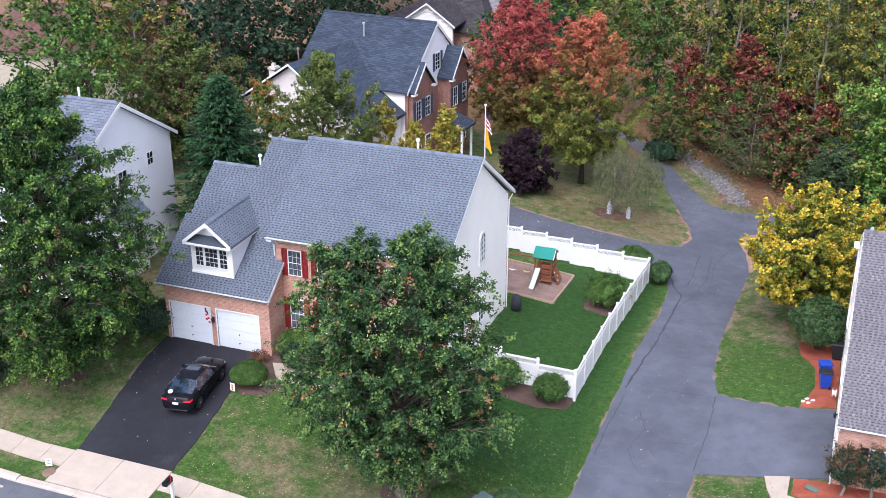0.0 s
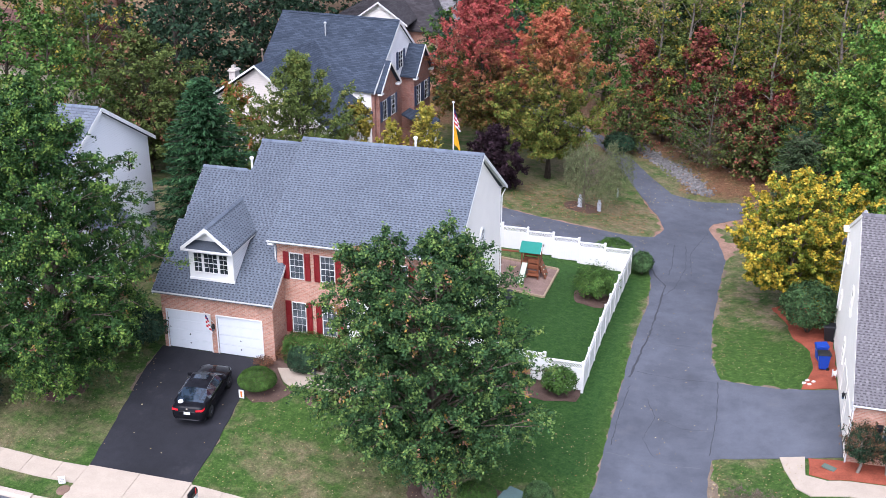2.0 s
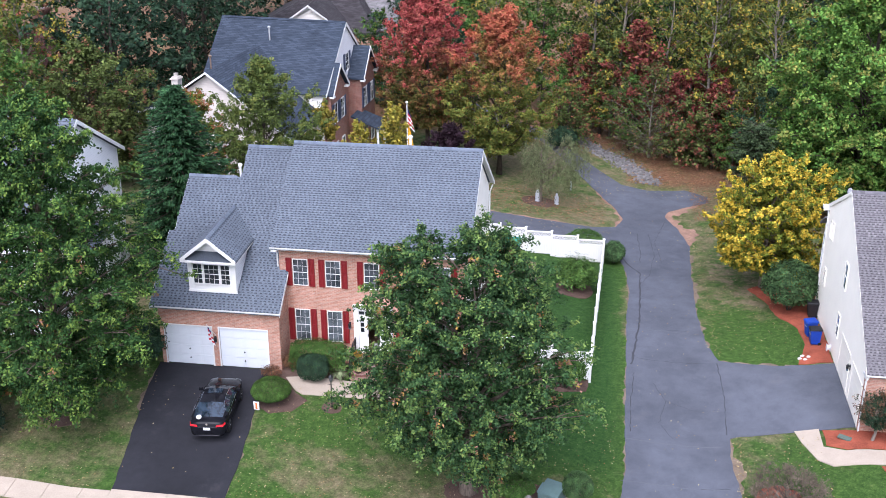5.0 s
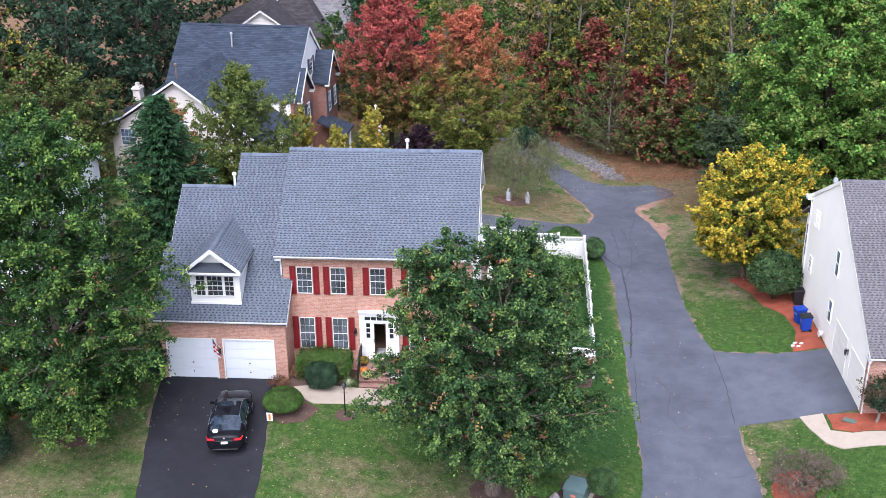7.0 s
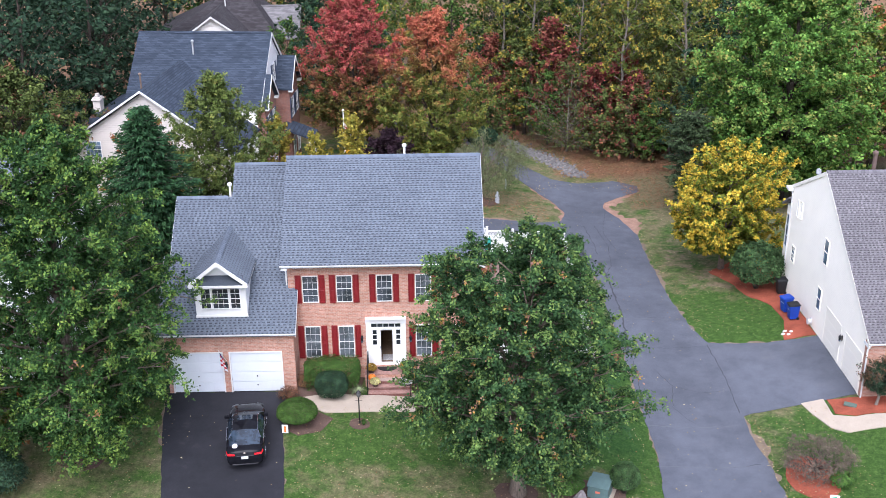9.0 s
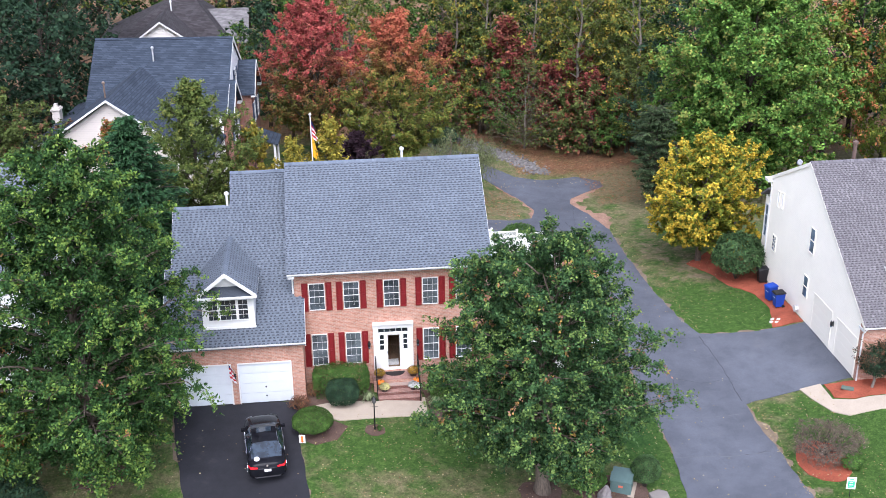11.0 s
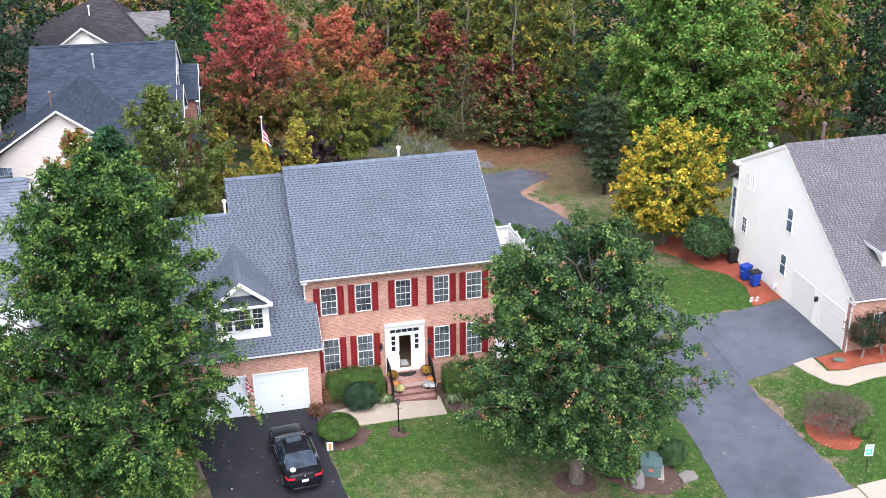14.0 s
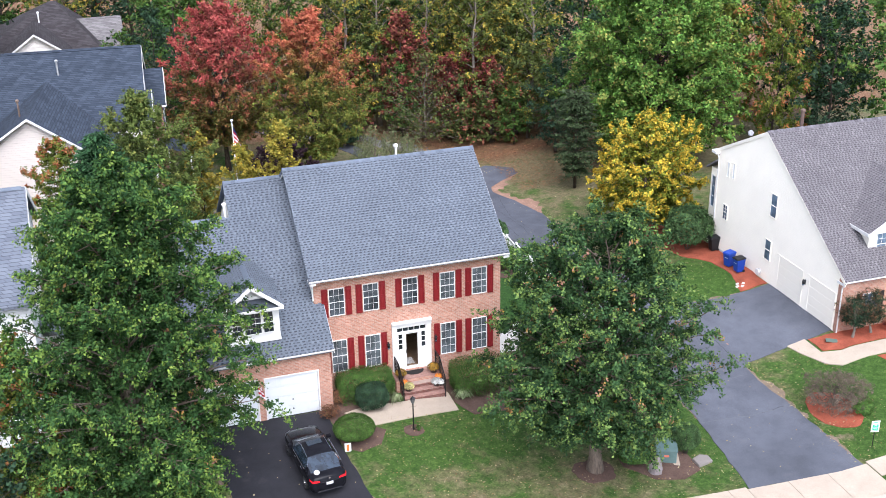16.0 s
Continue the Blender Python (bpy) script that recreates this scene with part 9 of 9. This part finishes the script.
part("cover", Shape().lathe([(0.3, 0), (0.32, 0.45), (0.3, 0.75), (0.18, 0.92), (0.04, 0.96)], sides=14), plain("cover_grey", (0.03, 0.033, 0.04), 0.8), ac, smooth=True)

# ==== cracks, stones and fallen leaves ====
CRACK = plain("crack_tar", (0.045, 0.046, 0.054), 0.8)
PALE_SEAM = plain("seam_pale", (0.115, 0.12, 0.132), 0.9)


def crack(pts, width, mat, seed, lift=0.036):
    """A thin ribbon that wanders along a line on the asphalt."""
    r = random.Random(seed)
    fine = []
    for a, b in zip(pts, pts[1:]):
        a, b = Vector(a), Vector(b)
        n = max(2, int((b - a).length / 0.25))
        fine += [a.lerp(b, i / n) + Vector((r.uniform(-1, 1), r.uniform(-1, 1))) * 0.045 for i in range(n)]
    s = Shape()
    for i, p in enumerate(fine):
        d = (fine[min(i + 1, len(fine) - 1)] - fine[max(i - 1, 0)]).normalized()
        w = Vector((-d.y, d.x)) * width * r.uniform(0.25, 0.7)
        for q in (p + w, p - w):
            s.v.append((q.x, q.y, height(q.x, q.y) + lift))
    s.f = [(2 * i, 2 * i + 1, 2 * i + 3, 2 * i + 2) for i in range(len(fine) - 1)]
    return tagged(part("asphalt_crack", s, mat), "thin crack line in the asphalt", "crack", kind="structure")


crack([(16.75, 21.1), (17.2, 19.6), (17.9, 18.3), (17.85, 14.4), (17.8, 11.1), (17.7, 8.7), (17.25, 4.1)], 0.1, CRACK, 10)
crack([(17.8, 26.4), (18.0, 22.3), (17.9, 20.1)], 0.05, CRACK, 11)
crack([(19.1, 8.9), (21.15, 8.95)], 0.03, CRACK, 12)
crack([(18.4, 2.6), (19.0, 0.9), (20.3, 0.2), (21.7, 0.5)], 0.025, CRACK, 13)
crack([(19.0, 0.9), (18.6, -1.2), (19.4, -2.8)], 0.025, CRACK, 14)
crack([(17.4, 3.5), (17.25, 0.5), (17.2, -2.5)], 0.035, CRACK, 2)
crack([(21.8, 5.2), (21.9, 1.5), (21.75, -2.0)], 0.04, CRACK, 3)
crack([(18.6, 26.5), (18.9, 22.0), (18.5, 18.0), (17.9, 16.2)], 0.04, CRACK, 4)
crack([(17.0, -2.9), (19.0, -3.0), (21.7, -2.9)], 0.035, PALE_SEAM, 5)
crack([(17.1, 8.6), (19.0, 8.7), (21.0, 8.5)], 0.035, PALE_SEAM, 6)
crack([(16.8, -6.3), (19.5, -6.4), (21.9, -6.2)], 0.03, PALE_SEAM, 7)
crack([(20.3, -6.3), (21.9, -6.2)], 0.03, CRACK, 15)
crack([(17.6, 5.1), (19.5, 5.0), (21.5, 5.2)], 0.03, CRACK, 8)
crack([(20.0, 30.5), (19.0, 25.0), (19.4, 20.5)], 0.03, CRACK, 9)


def scatter(name, label, category, regions, size, mat, seed, lift=0.05, flat=True):
    """Loose leaves over patches of the land, as one spread."""
    g = np.random.default_rng(seed)
    pts = []
    for x0, x1, y0, y1, n in regions:
        xs, ys = g.uniform(x0, x1, n), g.uniform(y0, y1, n)
        pts += [(x, y, height(x, y) + lift) for x, y in zip(xs, ys)]
    p = np.array(pts)
    ob = part(name, quads_mesh(name, leaves(g, p, np.tile([0, 0, 1.0], (len(p), 1)), size, 0.0, 3.0, 0.7), mat), None)
    return tagged(ob, label, category, kind="stuff")


FALLEN = leaf_mat("leaves_fallen", [(0.50, 0.40, 0.18), (0.38, 0.26, 0.11), (0.55, 0.48, 0.28), (0.26, 0.13, 0.05), (0.6, 0.5, 0.2)], clump=2, trans=0)
scatter("fallen_leaves", "yellow and tan fallen leaves on lawns and drives", "leaf litter",
        [(-12, -5.5, -11.5, -3, 450), (0.3, 9, -11.4, -3, 800), (9, 16.5, -11.4, -1, 600), (17.2, 21.8, -11, 6, 60), (17.2, 21, 6, 30, 70), (-5, 0, -11, -3, 25), (21.5, 26, 6, 30, 700), (22, 26, -11.5, -2, 380), (21.9, 22.4, -11.5, -2.2, 130), (21.3, 22, 6, 26, 250), (2, 16, 24, 36, 900), (12, 24, 35, 48, 900)], 0.075, FALLEN, 5)
LITTER = leaf_mat("leaves_litter", [(0.29, 0.13, 0.065), (0.38, 0.19, 0.1), (0.21, 0.1, 0.05), (0.44, 0.29, 0.16)], clump=1, trans=0)
scatter("leaf_litter", "rust-brown leaf litter along the wood's edge", "leaf litter", [(17, 30, 38.5, 50, 9000), (22, 32, 30, 40, 4000), (5, 15.5, 27.8, 34, 1300), (4, 16, 46, 54, 2500)], 0.12, LITTER, 6)
g = np.random.default_rng(8)
bed = Shape()
for k in range(1100):
    u = g.uniform()
    cx, cy = ease(u, (0, 11.8), (0.25, 13.8), (0.55, 16.5), (1, 19.2)), ease(u, (0, 49.8), (0.25, 47.5), (0.55, 44.2), (1, 38.9))
    cx, cy = cx + g.normal(0, 0.5), cy + g.normal(0, 0.45)
    r = g.uniform(0.06, 0.15)
    bed.lathe([(r * 0.7, -0.05), (r, 0.04), (r * 0.6, 0.04 + r * 0.6)], cx, cy, height(cx, cy), 6)
tagged(part("stone_swale", bed, shingle_mat("swale_stone", (0.085, 0.08, 0.078), (0.15, 0.142, 0.138), (0.23, 0.22, 0.21))), "grey stones lining a drainage swale by the wood", "stones", kind="stuff")
